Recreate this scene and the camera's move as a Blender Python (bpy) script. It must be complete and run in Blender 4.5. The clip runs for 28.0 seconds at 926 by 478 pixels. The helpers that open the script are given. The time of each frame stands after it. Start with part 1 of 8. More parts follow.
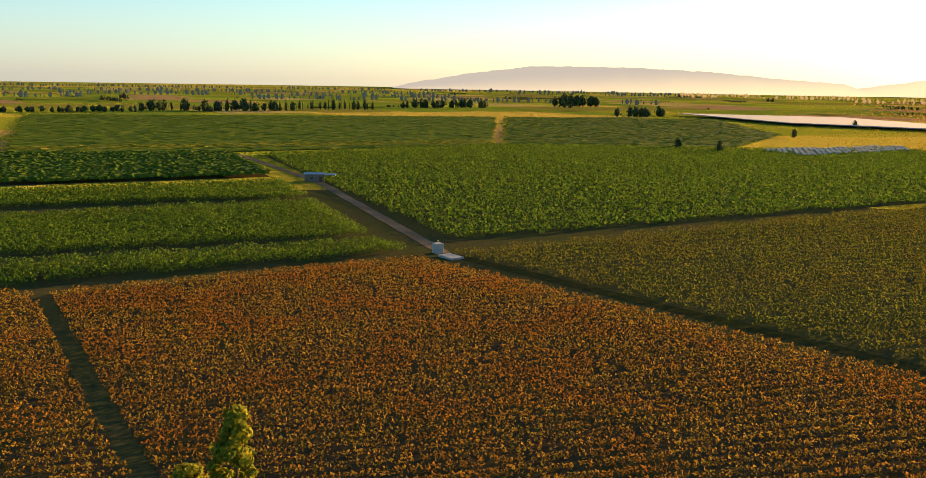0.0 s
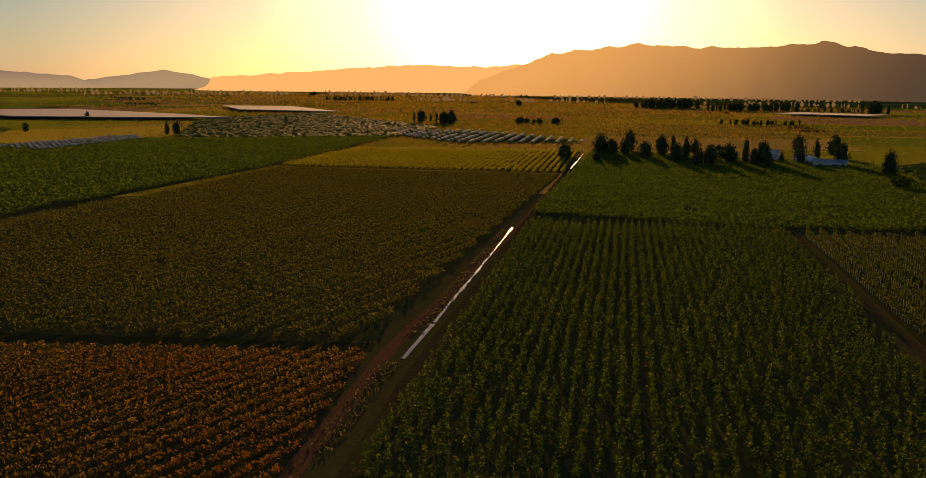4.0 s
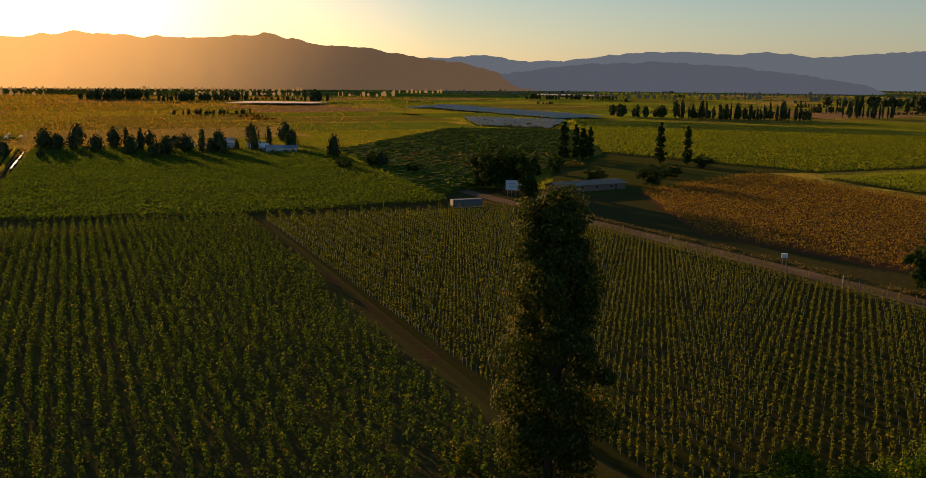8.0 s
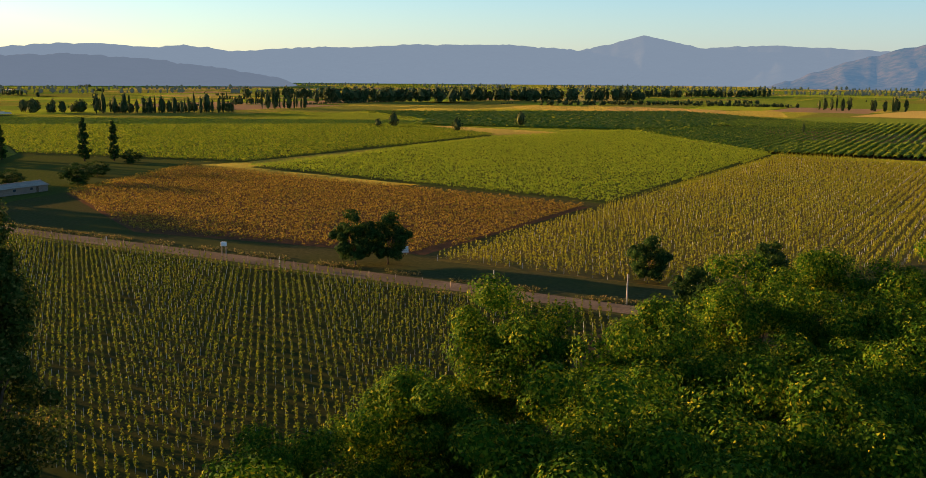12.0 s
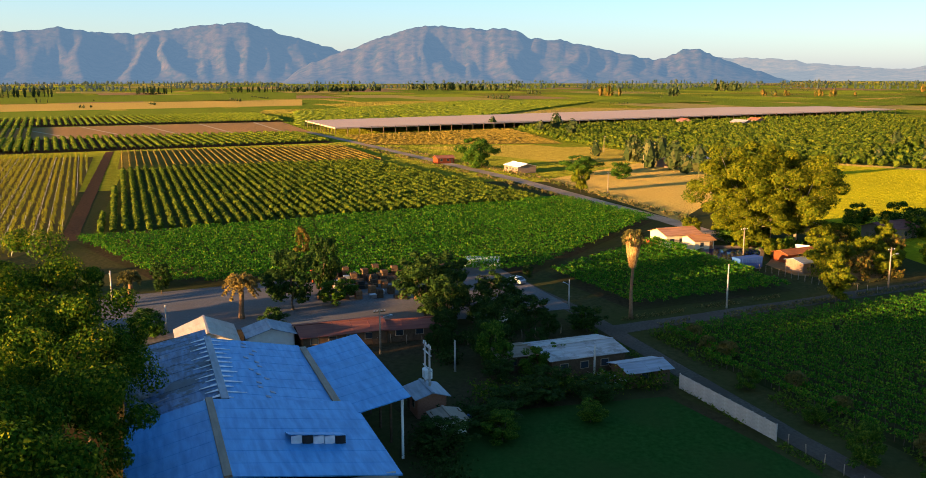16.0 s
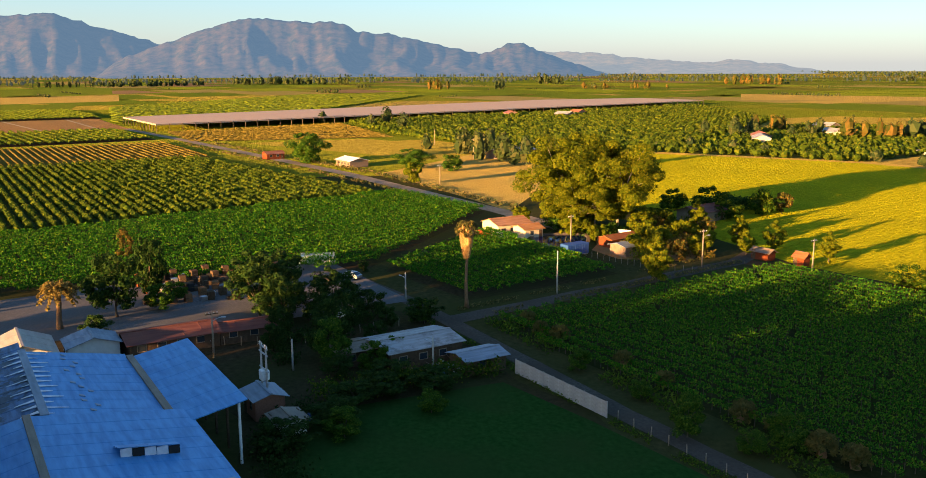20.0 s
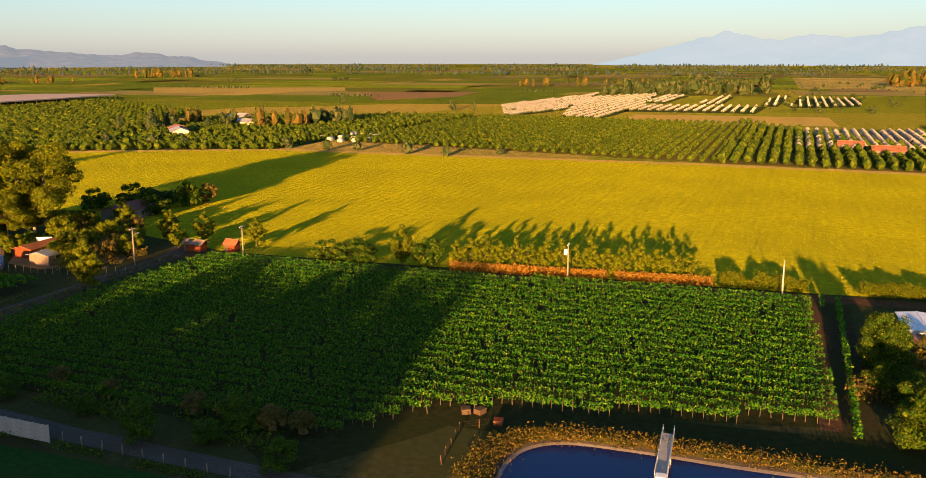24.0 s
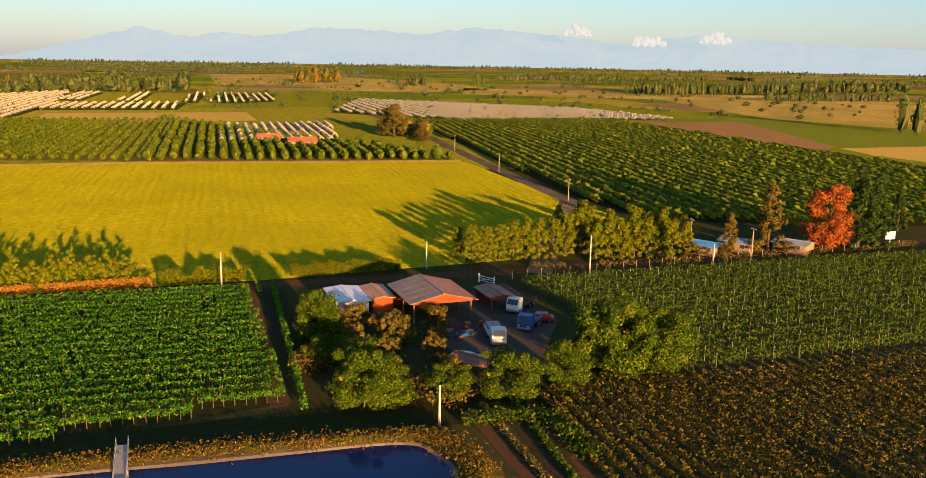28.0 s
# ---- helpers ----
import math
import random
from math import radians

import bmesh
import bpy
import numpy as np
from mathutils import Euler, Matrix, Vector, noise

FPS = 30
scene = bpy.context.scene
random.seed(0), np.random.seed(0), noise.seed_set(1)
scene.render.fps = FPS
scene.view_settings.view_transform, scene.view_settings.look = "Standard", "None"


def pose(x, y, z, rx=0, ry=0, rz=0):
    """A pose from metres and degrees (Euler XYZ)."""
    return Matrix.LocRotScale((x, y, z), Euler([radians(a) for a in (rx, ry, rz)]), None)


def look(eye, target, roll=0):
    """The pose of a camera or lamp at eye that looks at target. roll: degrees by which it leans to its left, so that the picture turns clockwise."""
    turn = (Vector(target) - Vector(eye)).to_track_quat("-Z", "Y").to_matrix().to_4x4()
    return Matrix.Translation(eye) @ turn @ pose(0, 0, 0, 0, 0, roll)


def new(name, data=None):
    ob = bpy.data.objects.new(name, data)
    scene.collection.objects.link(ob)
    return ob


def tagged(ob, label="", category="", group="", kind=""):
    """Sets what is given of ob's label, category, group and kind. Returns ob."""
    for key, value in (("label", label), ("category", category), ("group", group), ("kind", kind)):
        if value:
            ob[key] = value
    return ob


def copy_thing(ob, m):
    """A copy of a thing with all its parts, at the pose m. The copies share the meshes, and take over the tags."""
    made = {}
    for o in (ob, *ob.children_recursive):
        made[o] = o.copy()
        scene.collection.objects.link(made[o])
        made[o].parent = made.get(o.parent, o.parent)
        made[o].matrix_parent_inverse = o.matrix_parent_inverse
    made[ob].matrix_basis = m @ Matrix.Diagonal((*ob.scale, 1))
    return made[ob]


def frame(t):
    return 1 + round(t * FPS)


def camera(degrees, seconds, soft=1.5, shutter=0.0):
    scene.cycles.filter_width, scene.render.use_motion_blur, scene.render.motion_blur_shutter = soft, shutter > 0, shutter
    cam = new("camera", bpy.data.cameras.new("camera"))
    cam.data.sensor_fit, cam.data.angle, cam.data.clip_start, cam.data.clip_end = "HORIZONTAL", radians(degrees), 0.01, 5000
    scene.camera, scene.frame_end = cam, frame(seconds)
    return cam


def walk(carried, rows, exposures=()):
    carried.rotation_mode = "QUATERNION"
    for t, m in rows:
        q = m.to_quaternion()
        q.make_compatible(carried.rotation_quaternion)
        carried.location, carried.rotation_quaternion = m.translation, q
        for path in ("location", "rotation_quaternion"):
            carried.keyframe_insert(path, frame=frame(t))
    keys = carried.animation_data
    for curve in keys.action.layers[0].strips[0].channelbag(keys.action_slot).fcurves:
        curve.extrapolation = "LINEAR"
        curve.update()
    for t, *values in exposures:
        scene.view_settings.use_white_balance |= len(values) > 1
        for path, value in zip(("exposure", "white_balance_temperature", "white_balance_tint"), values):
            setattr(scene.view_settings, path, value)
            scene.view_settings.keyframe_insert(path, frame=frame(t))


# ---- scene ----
# The drone hangs 40 m over the corner of four fields and turns on the spot.
cam = camera(54.52, 28.0, soft=0.8)
EYE = (0.0, 0.0, 40.0)
# seconds, yaw, pitch, roll
TURN = [
    (0, 83.29, -10.00, 0.95),
    (0.2, 78.69, -9.93, 1.01),
    (0.4, 73.74, -9.85, 1.04),
    (0.6, 66.28, -9.71, 1.09),
    (0.8, 59.29, -9.61, 1.14),
    (1, 52.31, -9.50, 1.15),
    (1.5, 44.65, -9.44, 1.02),
    (2, 43.56, -9.55, 0.91),
    (2.5, 42.93, -9.66, 0.78),
    (4.5, 32.51, -9.88, 0.66),
    (5, 25.71, -9.86, 0.70),
    (5.5, 19.73, -9.93, 0.66),
    (6, 17.49, -9.98, 0.64),
    (6.5, 15.10, -10.03, 0.63),
    (7, 11.58, -10.10, 0.61),
    (7.5, 7.82, -10.14, 0.56),
    (8, 3.79, -10.18, 0.48),
    (8.5, -0.09, -10.21, 0.49),
    (9, -3.52, -10.22, 0.46),
    (9.5, -8.40, -10.24, 0.45),
    (10, -12.76, -10.28, 0.49),
    (10.5, -17.48, -10.30, 0.45),
    (11, -22.67, -10.31, 0.48),
    (11.5, -27.16, -10.32, 0.50),
    (13.5, -50.88, -10.42, 0.22),
    (14, -61.33, -10.42, 0.17),
    (14.5, -71.32, -10.40, 0.03),
    (15, -81.36, -10.45, -0.06),
    (15.5, -84.83, -10.51, -0.06),
    (16, -86.11, -10.58, -0.13),
    (16.5, -86.64, -10.64, -0.19),
    (17, -88.53, -10.69, -0.24),
    (17.5, -90.65, -10.74, -0.22),
    (18, -93.31, -10.82, -0.22),
    (18.5, -94.12, -10.87, -0.22),
    (19, -94.40, -10.91, -0.23),
    (19.5, -94.98, -10.94, -0.25),
    (20, -96.80, -11.00, -0.18),
    (20.5, -101.63, -11.06, -0.22),
    (22.5, -118.60, -11.32, -0.11),
    (23, -123.04, -11.37, -0.17),
    (23.5, -128.08, -11.43, -0.15),
    (24, -132.59, -11.48, -0.01),
    (24.5, -137.01, -11.52, 0.19),
    (25, -140.80, -11.55, 0.25),
    (25.5, -145.03, -11.56, 0.37),
    (26, -150.19, -11.54, 0.52),
    (26.5, -154.77, -11.49, 0.71),
    (27, -159.88, -11.45, 0.84),
    (27.5, -164.81, -11.42, 0.94),
    (28, -168.18, -11.40, 1.03),
]
EXPOSURE = [(0.0, 2.2, 6900, 2), (0.6, 2.15, 7500, 11), (1.0, 1.95, 8400, 17), (2.0, 1.15, 8700, 18), (5.0, 0.42, 8300, 19), (8.0, 1.0, 7800, 15), (11.0, 1.8, 6700, 6), (14.0, 2.25, 6650, 7), (17.0, 2.35, 6900, 9), (20.0, 2.28, 7050, 10), (23.0, 2.0, 7350, 15), (28.0, 1.92, 7250, 13)]
walk(cam, [(t, pose(*EYE, 90 + pitch, 0, yaw) @ pose(0, 0, 0, 0, 0, roll)) for t, yaw, pitch, roll in TURN], EXPOSURE)

# ---- sky and sun: low over the western hills ----
SUN_AZ, SUN_EL = 34.3, 6.5          # degrees left of +y, degrees up
to_sun = Vector((-math.sin(radians(SUN_AZ)) * math.cos(radians(SUN_EL)), math.cos(radians(SUN_AZ)) * math.cos(radians(SUN_EL)), math.sin(radians(SUN_EL))))
world = bpy.data.worlds.new("world")
scene.world = world
world.use_nodes = True
wt = world.node_tree
sky = wt.nodes.new("ShaderNodeTexSky")
sky.sky_type = "NISHITA"
sky.sun_disc = False
sky.sun_elevation = radians(SUN_EL)
sky.sun_rotation = radians(-SUN_AZ)
sky.altitude = 200
sky.air_density, sky.dust_density, sky.ozone_density = 1.0, 0.7, 3.0
wt.nodes["Background"].inputs[1].default_value = 0.05
wt.links.new(sky.outputs[0], wt.nodes["Background"].inputs[0])
# thin evening haze veils the clear sky: peach towards the sun, grey-blue opposite it
wco = wt.nodes.new("ShaderNodeTexCoord")
wsep = wt.nodes.new("ShaderNodeSeparateXYZ")
wt.links.new(wco.outputs["Generated"], wsep.inputs[0])


def sky_ramp(fac, stops):
    r = wt.nodes.new("ShaderNodeValToRGB")
    while len(r.color_ramp.elements) < len(stops):
        r.color_ramp.elements.new(0.5)
    for e, (spot, colour) in zip(r.color_ramp.elements, stops):
        e.position, e.color = spot, (*colour, 1)
    wt.links.new(fac, r.inputs[0])
    return r.outputs[0]


def sky_angle(axis):
    """Angle between the view and an axis, in units of 180 degrees."""
    dot = wt.nodes.new("ShaderNodeVectorMath")
    dot.operation = "DOT_PRODUCT"
    dot.inputs[1].default_value = axis
    wt.links.new(wco.outputs["Generated"], dot.inputs[0])
    arc = wt.nodes.new("ShaderNodeMath")
    arc.operation = "ARCCOSINE"
    wt.links.new(dot.outputs["Value"], arc.inputs[0])
    part_ = wt.nodes.new("ShaderNodeMath")
    part_.operation = "DIVIDE"
    part_.inputs[1].default_value = math.pi
    wt.links.new(arc.outputs[0], part_.inputs[0])
    return part_.outputs[0]


warm = sky_ramp(wsep.outputs[2], [(0.0, (0.19, 0.185, 0.2)), (0.05, (0.15, 0.18, 0.21)), (0.13, (0.06, 0.15, 0.23)), (0.5, (0.02, 0.06, 0.14)), (1.0, (0.012, 0.04, 0.11))])
cool = sky_ramp(wsep.outputs[2], [(0.0, (0.10, 0.135, 0.235)), (0.04, (0.085, 0.135, 0.235)), (0.13, (0.045, 0.125, 0.25)), (0.5, (0.015, 0.055, 0.16)), (1.0, (0.012, 0.04, 0.11))])
wmix = wt.nodes.new("ShaderNodeMix")
wmix.data_type = "RGBA"
wt.links.new(sky_ramp(sky_angle(to_sun), [(0.3, (0, 0, 0)), (0.72, (1, 1, 1))]), wmix.inputs[0])
wt.links.new(warm, wmix.inputs[6])
wt.links.new(cool, wmix.inputs[7])
veil = wt.nodes.new("ShaderNodeBackground")
veil.inputs[1].default_value = 0.42
wt.links.new(wmix.outputs[2], veil.inputs[0])
# the bright ring of dusty air round the sun
ring_sky = wt.nodes.new("ShaderNodeBackground")
ring_sky.inputs[1].default_value = 1.0
wt.links.new(sky_ramp(sky_angle(to_sun), [(0.0, (1.6, 1.35, 1.0)), (0.03, (1.1, 0.85, 0.6)), (0.055, (0.55, 0.36, 0.2)), (0.09, (0.2, 0.10, 0.035)), (0.16, (0.0, 0.0, 0.0))]), ring_sky.inputs[0])
wadd = wt.nodes.new("ShaderNodeAddShader")
wadd_b = wt.nodes.new("ShaderNodeAddShader")
wt.links.new(wt.nodes["Background"].outputs[0], wadd.inputs[0])
wt.links.new(veil.outputs[0], wadd.inputs[1])
wt.links.new(wadd.outputs[0], wadd_b.inputs[0])
wt.links.new(ring_sky.outputs[0], wadd_b.inputs[1])
wt.links.new(wadd_b.outputs[0], wt.nodes["World Output"].inputs[0])
sun = new("sun", bpy.data.lights.new("sun", "SUN"))
sun.data.energy = 5.0
sun.data.angle = radians(0.6)
sun.data.color = (1.0, 0.57, 0.23)
sun.matrix_world = look(Vector((0, 0, 60)) + to_sun * 40, (0, 0, 60))

# ---- materials ----
def nodes_of(name):
    m = bpy.data.materials.new(name)
    m.use_nodes = True
    t = m.node_tree
    return m, t, t.nodes["Principled BSDF"]


def ramp_node(t, fac, stops):
    r = t.nodes.new("ShaderNodeValToRGB")
    while len(r.color_ramp.elements) < len(stops):
        r.color_ramp.elements.new(0.5)
    for e, (p, c) in zip(r.color_ramp.elements, stops):
        e.position, e.color = p, (*c, 1)
    t.links.new(fac, r.inputs[0])
    return r.outputs[0]


def noise_node(t, scale, detail=4.0, rough=0.6, space="Object"):
    co = t.nodes.new("ShaderNodeTexCoord")
    n = t.nodes.new("ShaderNodeTexNoise")
    n.inputs["Scale"].default_value, n.inputs["Detail"].default_value, n.inputs["Roughness"].default_value = scale, detail, rough
    t.links.new(co.outputs[space], n.inputs["Vector"])
    return n.outputs["Fac"]


def mixed(t, fac, a, b, kind="MIX"):
    x = t.nodes.new("ShaderNodeMix")
    x.data_type, x.blend_type = "RGBA", kind
    for sock, v in ((x.inputs[0], fac), (x.inputs[6], a), (x.inputs[7], b)):
        if isinstance(v, (int, float)):
            sock.default_value = v
        elif isinstance(v, tuple):
            sock.default_value = (*v, 1)
        else:
            t.links.new(v, sock)
    return x.outputs[2]


def surface(name, dark, light, fine=2.0, coarse=0.15, rough=0.85, metal=0.0, bump=0.3, stain=None, space="Object"):
    """Two-scale mottled surface: fine grain over broad patches."""
    m, t, b = nodes_of(name)
    g = ramp_node(t, noise_node(t, fine, 5, 0.65, space), [(0.3, dark), (0.7, light)])
    broad = noise_node(t, coarse, 3, 0.55, space)
    mid = tuple((p + q) * 0.5 for p, q in zip(dark, light))
    c = mixed(t, ramp_node(t, broad, [(0.38, (0, 0, 0)), (0.62, (0.75, 0.75, 0.75))]), g, stain or mid)
    t.links.new(c, b.inputs["Base Color"])
    b.inputs["Roughness"].default_value, b.inputs["Metallic"].default_value = rough, metal
    b.inputs["Specular IOR Level"].default_value = 0.0
    if bump:
        bn = t.nodes.new("ShaderNodeBump")
        bn.inputs["Strength"].default_value, bn.inputs["Distance"].default_value = bump, 0.05
        t.links.new(noise_node(t, fine * 2, 4, 0.6, space), bn.inputs["Height"])
        t.links.new(bn.outputs[0], b.inputs["Normal"])
    return m


def leafy(name, stops, through_light=0.3, patch=None, patch_scale=0.03, rough=0.8):
    """Leaves: each its own tint, thin enough to let the low sun shine through."""
    m, t, b = nodes_of(name)
    geo = t.nodes.new("ShaderNodeNewGeometry")
    c = ramp_node(t, geo.outputs["Random Per Island"], stops)
    if patch:
        c = mixed(t, ramp_node(t, noise_node(t, patch_scale, 4, 0.6), [(0.45, (0, 0, 0)), (0.6, (0.8, 0.8, 0.8))]), c, patch)
    t.links.new(c, b.inputs["Base Color"])
    b.inputs["Roughness"].default_value = rough
    b.inputs["Specular IOR Level"].default_value = 0.04
    tr = t.nodes.new("ShaderNodeBsdfTranslucent")
    t.links.new(c, tr.inputs[0])
    mx = t.nodes.new("ShaderNodeMixShader")
    mx.inputs[0].default_value = through_light
    t.links.new(b.outputs[0], mx.inputs[1])
    t.links.new(tr.outputs[0], mx.inputs[2])
    t.links.new(mx.outputs[0], t.nodes["Material Output"].inputs[0])
    return m


def plain(name, colour, rough=0.6, metal=0.0):
    m, t, b = nodes_of(name)
    v = noise_node(t, 3.0, 4, 0.7)
    t.links.new(ramp_node(t, v, [(0.3, tuple(0.78 * q for q in colour)), (0.7, colour)]), b.inputs["Base Color"])
    b.inputs["Roughness"].default_value, b.inputs["Metallic"].default_value = rough, metal
    return m


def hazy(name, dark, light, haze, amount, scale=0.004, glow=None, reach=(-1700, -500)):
    """Far surface with the haze of distance painted in as emission."""
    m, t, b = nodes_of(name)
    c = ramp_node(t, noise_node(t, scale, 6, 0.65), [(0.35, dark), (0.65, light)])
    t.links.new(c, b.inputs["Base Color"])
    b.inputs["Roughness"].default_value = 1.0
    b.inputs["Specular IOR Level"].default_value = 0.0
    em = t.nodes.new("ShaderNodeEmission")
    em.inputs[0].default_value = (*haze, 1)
    if glow:                                        # painted sun glow: brighter emission towards the setting sun
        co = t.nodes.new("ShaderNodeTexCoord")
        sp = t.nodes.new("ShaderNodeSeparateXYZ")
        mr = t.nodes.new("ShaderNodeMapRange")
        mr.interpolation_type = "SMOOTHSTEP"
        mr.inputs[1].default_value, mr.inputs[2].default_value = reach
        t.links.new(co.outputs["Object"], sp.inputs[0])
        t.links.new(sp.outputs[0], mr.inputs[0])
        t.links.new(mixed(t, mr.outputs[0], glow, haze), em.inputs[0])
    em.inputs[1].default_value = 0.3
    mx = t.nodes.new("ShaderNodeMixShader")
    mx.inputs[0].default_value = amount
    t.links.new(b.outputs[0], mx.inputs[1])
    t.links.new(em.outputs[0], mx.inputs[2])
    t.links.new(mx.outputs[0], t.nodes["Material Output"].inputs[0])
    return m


SOIL = surface("soil", (0.03, 0.022, 0.012), (0.075, 0.055, 0.028), 1.2, 0.06, stain=(0.04, 0.045, 0.014))
SOIL_RED = surface("reddish_soil", (0.06, 0.032, 0.016), (0.14, 0.075, 0.036), 1.2, 0.05)
SOIL_WEEDY = surface("weedy_soil", (0.03, 0.036, 0.012), (0.085, 0.07, 0.028), 1.0, 0.06, stain=(0.05, 0.055, 0.016))
SOIL_DARK = surface("dark_weedy_soil", (0.02, 0.024, 0.008), (0.05, 0.046, 0.016), 1.0, 0.06, stain=(0.03, 0.036, 0.01))
TRACK = surface("track_dirt", (0.12, 0.085, 0.055), (0.23, 0.17, 0.11), 1.5, 0.08, stain=(0.10, 0.075, 0.045))
GRASS = surface("rough_grass", (0.03, 0.05, 0.012), (0.09, 0.10, 0.03), 0.9, 0.05, stain=(0.05, 0.065, 0.02))
LAWN = surface("lawn", (0.01, 0.045, 0.008), (0.025, 0.075, 0.016), 1.4, 0.08, stain=(0.03, 0.055, 0.014))


def turf(name, dark, light, blade=2.5, coarse=0.05, stain=None, deep=0.45, swath=0.0, angle=-62.7):
    """Grass or crop stubble: upright blades catch a low sun, so the relief is steep."""
    m = surface(name, dark, light, blade * 0.6, coarse, stain=stain, bump=0)
    m.cycles.use_bump_map_correction = False
    t = m.node_tree
    b = t.nodes["Principled BSDF"]
    bn = t.nodes.new("ShaderNodeBump")
    bn.inputs["Strength"].default_value, bn.inputs["Distance"].default_value = 1.0, deep
    h = noise_node(t, blade, 5, 0.65)
    if swath:
        co = t.nodes.new("ShaderNodeTexCoord")
        mp = t.nodes.new("ShaderNodeMapping")
        mp.inputs["Rotation"].default_value = (0, 0, -radians(angle + 90))
        t.links.new(co.outputs["Object"], mp.inputs[0])
        wv = t.nodes.new("ShaderNodeTexWave")
        wv.bands_direction = "X"
        wv.inputs["Scale"].default_value, wv.inputs["Distortion"].default_value, wv.inputs["Detail"].default_value = swath, 5.0, 4
        wv.inputs["Detail Scale"].default_value = 0.6
        t.links.new(mp.outputs[0], wv.inputs["Vector"])
        ad = t.nodes.new("ShaderNodeMath")
        ad.operation = "MULTIPLY_ADD"
        ad.inputs[1].default_value = 0.32
        t.links.new(wv.outputs["Fac"], ad.inputs[0])
        t.links.new(h, ad.inputs[2])
        h = ad.outputs[0]
    t.links.new(h, bn.inputs["Height"])
    t.links.new(bn.outputs[0], b.inputs["Normal"])
    return m


MEADOW = turf("meadow_grass", (0.21, 0.22, 0.01), (0.42, 0.385, 0.014), 0.9, 0.035, stain=(0.25, 0.245, 0.012), deep=1.5, swath=0.12)
HAY = turf("dry_meadow", (0.28, 0.2, 0.05), (0.44, 0.32, 0.085), 1.6, 0.04, stain=(0.36, 0.25, 0.065), deep=0.8)
SCRUB = turf("dry_scrubland", (0.23, 0.17, 0.05), (0.38, 0.28, 0.09), 0.3, 0.012, stain=(0.17, 0.16, 0.04), deep=4.0)
PLOUGH = turf("ploughed_earth", (0.22, 0.125, 0.05), (0.32, 0.19, 0.08), 0.8, 0.02, deep=0.6)
PASTURE = turf("green_pasture", (0.09, 0.13, 0.015), (0.17, 0.2, 0.025), 1.0, 0.02, deep=0.8)

# ---- mesh helpers ----
def mesh_of(name, verts, faces, materials, smooth=False):
    me = bpy.data.meshes.new(name)
    me.from_pydata([tuple(v) for v in verts], [], faces)
    for m in materials if isinstance(materials, (list, tuple)) else [materials]:
        me.materials.append(m)
    if smooth:
        me.polygons.foreach_set("use_smooth", [True] * len(me.polygons))
    me.update()
    return me


def quad_mesh(name, v, material):
    """A mesh of separate faces: v is N x corners x 3."""
    n, k = v.shape[:2]
    me = bpy.data.meshes.new(name)
    me.vertices.add(k * n)
    me.loops.add(k * n)
    me.polygons.add(n)
    me.vertices.foreach_set("co", np.ascontiguousarray(v, dtype=np.float32).ravel())
    me.loops.foreach_set("vertex_index", np.arange(k * n, dtype=np.int32))
    me.polygons.foreach_set("loop_start", np.arange(0, k * n, k, dtype=np.int32))
    me.materials.append(material)
    me.update(calc_edges=True)
    return me


rng = np.random.default_rng(7)


def leaf_quads(centres, size, flat=0.0, long=1.5, facing=None):
    """Small pointed leaves, turned at random; flat leans them towards lying level."""
    n = len(centres)
    u = rng.normal(size=(n, 3))
    u[:, 2] *= 1 - 0.7 * flat
    u /= np.linalg.norm(u, axis=1)[:, None]
    w = rng.normal(size=(n, 3))
    w[:, 2] *= 1 - 0.7 * flat
    if facing is not None:                          # leaves lie over the face of their clump
        f = facing + rng.normal(size=(n, 3)) * 0.3
        f /= np.linalg.norm(f, axis=1)[:, None] + 1e-9
        u -= (u * f).sum(1)[:, None] * f
        u /= np.linalg.norm(u, axis=1)[:, None] + 1e-9
        w = np.cross(f, u)
    w -= (w * u).sum(1)[:, None] * u
    w /= np.linalg.norm(w, axis=1)[:, None] + 1e-9
    s = (size * rng.uniform(0.6, 1.4, n))[:, None] if np.isscalar(size) else (size * rng.uniform(0.7, 1.3, n))[:, None]
    a, b = u * s * long * 0.5, w * s * 0.5
    return np.stack([centres - a * 1.1, centres + a * 0.7 - b * 1.1, centres + a * 0.7 + b * 1.1], 1)


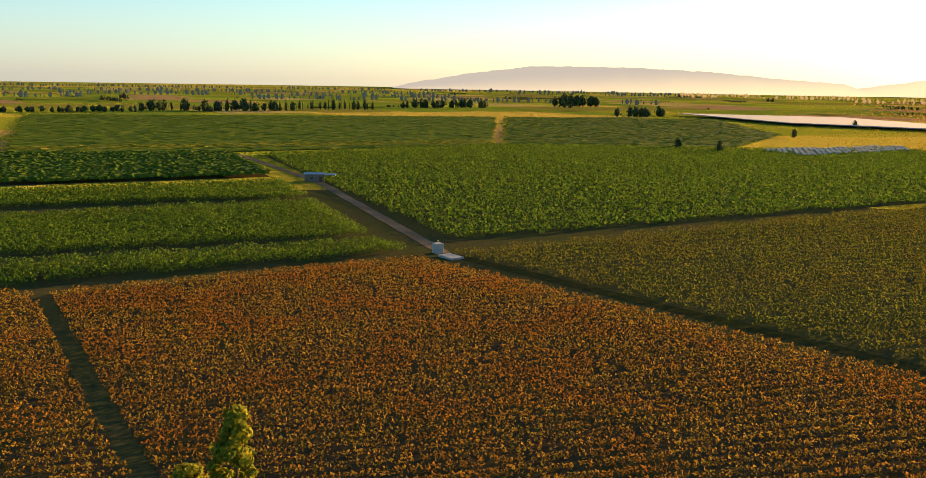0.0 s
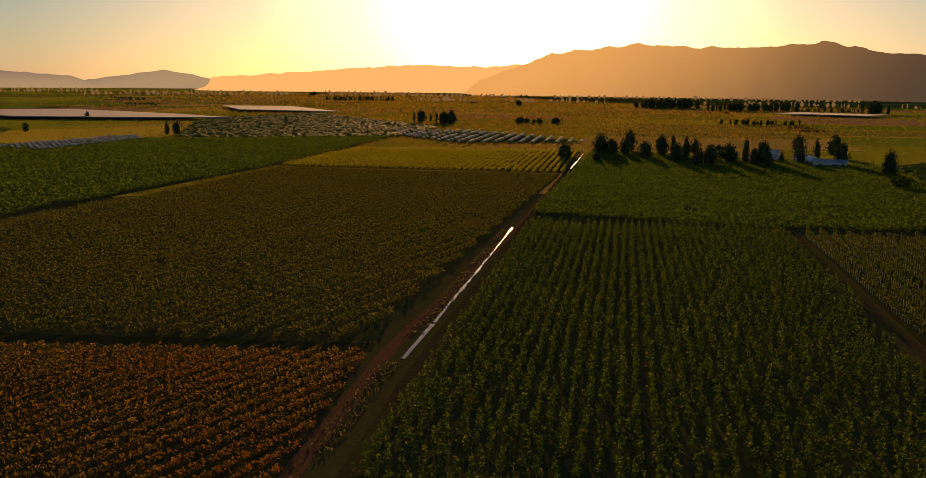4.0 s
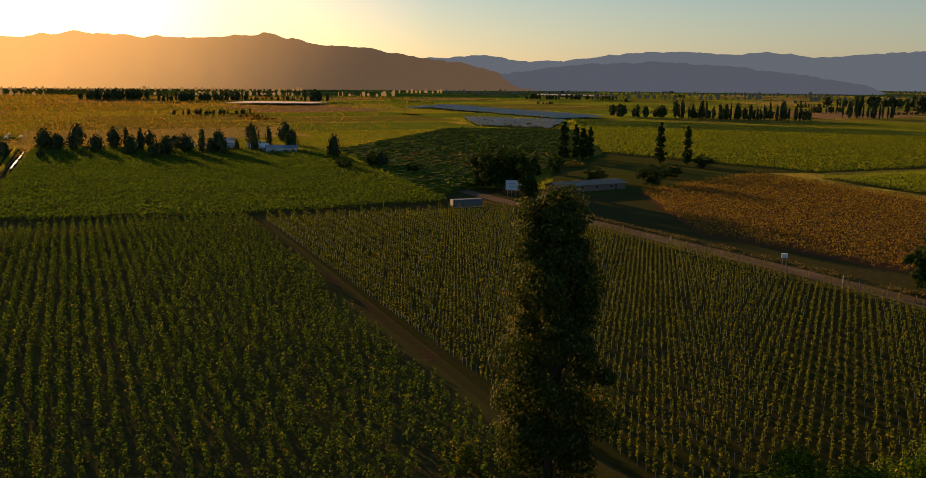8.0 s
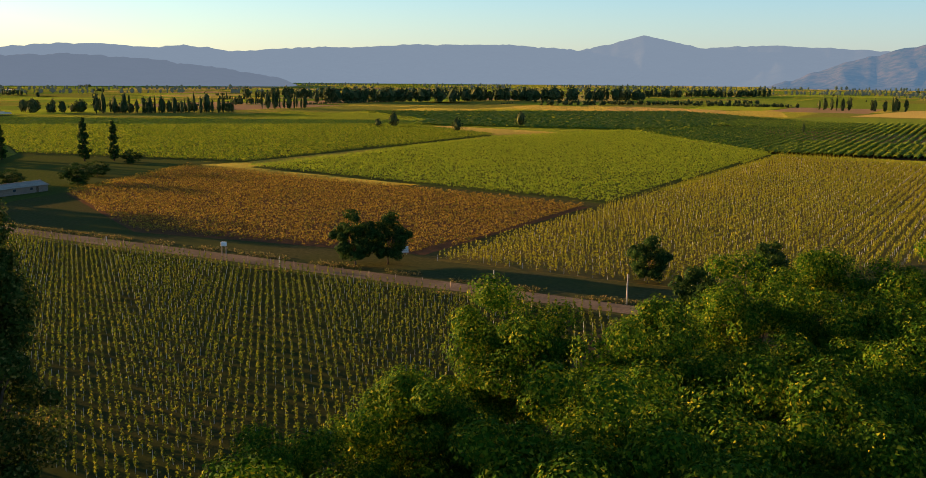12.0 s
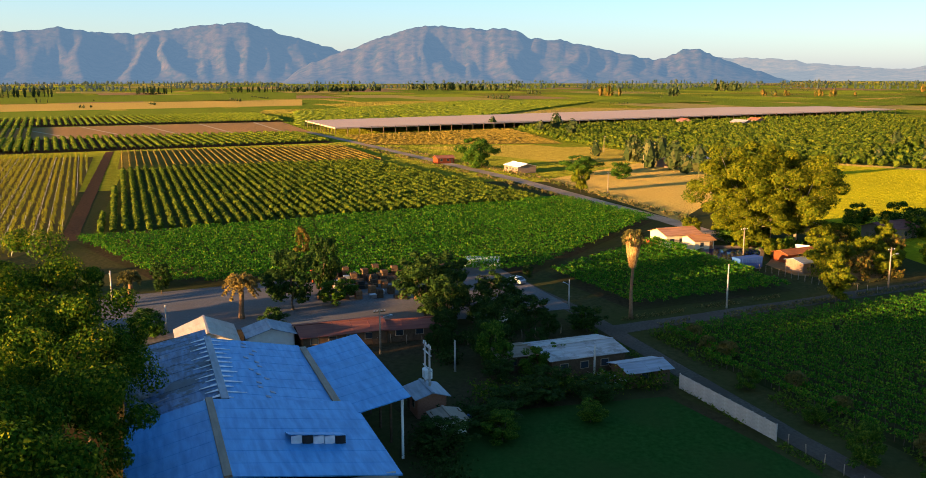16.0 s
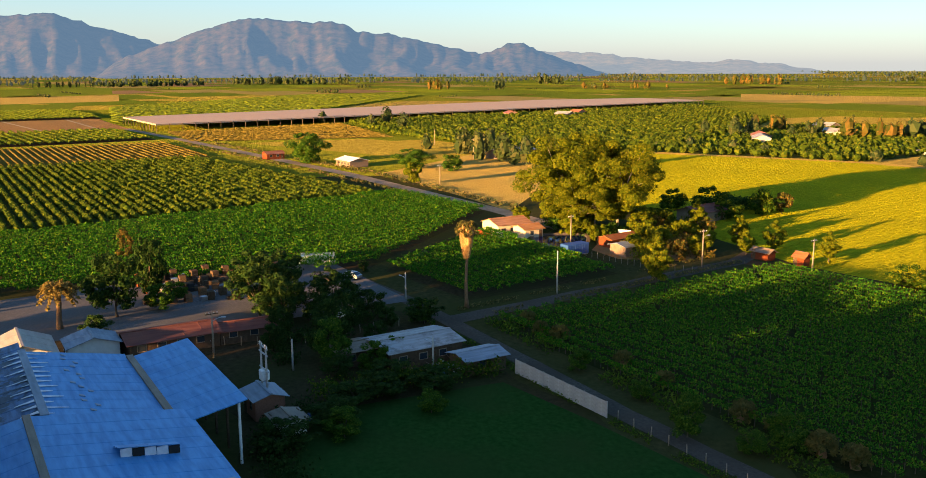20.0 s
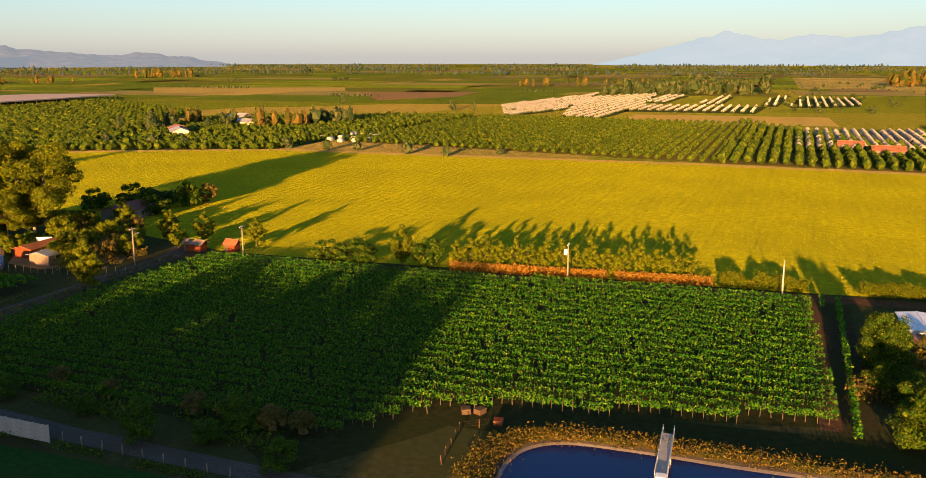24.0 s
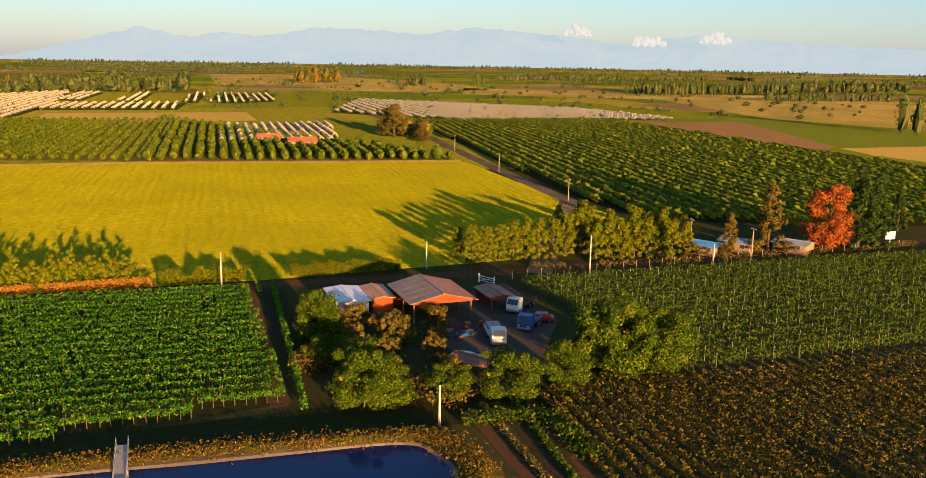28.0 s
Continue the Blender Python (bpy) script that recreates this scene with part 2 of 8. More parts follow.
def prisms(base, top, r, sides=4, taper=0.8):
    """Upright or leaning bars from base to top (N x 3): quads only, N*sides x 4 x 3."""
    d = top - base
    d = d / (np.linalg.norm(d, axis=1)[:, None] + 1e-9)
    ref = np.where(np.abs(d[:, 2:3]) > 0.9, np.array([[1.0, 0, 0]]), np.array([[0, 0, 1.0]]))
    e1 = np.cross(d, ref)
    e1 /= np.linalg.norm(e1, axis=1)[:, None] + 1e-9
    e2 = np.cross(d, e1)
    r = np.broadcast_to(np.asarray(r, float), (len(base),))[:, None]
    out = []
    for k in range(sides):
        a0, a1 = 2 * math.pi * k / sides, 2 * math.pi * (k + 1) / sides
        o0, o1 = e1 * math.cos(a0) + e2 * math.sin(a0), e1 * math.cos(a1) + e2 * math.sin(a1)
        out.append(np.stack([base + o0 * r, base + o1 * r, top + o1 * r * taper, top + o0 * r * taper], 1))
    return np.concatenate(out)


def inside(poly, pts):
    x, y = pts[:, 0], pts[:, 1]
    ok = np.zeros(len(pts), bool)
    for (x0, y0), (x1, y1) in zip(poly, poly[1:] + poly[:1]):
        hit = ((y0 > y) != (y1 > y)) & (x < (x1 - x0) * (y - y0) / (y1 - y0 + 1e-12) + x0)
        ok ^= hit
    return ok


def grid_points(poly, angle, row, step, jitter=0.15):
    """Places along rows at the angle (degrees from +x) inside a field."""
    c, s = math.cos(radians(angle)), math.sin(radians(angle))
    p = np.array(poly, float)
    a, b = p[:, 0] * c + p[:, 1] * s, -p[:, 0] * s + p[:, 1] * c
    A, B = np.meshgrid(np.arange(a.min(), a.max(), step), np.arange(np.ceil(b.min() / row) * row + 0.4 * row, b.max(), row))
    A, B = A.ravel(), B.ravel()
    A = A + rng.uniform(-1, 1, len(A)) * jitter * step
    q = np.stack([A * c - B * s, A * s + B * c], 1)
    return q[inside(list(poly), q)]


def patch(name, poly, material, z=0.02, label="", category="ground"):
    """A flat piece of ground, finely enough cut to lie on the plain."""
    ob = new(name, mesh_of(name, [(x, y, z) for x, y in poly], [tuple(range(len(poly)))], material))
    if sum(x0 * y1 - x1 * y0 for (x0, y0), (x1, y1) in zip(poly, poly[1:] + poly[:1])) < 0:
        ob.data.flip_normals()
    return tagged(ob, label, category, kind="structure")


def ribbon(name, line, width, material, z=0.04, label="", category="road", ragged=0.25):
    """A track along a line, with uneven edges."""
    pts = []
    for (x0, y0), (x1, y1) in zip(line, line[1:]):
        n = max(2, int(math.hypot(x1 - x0, y1 - y0) / 4))
        pts += [(x0 + (x1 - x0) * k / n, y0 + (y1 - y0) * k / n) for k in range(n)]
    pts.append(line[-1])
    v = []
    for i, (x, y) in enumerate(pts):
        ax, ay = pts[max(0, i - 1)]
        bx, by = pts[min(len(pts) - 1, i + 1)]
        d = math.hypot(bx - ax, by - ay)
        nx, ny = -(by - ay) / d, (bx - ax) / d
        for side in (0.5, -0.5):
            w = width * side + ragged * noise.noise(Vector((x * 0.15, y * 0.15, 9 * side)))
            v.append((x + nx * w, y + ny * w, z))
    f = [(2 * i, 2 * i + 1, 2 * i + 3, 2 * i + 2) for i in range(len(pts) - 1)]
    return tagged(new(name, mesh_of(name, v, f, material)), label, category, kind="structure")


# ---- the plain ----
def plain_ground():
    m, t, b = nodes_of("valley_floor")
    co = t.nodes.new("ShaderNodeTexCoord")
    mp = t.nodes.new("ShaderNodeMapping")
    mp.inputs["Rotation"].default_value = (0, 0, radians(-28))
    mp.inputs["Scale"].default_value = (0.006, 0.0035, 1)
    t.links.new(co.outputs["Object"], mp.inputs[0])
    vo = t.nodes.new("ShaderNodeTexVoronoi")
    vo.distance = "CHEBYCHEV"
    vo.inputs["Randomness"].default_value = 0.7
    vo.inputs["Scale"].default_value = 1.0
    t.links.new(mp.outputs[0], vo.inputs["Vector"])
    sep = t.nodes.new("ShaderNodeSeparateColor")
    t.links.new(vo.outputs["Color"], sep.inputs[0])
    c = ramp_node(t, sep.outputs[0], [(0.0, (0.12, 0.16, 0.016)), (0.25, (0.22, 0.23, 0.024)), (0.5, (0.10, 0.14, 0.016)), (0.68, (0.3, 0.26, 0.035)), (0.84, (0.33, 0.23, 0.07)), (1.0, (0.16, 0.2, 0.02))])
    g = ramp_node(t, noise_node(t, 0.25, 6, 0.7), [(0.3, (0.55, 0.55, 0.55)), (0.7, (1.0, 1.0, 1.0))])
    t.links.new(mixed(t, 1.0, c, g, "MULTIPLY"), b.inputs["Base Color"])
    b.inputs["Roughness"].default_value = 0.95
    b.inputs["Specular IOR Level"].default_value = 0.0
    m.cycles.use_bump_map_correction = False
    bn = t.nodes.new("ShaderNodeBump")
    bn.inputs["Strength"].default_value, bn.inputs["Distance"].default_value = 1.0, 3.0
    t.links.new(noise_node(t, 0.45, 6, 0.7), bn.inputs["Height"])
    t.links.new(bn.outputs[0], b.inputs["Normal"])
    n, r = 96, 4950
    v = [(0, 0, 0)]
    rings = [30, 120, 400, 1000, 2200, 3600, r]
    for d in rings:
        v += [(d * math.cos(2 * math.pi * k / n), d * math.sin(2 * math.pi * k / n), 0) for k in range(n)]
    f = [(0, 1 + k, 1 + (k + 1) % n) for k in range(n)]
    for j in range(len(rings) - 1):
        o = 1 + j * n
        f += [(o + k, o + n + k, o + n + (k + 1) % n, o + (k + 1) % n) for k in range(n)]
    return tagged(new("ground", mesh_of("ground", v, f, m)), "flat valley floor of farm fields reaching to the hills", "ground", kind="structure")


plain_ground()
patch("ground_near", [(330 * math.cos(2 * math.pi * k / 48), 330 * math.sin(2 * math.pi * k / 48)) for k in range(48)], SOIL_WEEDY, 0.01, "weedy dark earth between the fields")


def ridge(name, knots, foot, crest, material, rough=0.25, label="", seed=0.0, lift=0.0):
    """Hills between two distances: knots are (azimuth, elevation) of the skyline seen from the drone."""
    foot = max(foot, crest - 520)
    az = np.array([k[0] for k in knots], float)
    el = np.array([k[1] for k in knots], float) + lift
    if az[0] > az[-1]:
        az, el = az[::-1], el[::-1]
    step = 0.2
    A = np.arange(az[0] - 1.2, az[-1] + 1.2, step)
    E = np.interp(A, az, el)
    m = 40
    v = []
    for j in range(m + 1):
        s = j / m
        d = foot + (crest - foot) * s
        for a, e in zip(A, E):
            x, y = -math.sin(radians(a)) * d, math.cos(radians(a)) * d
            top = 40 + crest * math.tan(radians(e)) + crest * 0.0065 * rough * noise.fractal(Vector((a * 1.1, seed, 3.0)), 0.7, 2.0, 5)
            # spurs and gullies running down from the crest
            w = noise.fractal(Vector((x, y, 0)) / 500 + Vector((seed, 0, 0)), 1.0, 2.0, 3) * 0.5
            big = abs(noise.noise(Vector((a * 0.3 + w, s * 0.5, seed))))
            mid_ = abs(noise.noise(Vector((a * 0.95 + 1.3 * w, s * 1.1, seed + 5))))
            fine = abs(noise.noise(Vector((a * 2.2 + w, s * 2.4, seed + 9))))
            cut = min(1.0, 1.7 * big + 0.7 * mid_ + 0.25 * fine)
            h = top * s ** 0.95 * (1 - rough * 1.5 * (1 - s) ** 0.8 * cut)
            ends = min(1.0, (a - A[0]) / 1.2, (A[-1] - a) / 1.2)
            v.append((x, y, h * max(0.0, ends) - 3))
    n = len(A)
    f = [(j * n + i + 1, j * n + i, (j + 1) * n + i, (j + 1) * n + i + 1) for j in range(m) for i in range(n - 1)]
    for i, a in enumerate(A):                      # the far side falls away
        v.append((-math.sin(radians(a)) * (crest + 150), math.cos(radians(a)) * (crest + 150), -3))
    o = m * n
    f += [(o + i + 1, o + i, o + n + i, o + n + i + 1) for i in range(n - 1)]
    return tagged(new(name, mesh_of(name, v, f, material, True)), label, "hills", kind="structure")


# distance haze is put into these hills as emission, brightest towards the sun
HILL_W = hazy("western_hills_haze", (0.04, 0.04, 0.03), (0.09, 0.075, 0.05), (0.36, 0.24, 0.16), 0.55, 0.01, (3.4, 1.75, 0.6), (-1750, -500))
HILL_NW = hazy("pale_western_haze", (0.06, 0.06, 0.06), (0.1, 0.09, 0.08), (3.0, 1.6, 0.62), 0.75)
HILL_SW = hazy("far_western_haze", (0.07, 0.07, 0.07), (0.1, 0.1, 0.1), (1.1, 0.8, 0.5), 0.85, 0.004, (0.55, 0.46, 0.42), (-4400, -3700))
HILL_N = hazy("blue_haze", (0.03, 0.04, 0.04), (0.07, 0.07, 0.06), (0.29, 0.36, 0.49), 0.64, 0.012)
HILL_E = hazy("scrub_haze", (0.022, 0.034, 0.012), (0.12, 0.085, 0.035), (0.16, 0.285, 0.48), 0.5, 0.03)
HILL_E2 = hazy("low_scrub_haze", (0.02, 0.035, 0.018), (0.16, 0.12, 0.05), (0.40, 0.48, 0.60), 0.55, 0.02)
ANDES = hazy("cordillera_haze", (0.10, 0.11, 0.13), (0.5, 0.5, 0.52), (0.46, 0.60, 0.71), 0.94, 0.003)
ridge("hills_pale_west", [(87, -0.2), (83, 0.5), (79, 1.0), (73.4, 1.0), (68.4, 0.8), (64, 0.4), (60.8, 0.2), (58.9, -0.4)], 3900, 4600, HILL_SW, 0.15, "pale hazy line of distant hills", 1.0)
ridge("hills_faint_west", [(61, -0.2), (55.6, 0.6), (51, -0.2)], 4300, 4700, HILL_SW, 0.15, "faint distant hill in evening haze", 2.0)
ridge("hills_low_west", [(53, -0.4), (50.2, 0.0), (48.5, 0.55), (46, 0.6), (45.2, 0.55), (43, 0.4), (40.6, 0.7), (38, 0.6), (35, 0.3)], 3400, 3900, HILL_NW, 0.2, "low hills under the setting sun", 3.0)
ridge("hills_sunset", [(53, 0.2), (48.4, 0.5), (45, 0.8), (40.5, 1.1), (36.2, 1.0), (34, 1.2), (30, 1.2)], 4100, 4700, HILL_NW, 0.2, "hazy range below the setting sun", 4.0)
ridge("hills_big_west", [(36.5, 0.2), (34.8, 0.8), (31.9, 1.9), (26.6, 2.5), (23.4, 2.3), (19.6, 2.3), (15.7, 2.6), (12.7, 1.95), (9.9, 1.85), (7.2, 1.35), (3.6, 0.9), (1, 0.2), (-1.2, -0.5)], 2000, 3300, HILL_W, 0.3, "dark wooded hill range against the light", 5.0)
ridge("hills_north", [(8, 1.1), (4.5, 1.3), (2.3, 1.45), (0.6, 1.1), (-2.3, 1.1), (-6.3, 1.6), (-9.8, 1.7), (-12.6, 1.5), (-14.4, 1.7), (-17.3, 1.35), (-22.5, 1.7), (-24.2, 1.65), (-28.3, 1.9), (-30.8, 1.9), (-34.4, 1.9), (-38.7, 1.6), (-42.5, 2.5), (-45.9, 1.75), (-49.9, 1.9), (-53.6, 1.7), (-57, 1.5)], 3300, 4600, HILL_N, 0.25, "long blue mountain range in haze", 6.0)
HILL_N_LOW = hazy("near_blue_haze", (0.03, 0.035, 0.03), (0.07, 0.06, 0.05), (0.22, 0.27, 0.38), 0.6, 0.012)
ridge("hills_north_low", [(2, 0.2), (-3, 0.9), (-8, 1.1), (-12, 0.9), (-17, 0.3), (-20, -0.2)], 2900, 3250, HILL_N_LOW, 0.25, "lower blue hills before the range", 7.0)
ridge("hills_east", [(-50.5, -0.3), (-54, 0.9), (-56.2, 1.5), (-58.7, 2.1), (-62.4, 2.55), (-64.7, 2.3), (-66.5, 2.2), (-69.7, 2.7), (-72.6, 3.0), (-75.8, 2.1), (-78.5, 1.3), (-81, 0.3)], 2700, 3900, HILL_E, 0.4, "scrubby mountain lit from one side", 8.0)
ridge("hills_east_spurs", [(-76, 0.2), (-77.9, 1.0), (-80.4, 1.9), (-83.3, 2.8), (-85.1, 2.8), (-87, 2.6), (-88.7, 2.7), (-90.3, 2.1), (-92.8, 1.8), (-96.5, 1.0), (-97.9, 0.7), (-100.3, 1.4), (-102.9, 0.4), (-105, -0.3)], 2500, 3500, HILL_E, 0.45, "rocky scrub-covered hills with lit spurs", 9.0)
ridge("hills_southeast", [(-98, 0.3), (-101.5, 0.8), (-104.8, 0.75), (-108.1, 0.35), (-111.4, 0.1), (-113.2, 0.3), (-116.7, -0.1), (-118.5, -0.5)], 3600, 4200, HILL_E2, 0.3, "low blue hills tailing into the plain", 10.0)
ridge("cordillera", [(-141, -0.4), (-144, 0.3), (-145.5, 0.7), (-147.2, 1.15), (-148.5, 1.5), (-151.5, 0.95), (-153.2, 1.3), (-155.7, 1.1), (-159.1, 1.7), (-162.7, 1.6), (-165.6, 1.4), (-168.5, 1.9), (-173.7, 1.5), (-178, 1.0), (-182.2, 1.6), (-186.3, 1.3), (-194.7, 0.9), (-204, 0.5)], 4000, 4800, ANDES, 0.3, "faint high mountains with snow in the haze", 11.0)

# small evening clouds standing over the mountains, mostly haze painted in as emission
CLOUD = hazy("cloud_haze_white", (0.62, 0.6, 0.58), (0.72, 0.7, 0.68), (0.52, 0.62, 0.70), 0.92)
for az_, el_, wide_, tall_, seed_ in ((-175.0, 1.45, 70, 50, 1), (-179.3, 1.0, 85, 46, 2), (-183.3, 1.15, 80, 40, 3)):
    d_ = 4500
    bm = bmesh.new()
    crng = random.Random(seed_)
    for k in range(26):
        f = crng.uniform(-1, 1)
        r = wide_ * 0.26 * crng.uniform(0.6, 1.1) * (1.1 - 0.6 * abs(f))
        up = crng.uniform(0, 1) * (1 - f * f) * tall_
        res = bmesh.ops.create_icosphere(bm, subdivisions=2, radius=r)
        for q in res["verts"]:
            q.co *= 1 + 0.3 * noise.noise(q.co * 0.06 + Vector((k, seed_, 0)))
            q.co += Vector((f * wide_, crng.uniform(-0.02, 0.02) * wide_, up))
    me = bpy.data.meshes.new("cloud")
    bm.to_mesh(me)
    bm.free()
    me.polygons.foreach_set("use_smooth", [True] * len(me.polygons))
    me.materials.append(CLOUD)
    cl = tagged(new("cloud", me), "small white evening cloud over the mountains", "cloud", kind="structure")
    cl.matrix_world = pose(-math.sin(radians(az_)) * d_, math.cos(radians(az_)) * d_, 40 + d_ * math.tan(radians(el_)), 0, 0, az_)

# ---- crops ----
VINE = leafy("vine_leaves", [(0.0, (0.012, 0.086, 0.006)), (0.5, (0.038, 0.152, 0.01)), (0.85, (0.10, 0.21, 0.014)), (1.0, (0.19, 0.255, 0.02))], 0.38)
VINE_SUN = leafy("sunny_vine_leaves", [(0.0, (0.06, 0.11, 0.009)), (0.5, (0.12, 0.165, 0.013)), (1.0, (0.21, 0.22, 0.018))], 0.4)
OCHRE_LEAF = leafy("ochre_leaves", [(0.0, (0.10, 0.09, 0.012)), (0.5, (0.2, 0.15, 0.024)), (1.0, (0.3, 0.21, 0.04))], 0.36)
BRIGHT = leafy("bright_leaves", [(0.0, (0.10, 0.16, 0.012)), (1.0, (0.22, 0.26, 0.022))], 0.45)
VINE_DARK = leafy("dark_vine_leaves", [(0.0, (0.035, 0.075, 0.008)), (0.6, (0.07, 0.125, 0.012)), (1.0, (0.13, 0.17, 0.016))], 0.4)
VINE_OLIVE = leafy("olive_vine_leaves", [(0.0, (0.038, 0.056, 0.007)), (0.5, (0.085, 0.1, 0.011)), (1.0, (0.18, 0.155, 0.018))], 0.38, patch=(0.11, 0.098, 0.012), patch_scale=0.05)
VINE_BRONZE = leafy("bronze_vine_leaves", [(0.0, (0.035, 0.05, 0.008)), (0.5, (0.095, 0.095, 0.013)), (1.0, (0.25, 0.17, 0.026))], 0.34, patch=(0.11, 0.08, 0.014), patch_scale=0.06)
STAKED = leafy("staked_tree_leaves", [(0.0, (0.045, 0.075, 0.009)), (0.5, (0.095, 0.125, 0.012)), (1.0, (0.2, 0.19, 0.02))], 0.36)
VINE_AUTUMN = leafy("autumn_vine_leaves", [(0.0, (0.08, 0.055, 0.008)), (0.4, (0.19, 0.105, 0.013)), (0.7, (0.36, 0.2, 0.026)), (1.0, (0.11, 0.12, 0.014))], 0.34, patch=(0.25, 0.10, 0.014), patch_scale=0.06)
VINE_GOLD = leafy("gold_vine_leaves", [(0.0, (0.09, 0.065, 0.01)), (0.4, (0.2, 0.125, 0.018)), (0.75, (0.34, 0.22, 0.035)), (1.0, (0.09, 0.11, 0.013))], 0.3)
YELLOWING = leafy("yellow_leaves", [(0.0, (0.16, 0.17, 0.012)), (0.5, (0.28, 0.26, 0.018)), (1.0, (0.4, 0.34, 0.03))], 0.46)
YELLOW_GREEN = leafy("yellow_green_leaves", [(0.0, (0.09, 0.11, 0.01)), (0.5, (0.18, 0.185, 0.015)), (1.0, (0.32, 0.28, 0.025))], 0.36, patch=(0.22, 0.2, 0.016), patch_scale=0.03)
SAPLING = leafy("young_tree_leaves", [(0.0, (0.025, 0.055, 0.006)), (0.5, (0.05, 0.095, 0.01)), (0.9, (0.10, 0.14, 0.014)), (1.0, (0.2, 0.18, 0.02))], 0.34)
ORCHARD = leafy("orchard_leaves", [(0.0, (0.035, 0.066, 0.007)), (0.5, (0.075, 0.115, 0.01)), (1.0, (0.15, 0.165, 0.015))], 0.36)
BARK = surface("bark", (0.05, 0.038, 0.028), (0.13, 0.10, 0.075), 4.0, 0.5)
GRASSY = surface("grassy_alley", (0.035, 0.05, 0.01), (0.085, 0.09, 0.02), 0.8, 0.04, stain=(0.06, 0.062, 0.018))
STRAW_SOIL = surface("straw_soil", (0.06, 0.055, 0.016), (0.12, 0.10, 0.026), 1.0, 0.05, stain=(0.10, 0.075, 0.025))
OCHRE_SOIL = surface("ochre_alley", (0.13, 0.10, 0.022), (0.23, 0.17, 0.045), 0.8, 0.03, stain=(0.12, 0.11, 0.02))
STAKE = plain("bleached_stakes", (0.55, 0.52, 0.46), 0.7)
WHITE_NET = plain("white_netting", (0.44, 0.39, 0.3), 0.9)


FIELDS = []


def crop(name, poly, angle, row, material, label, step=0.9, leaves=7, size=0.5, wide=0.5, low=0.6, high=1.8, gaps=0.04, soil=SOIL, flat=0.2, trunks=0, z=0.02, category="crop", peak=False, loose=0.0):
    """A planted field: rows of leafy plants on bare soil."""
    poly = [tuple(map(float, p)) for p in poly]
    FIELDS.append(poly)
    patch(name + "_soil", poly, soil, z, "tilled soil of a planted field")
    q = grid_points(poly, angle, row, step)
    q = q[rng.uniform(size=len(q)) > gaps]
    q = q + rng.normal(size=q.shape) * loose
    # weak and strong plants come in patches
    vig = np.array([noise.noise(Vector((x * 0.045, y * 0.045, 1.7))) for x, y in q[::4]])
    vig = 1 + 0.28 * np.repeat(vig, 4)[:len(q)] + rng.normal(size=len(q)) * 0.1
    n = len(q)
    u = rng.uniform(-1, 1, (n, leaves, 3))
    c, s = math.cos(radians(angle)), math.sin(radians(angle))
    along, across, up = u[..., 0] * step * 0.62, u[..., 1] * wide, (u[..., 2] + 1) / 2
    if peak:                                         # single upright plants, narrower to the top
        across = u[..., 1] * wide * (1.1 - 0.75 * up)
        along = u[..., 0] * wide * (1.1 - 0.75 * up)
    centre = np.empty((n, leaves, 3))
    centre[..., 0] = q[:, None, 0] + along * c - across * s
    centre[..., 1] = q[:, None, 1] + along * s + across * c
    centre[..., 2] = low + up * (high - low) * vig[:, None]
    v = leaf_quads(centre.reshape(-1, 3), size, flat)
    ob = tagged(new(name, quad_mesh(name, v, material)), label, category, kind="stuff")
    if trunks:
        base = np.c_[q, np.zeros(n)][::trunks]
        top = base + np.c_[rng.normal(size=(len(base), 2)) * 0.05, np.full(len(base), low + 0.45 * (high - low))]
        tagged(new(name + "_trunks", quad_mesh(name + "_trunks", prisms(base, top, 0.06, 3), BARK)), "thin trunks of the planted rows", "trunks", kind="stuff")
    return ob, q


def row_grid(poly, angle, row, seg):
    """Rows across a field, cut into pieces: row and piece counts, corner places, and which pieces lie inside."""
    c, s = math.cos(radians(angle)), math.sin(radians(angle))
    p = np.array(poly, float)
    a, b = p[:, 0] * c + p[:, 1] * s, -p[:, 0] * s + p[:, 1] * c
    av = np.arange(a.min(), a.max() + seg, seg)
    bv = np.arange(np.ceil(b.min() / row) * row + 0.4 * row, b.max(), row)
    mid_a, mid_b = np.meshgrid((av[1:] + av[:-1]) / 2, bv)
    q = np.stack([mid_a * c - mid_b * s, mid_a * s + mid_b * c], -1)
    ok = inside([tuple(k) for k in poly], q.reshape(-1, 2)).reshape(mid_a.shape)
    return av, bv, ok, np.array([c, s, 0.0]), np.array([-s, c, 0.0])


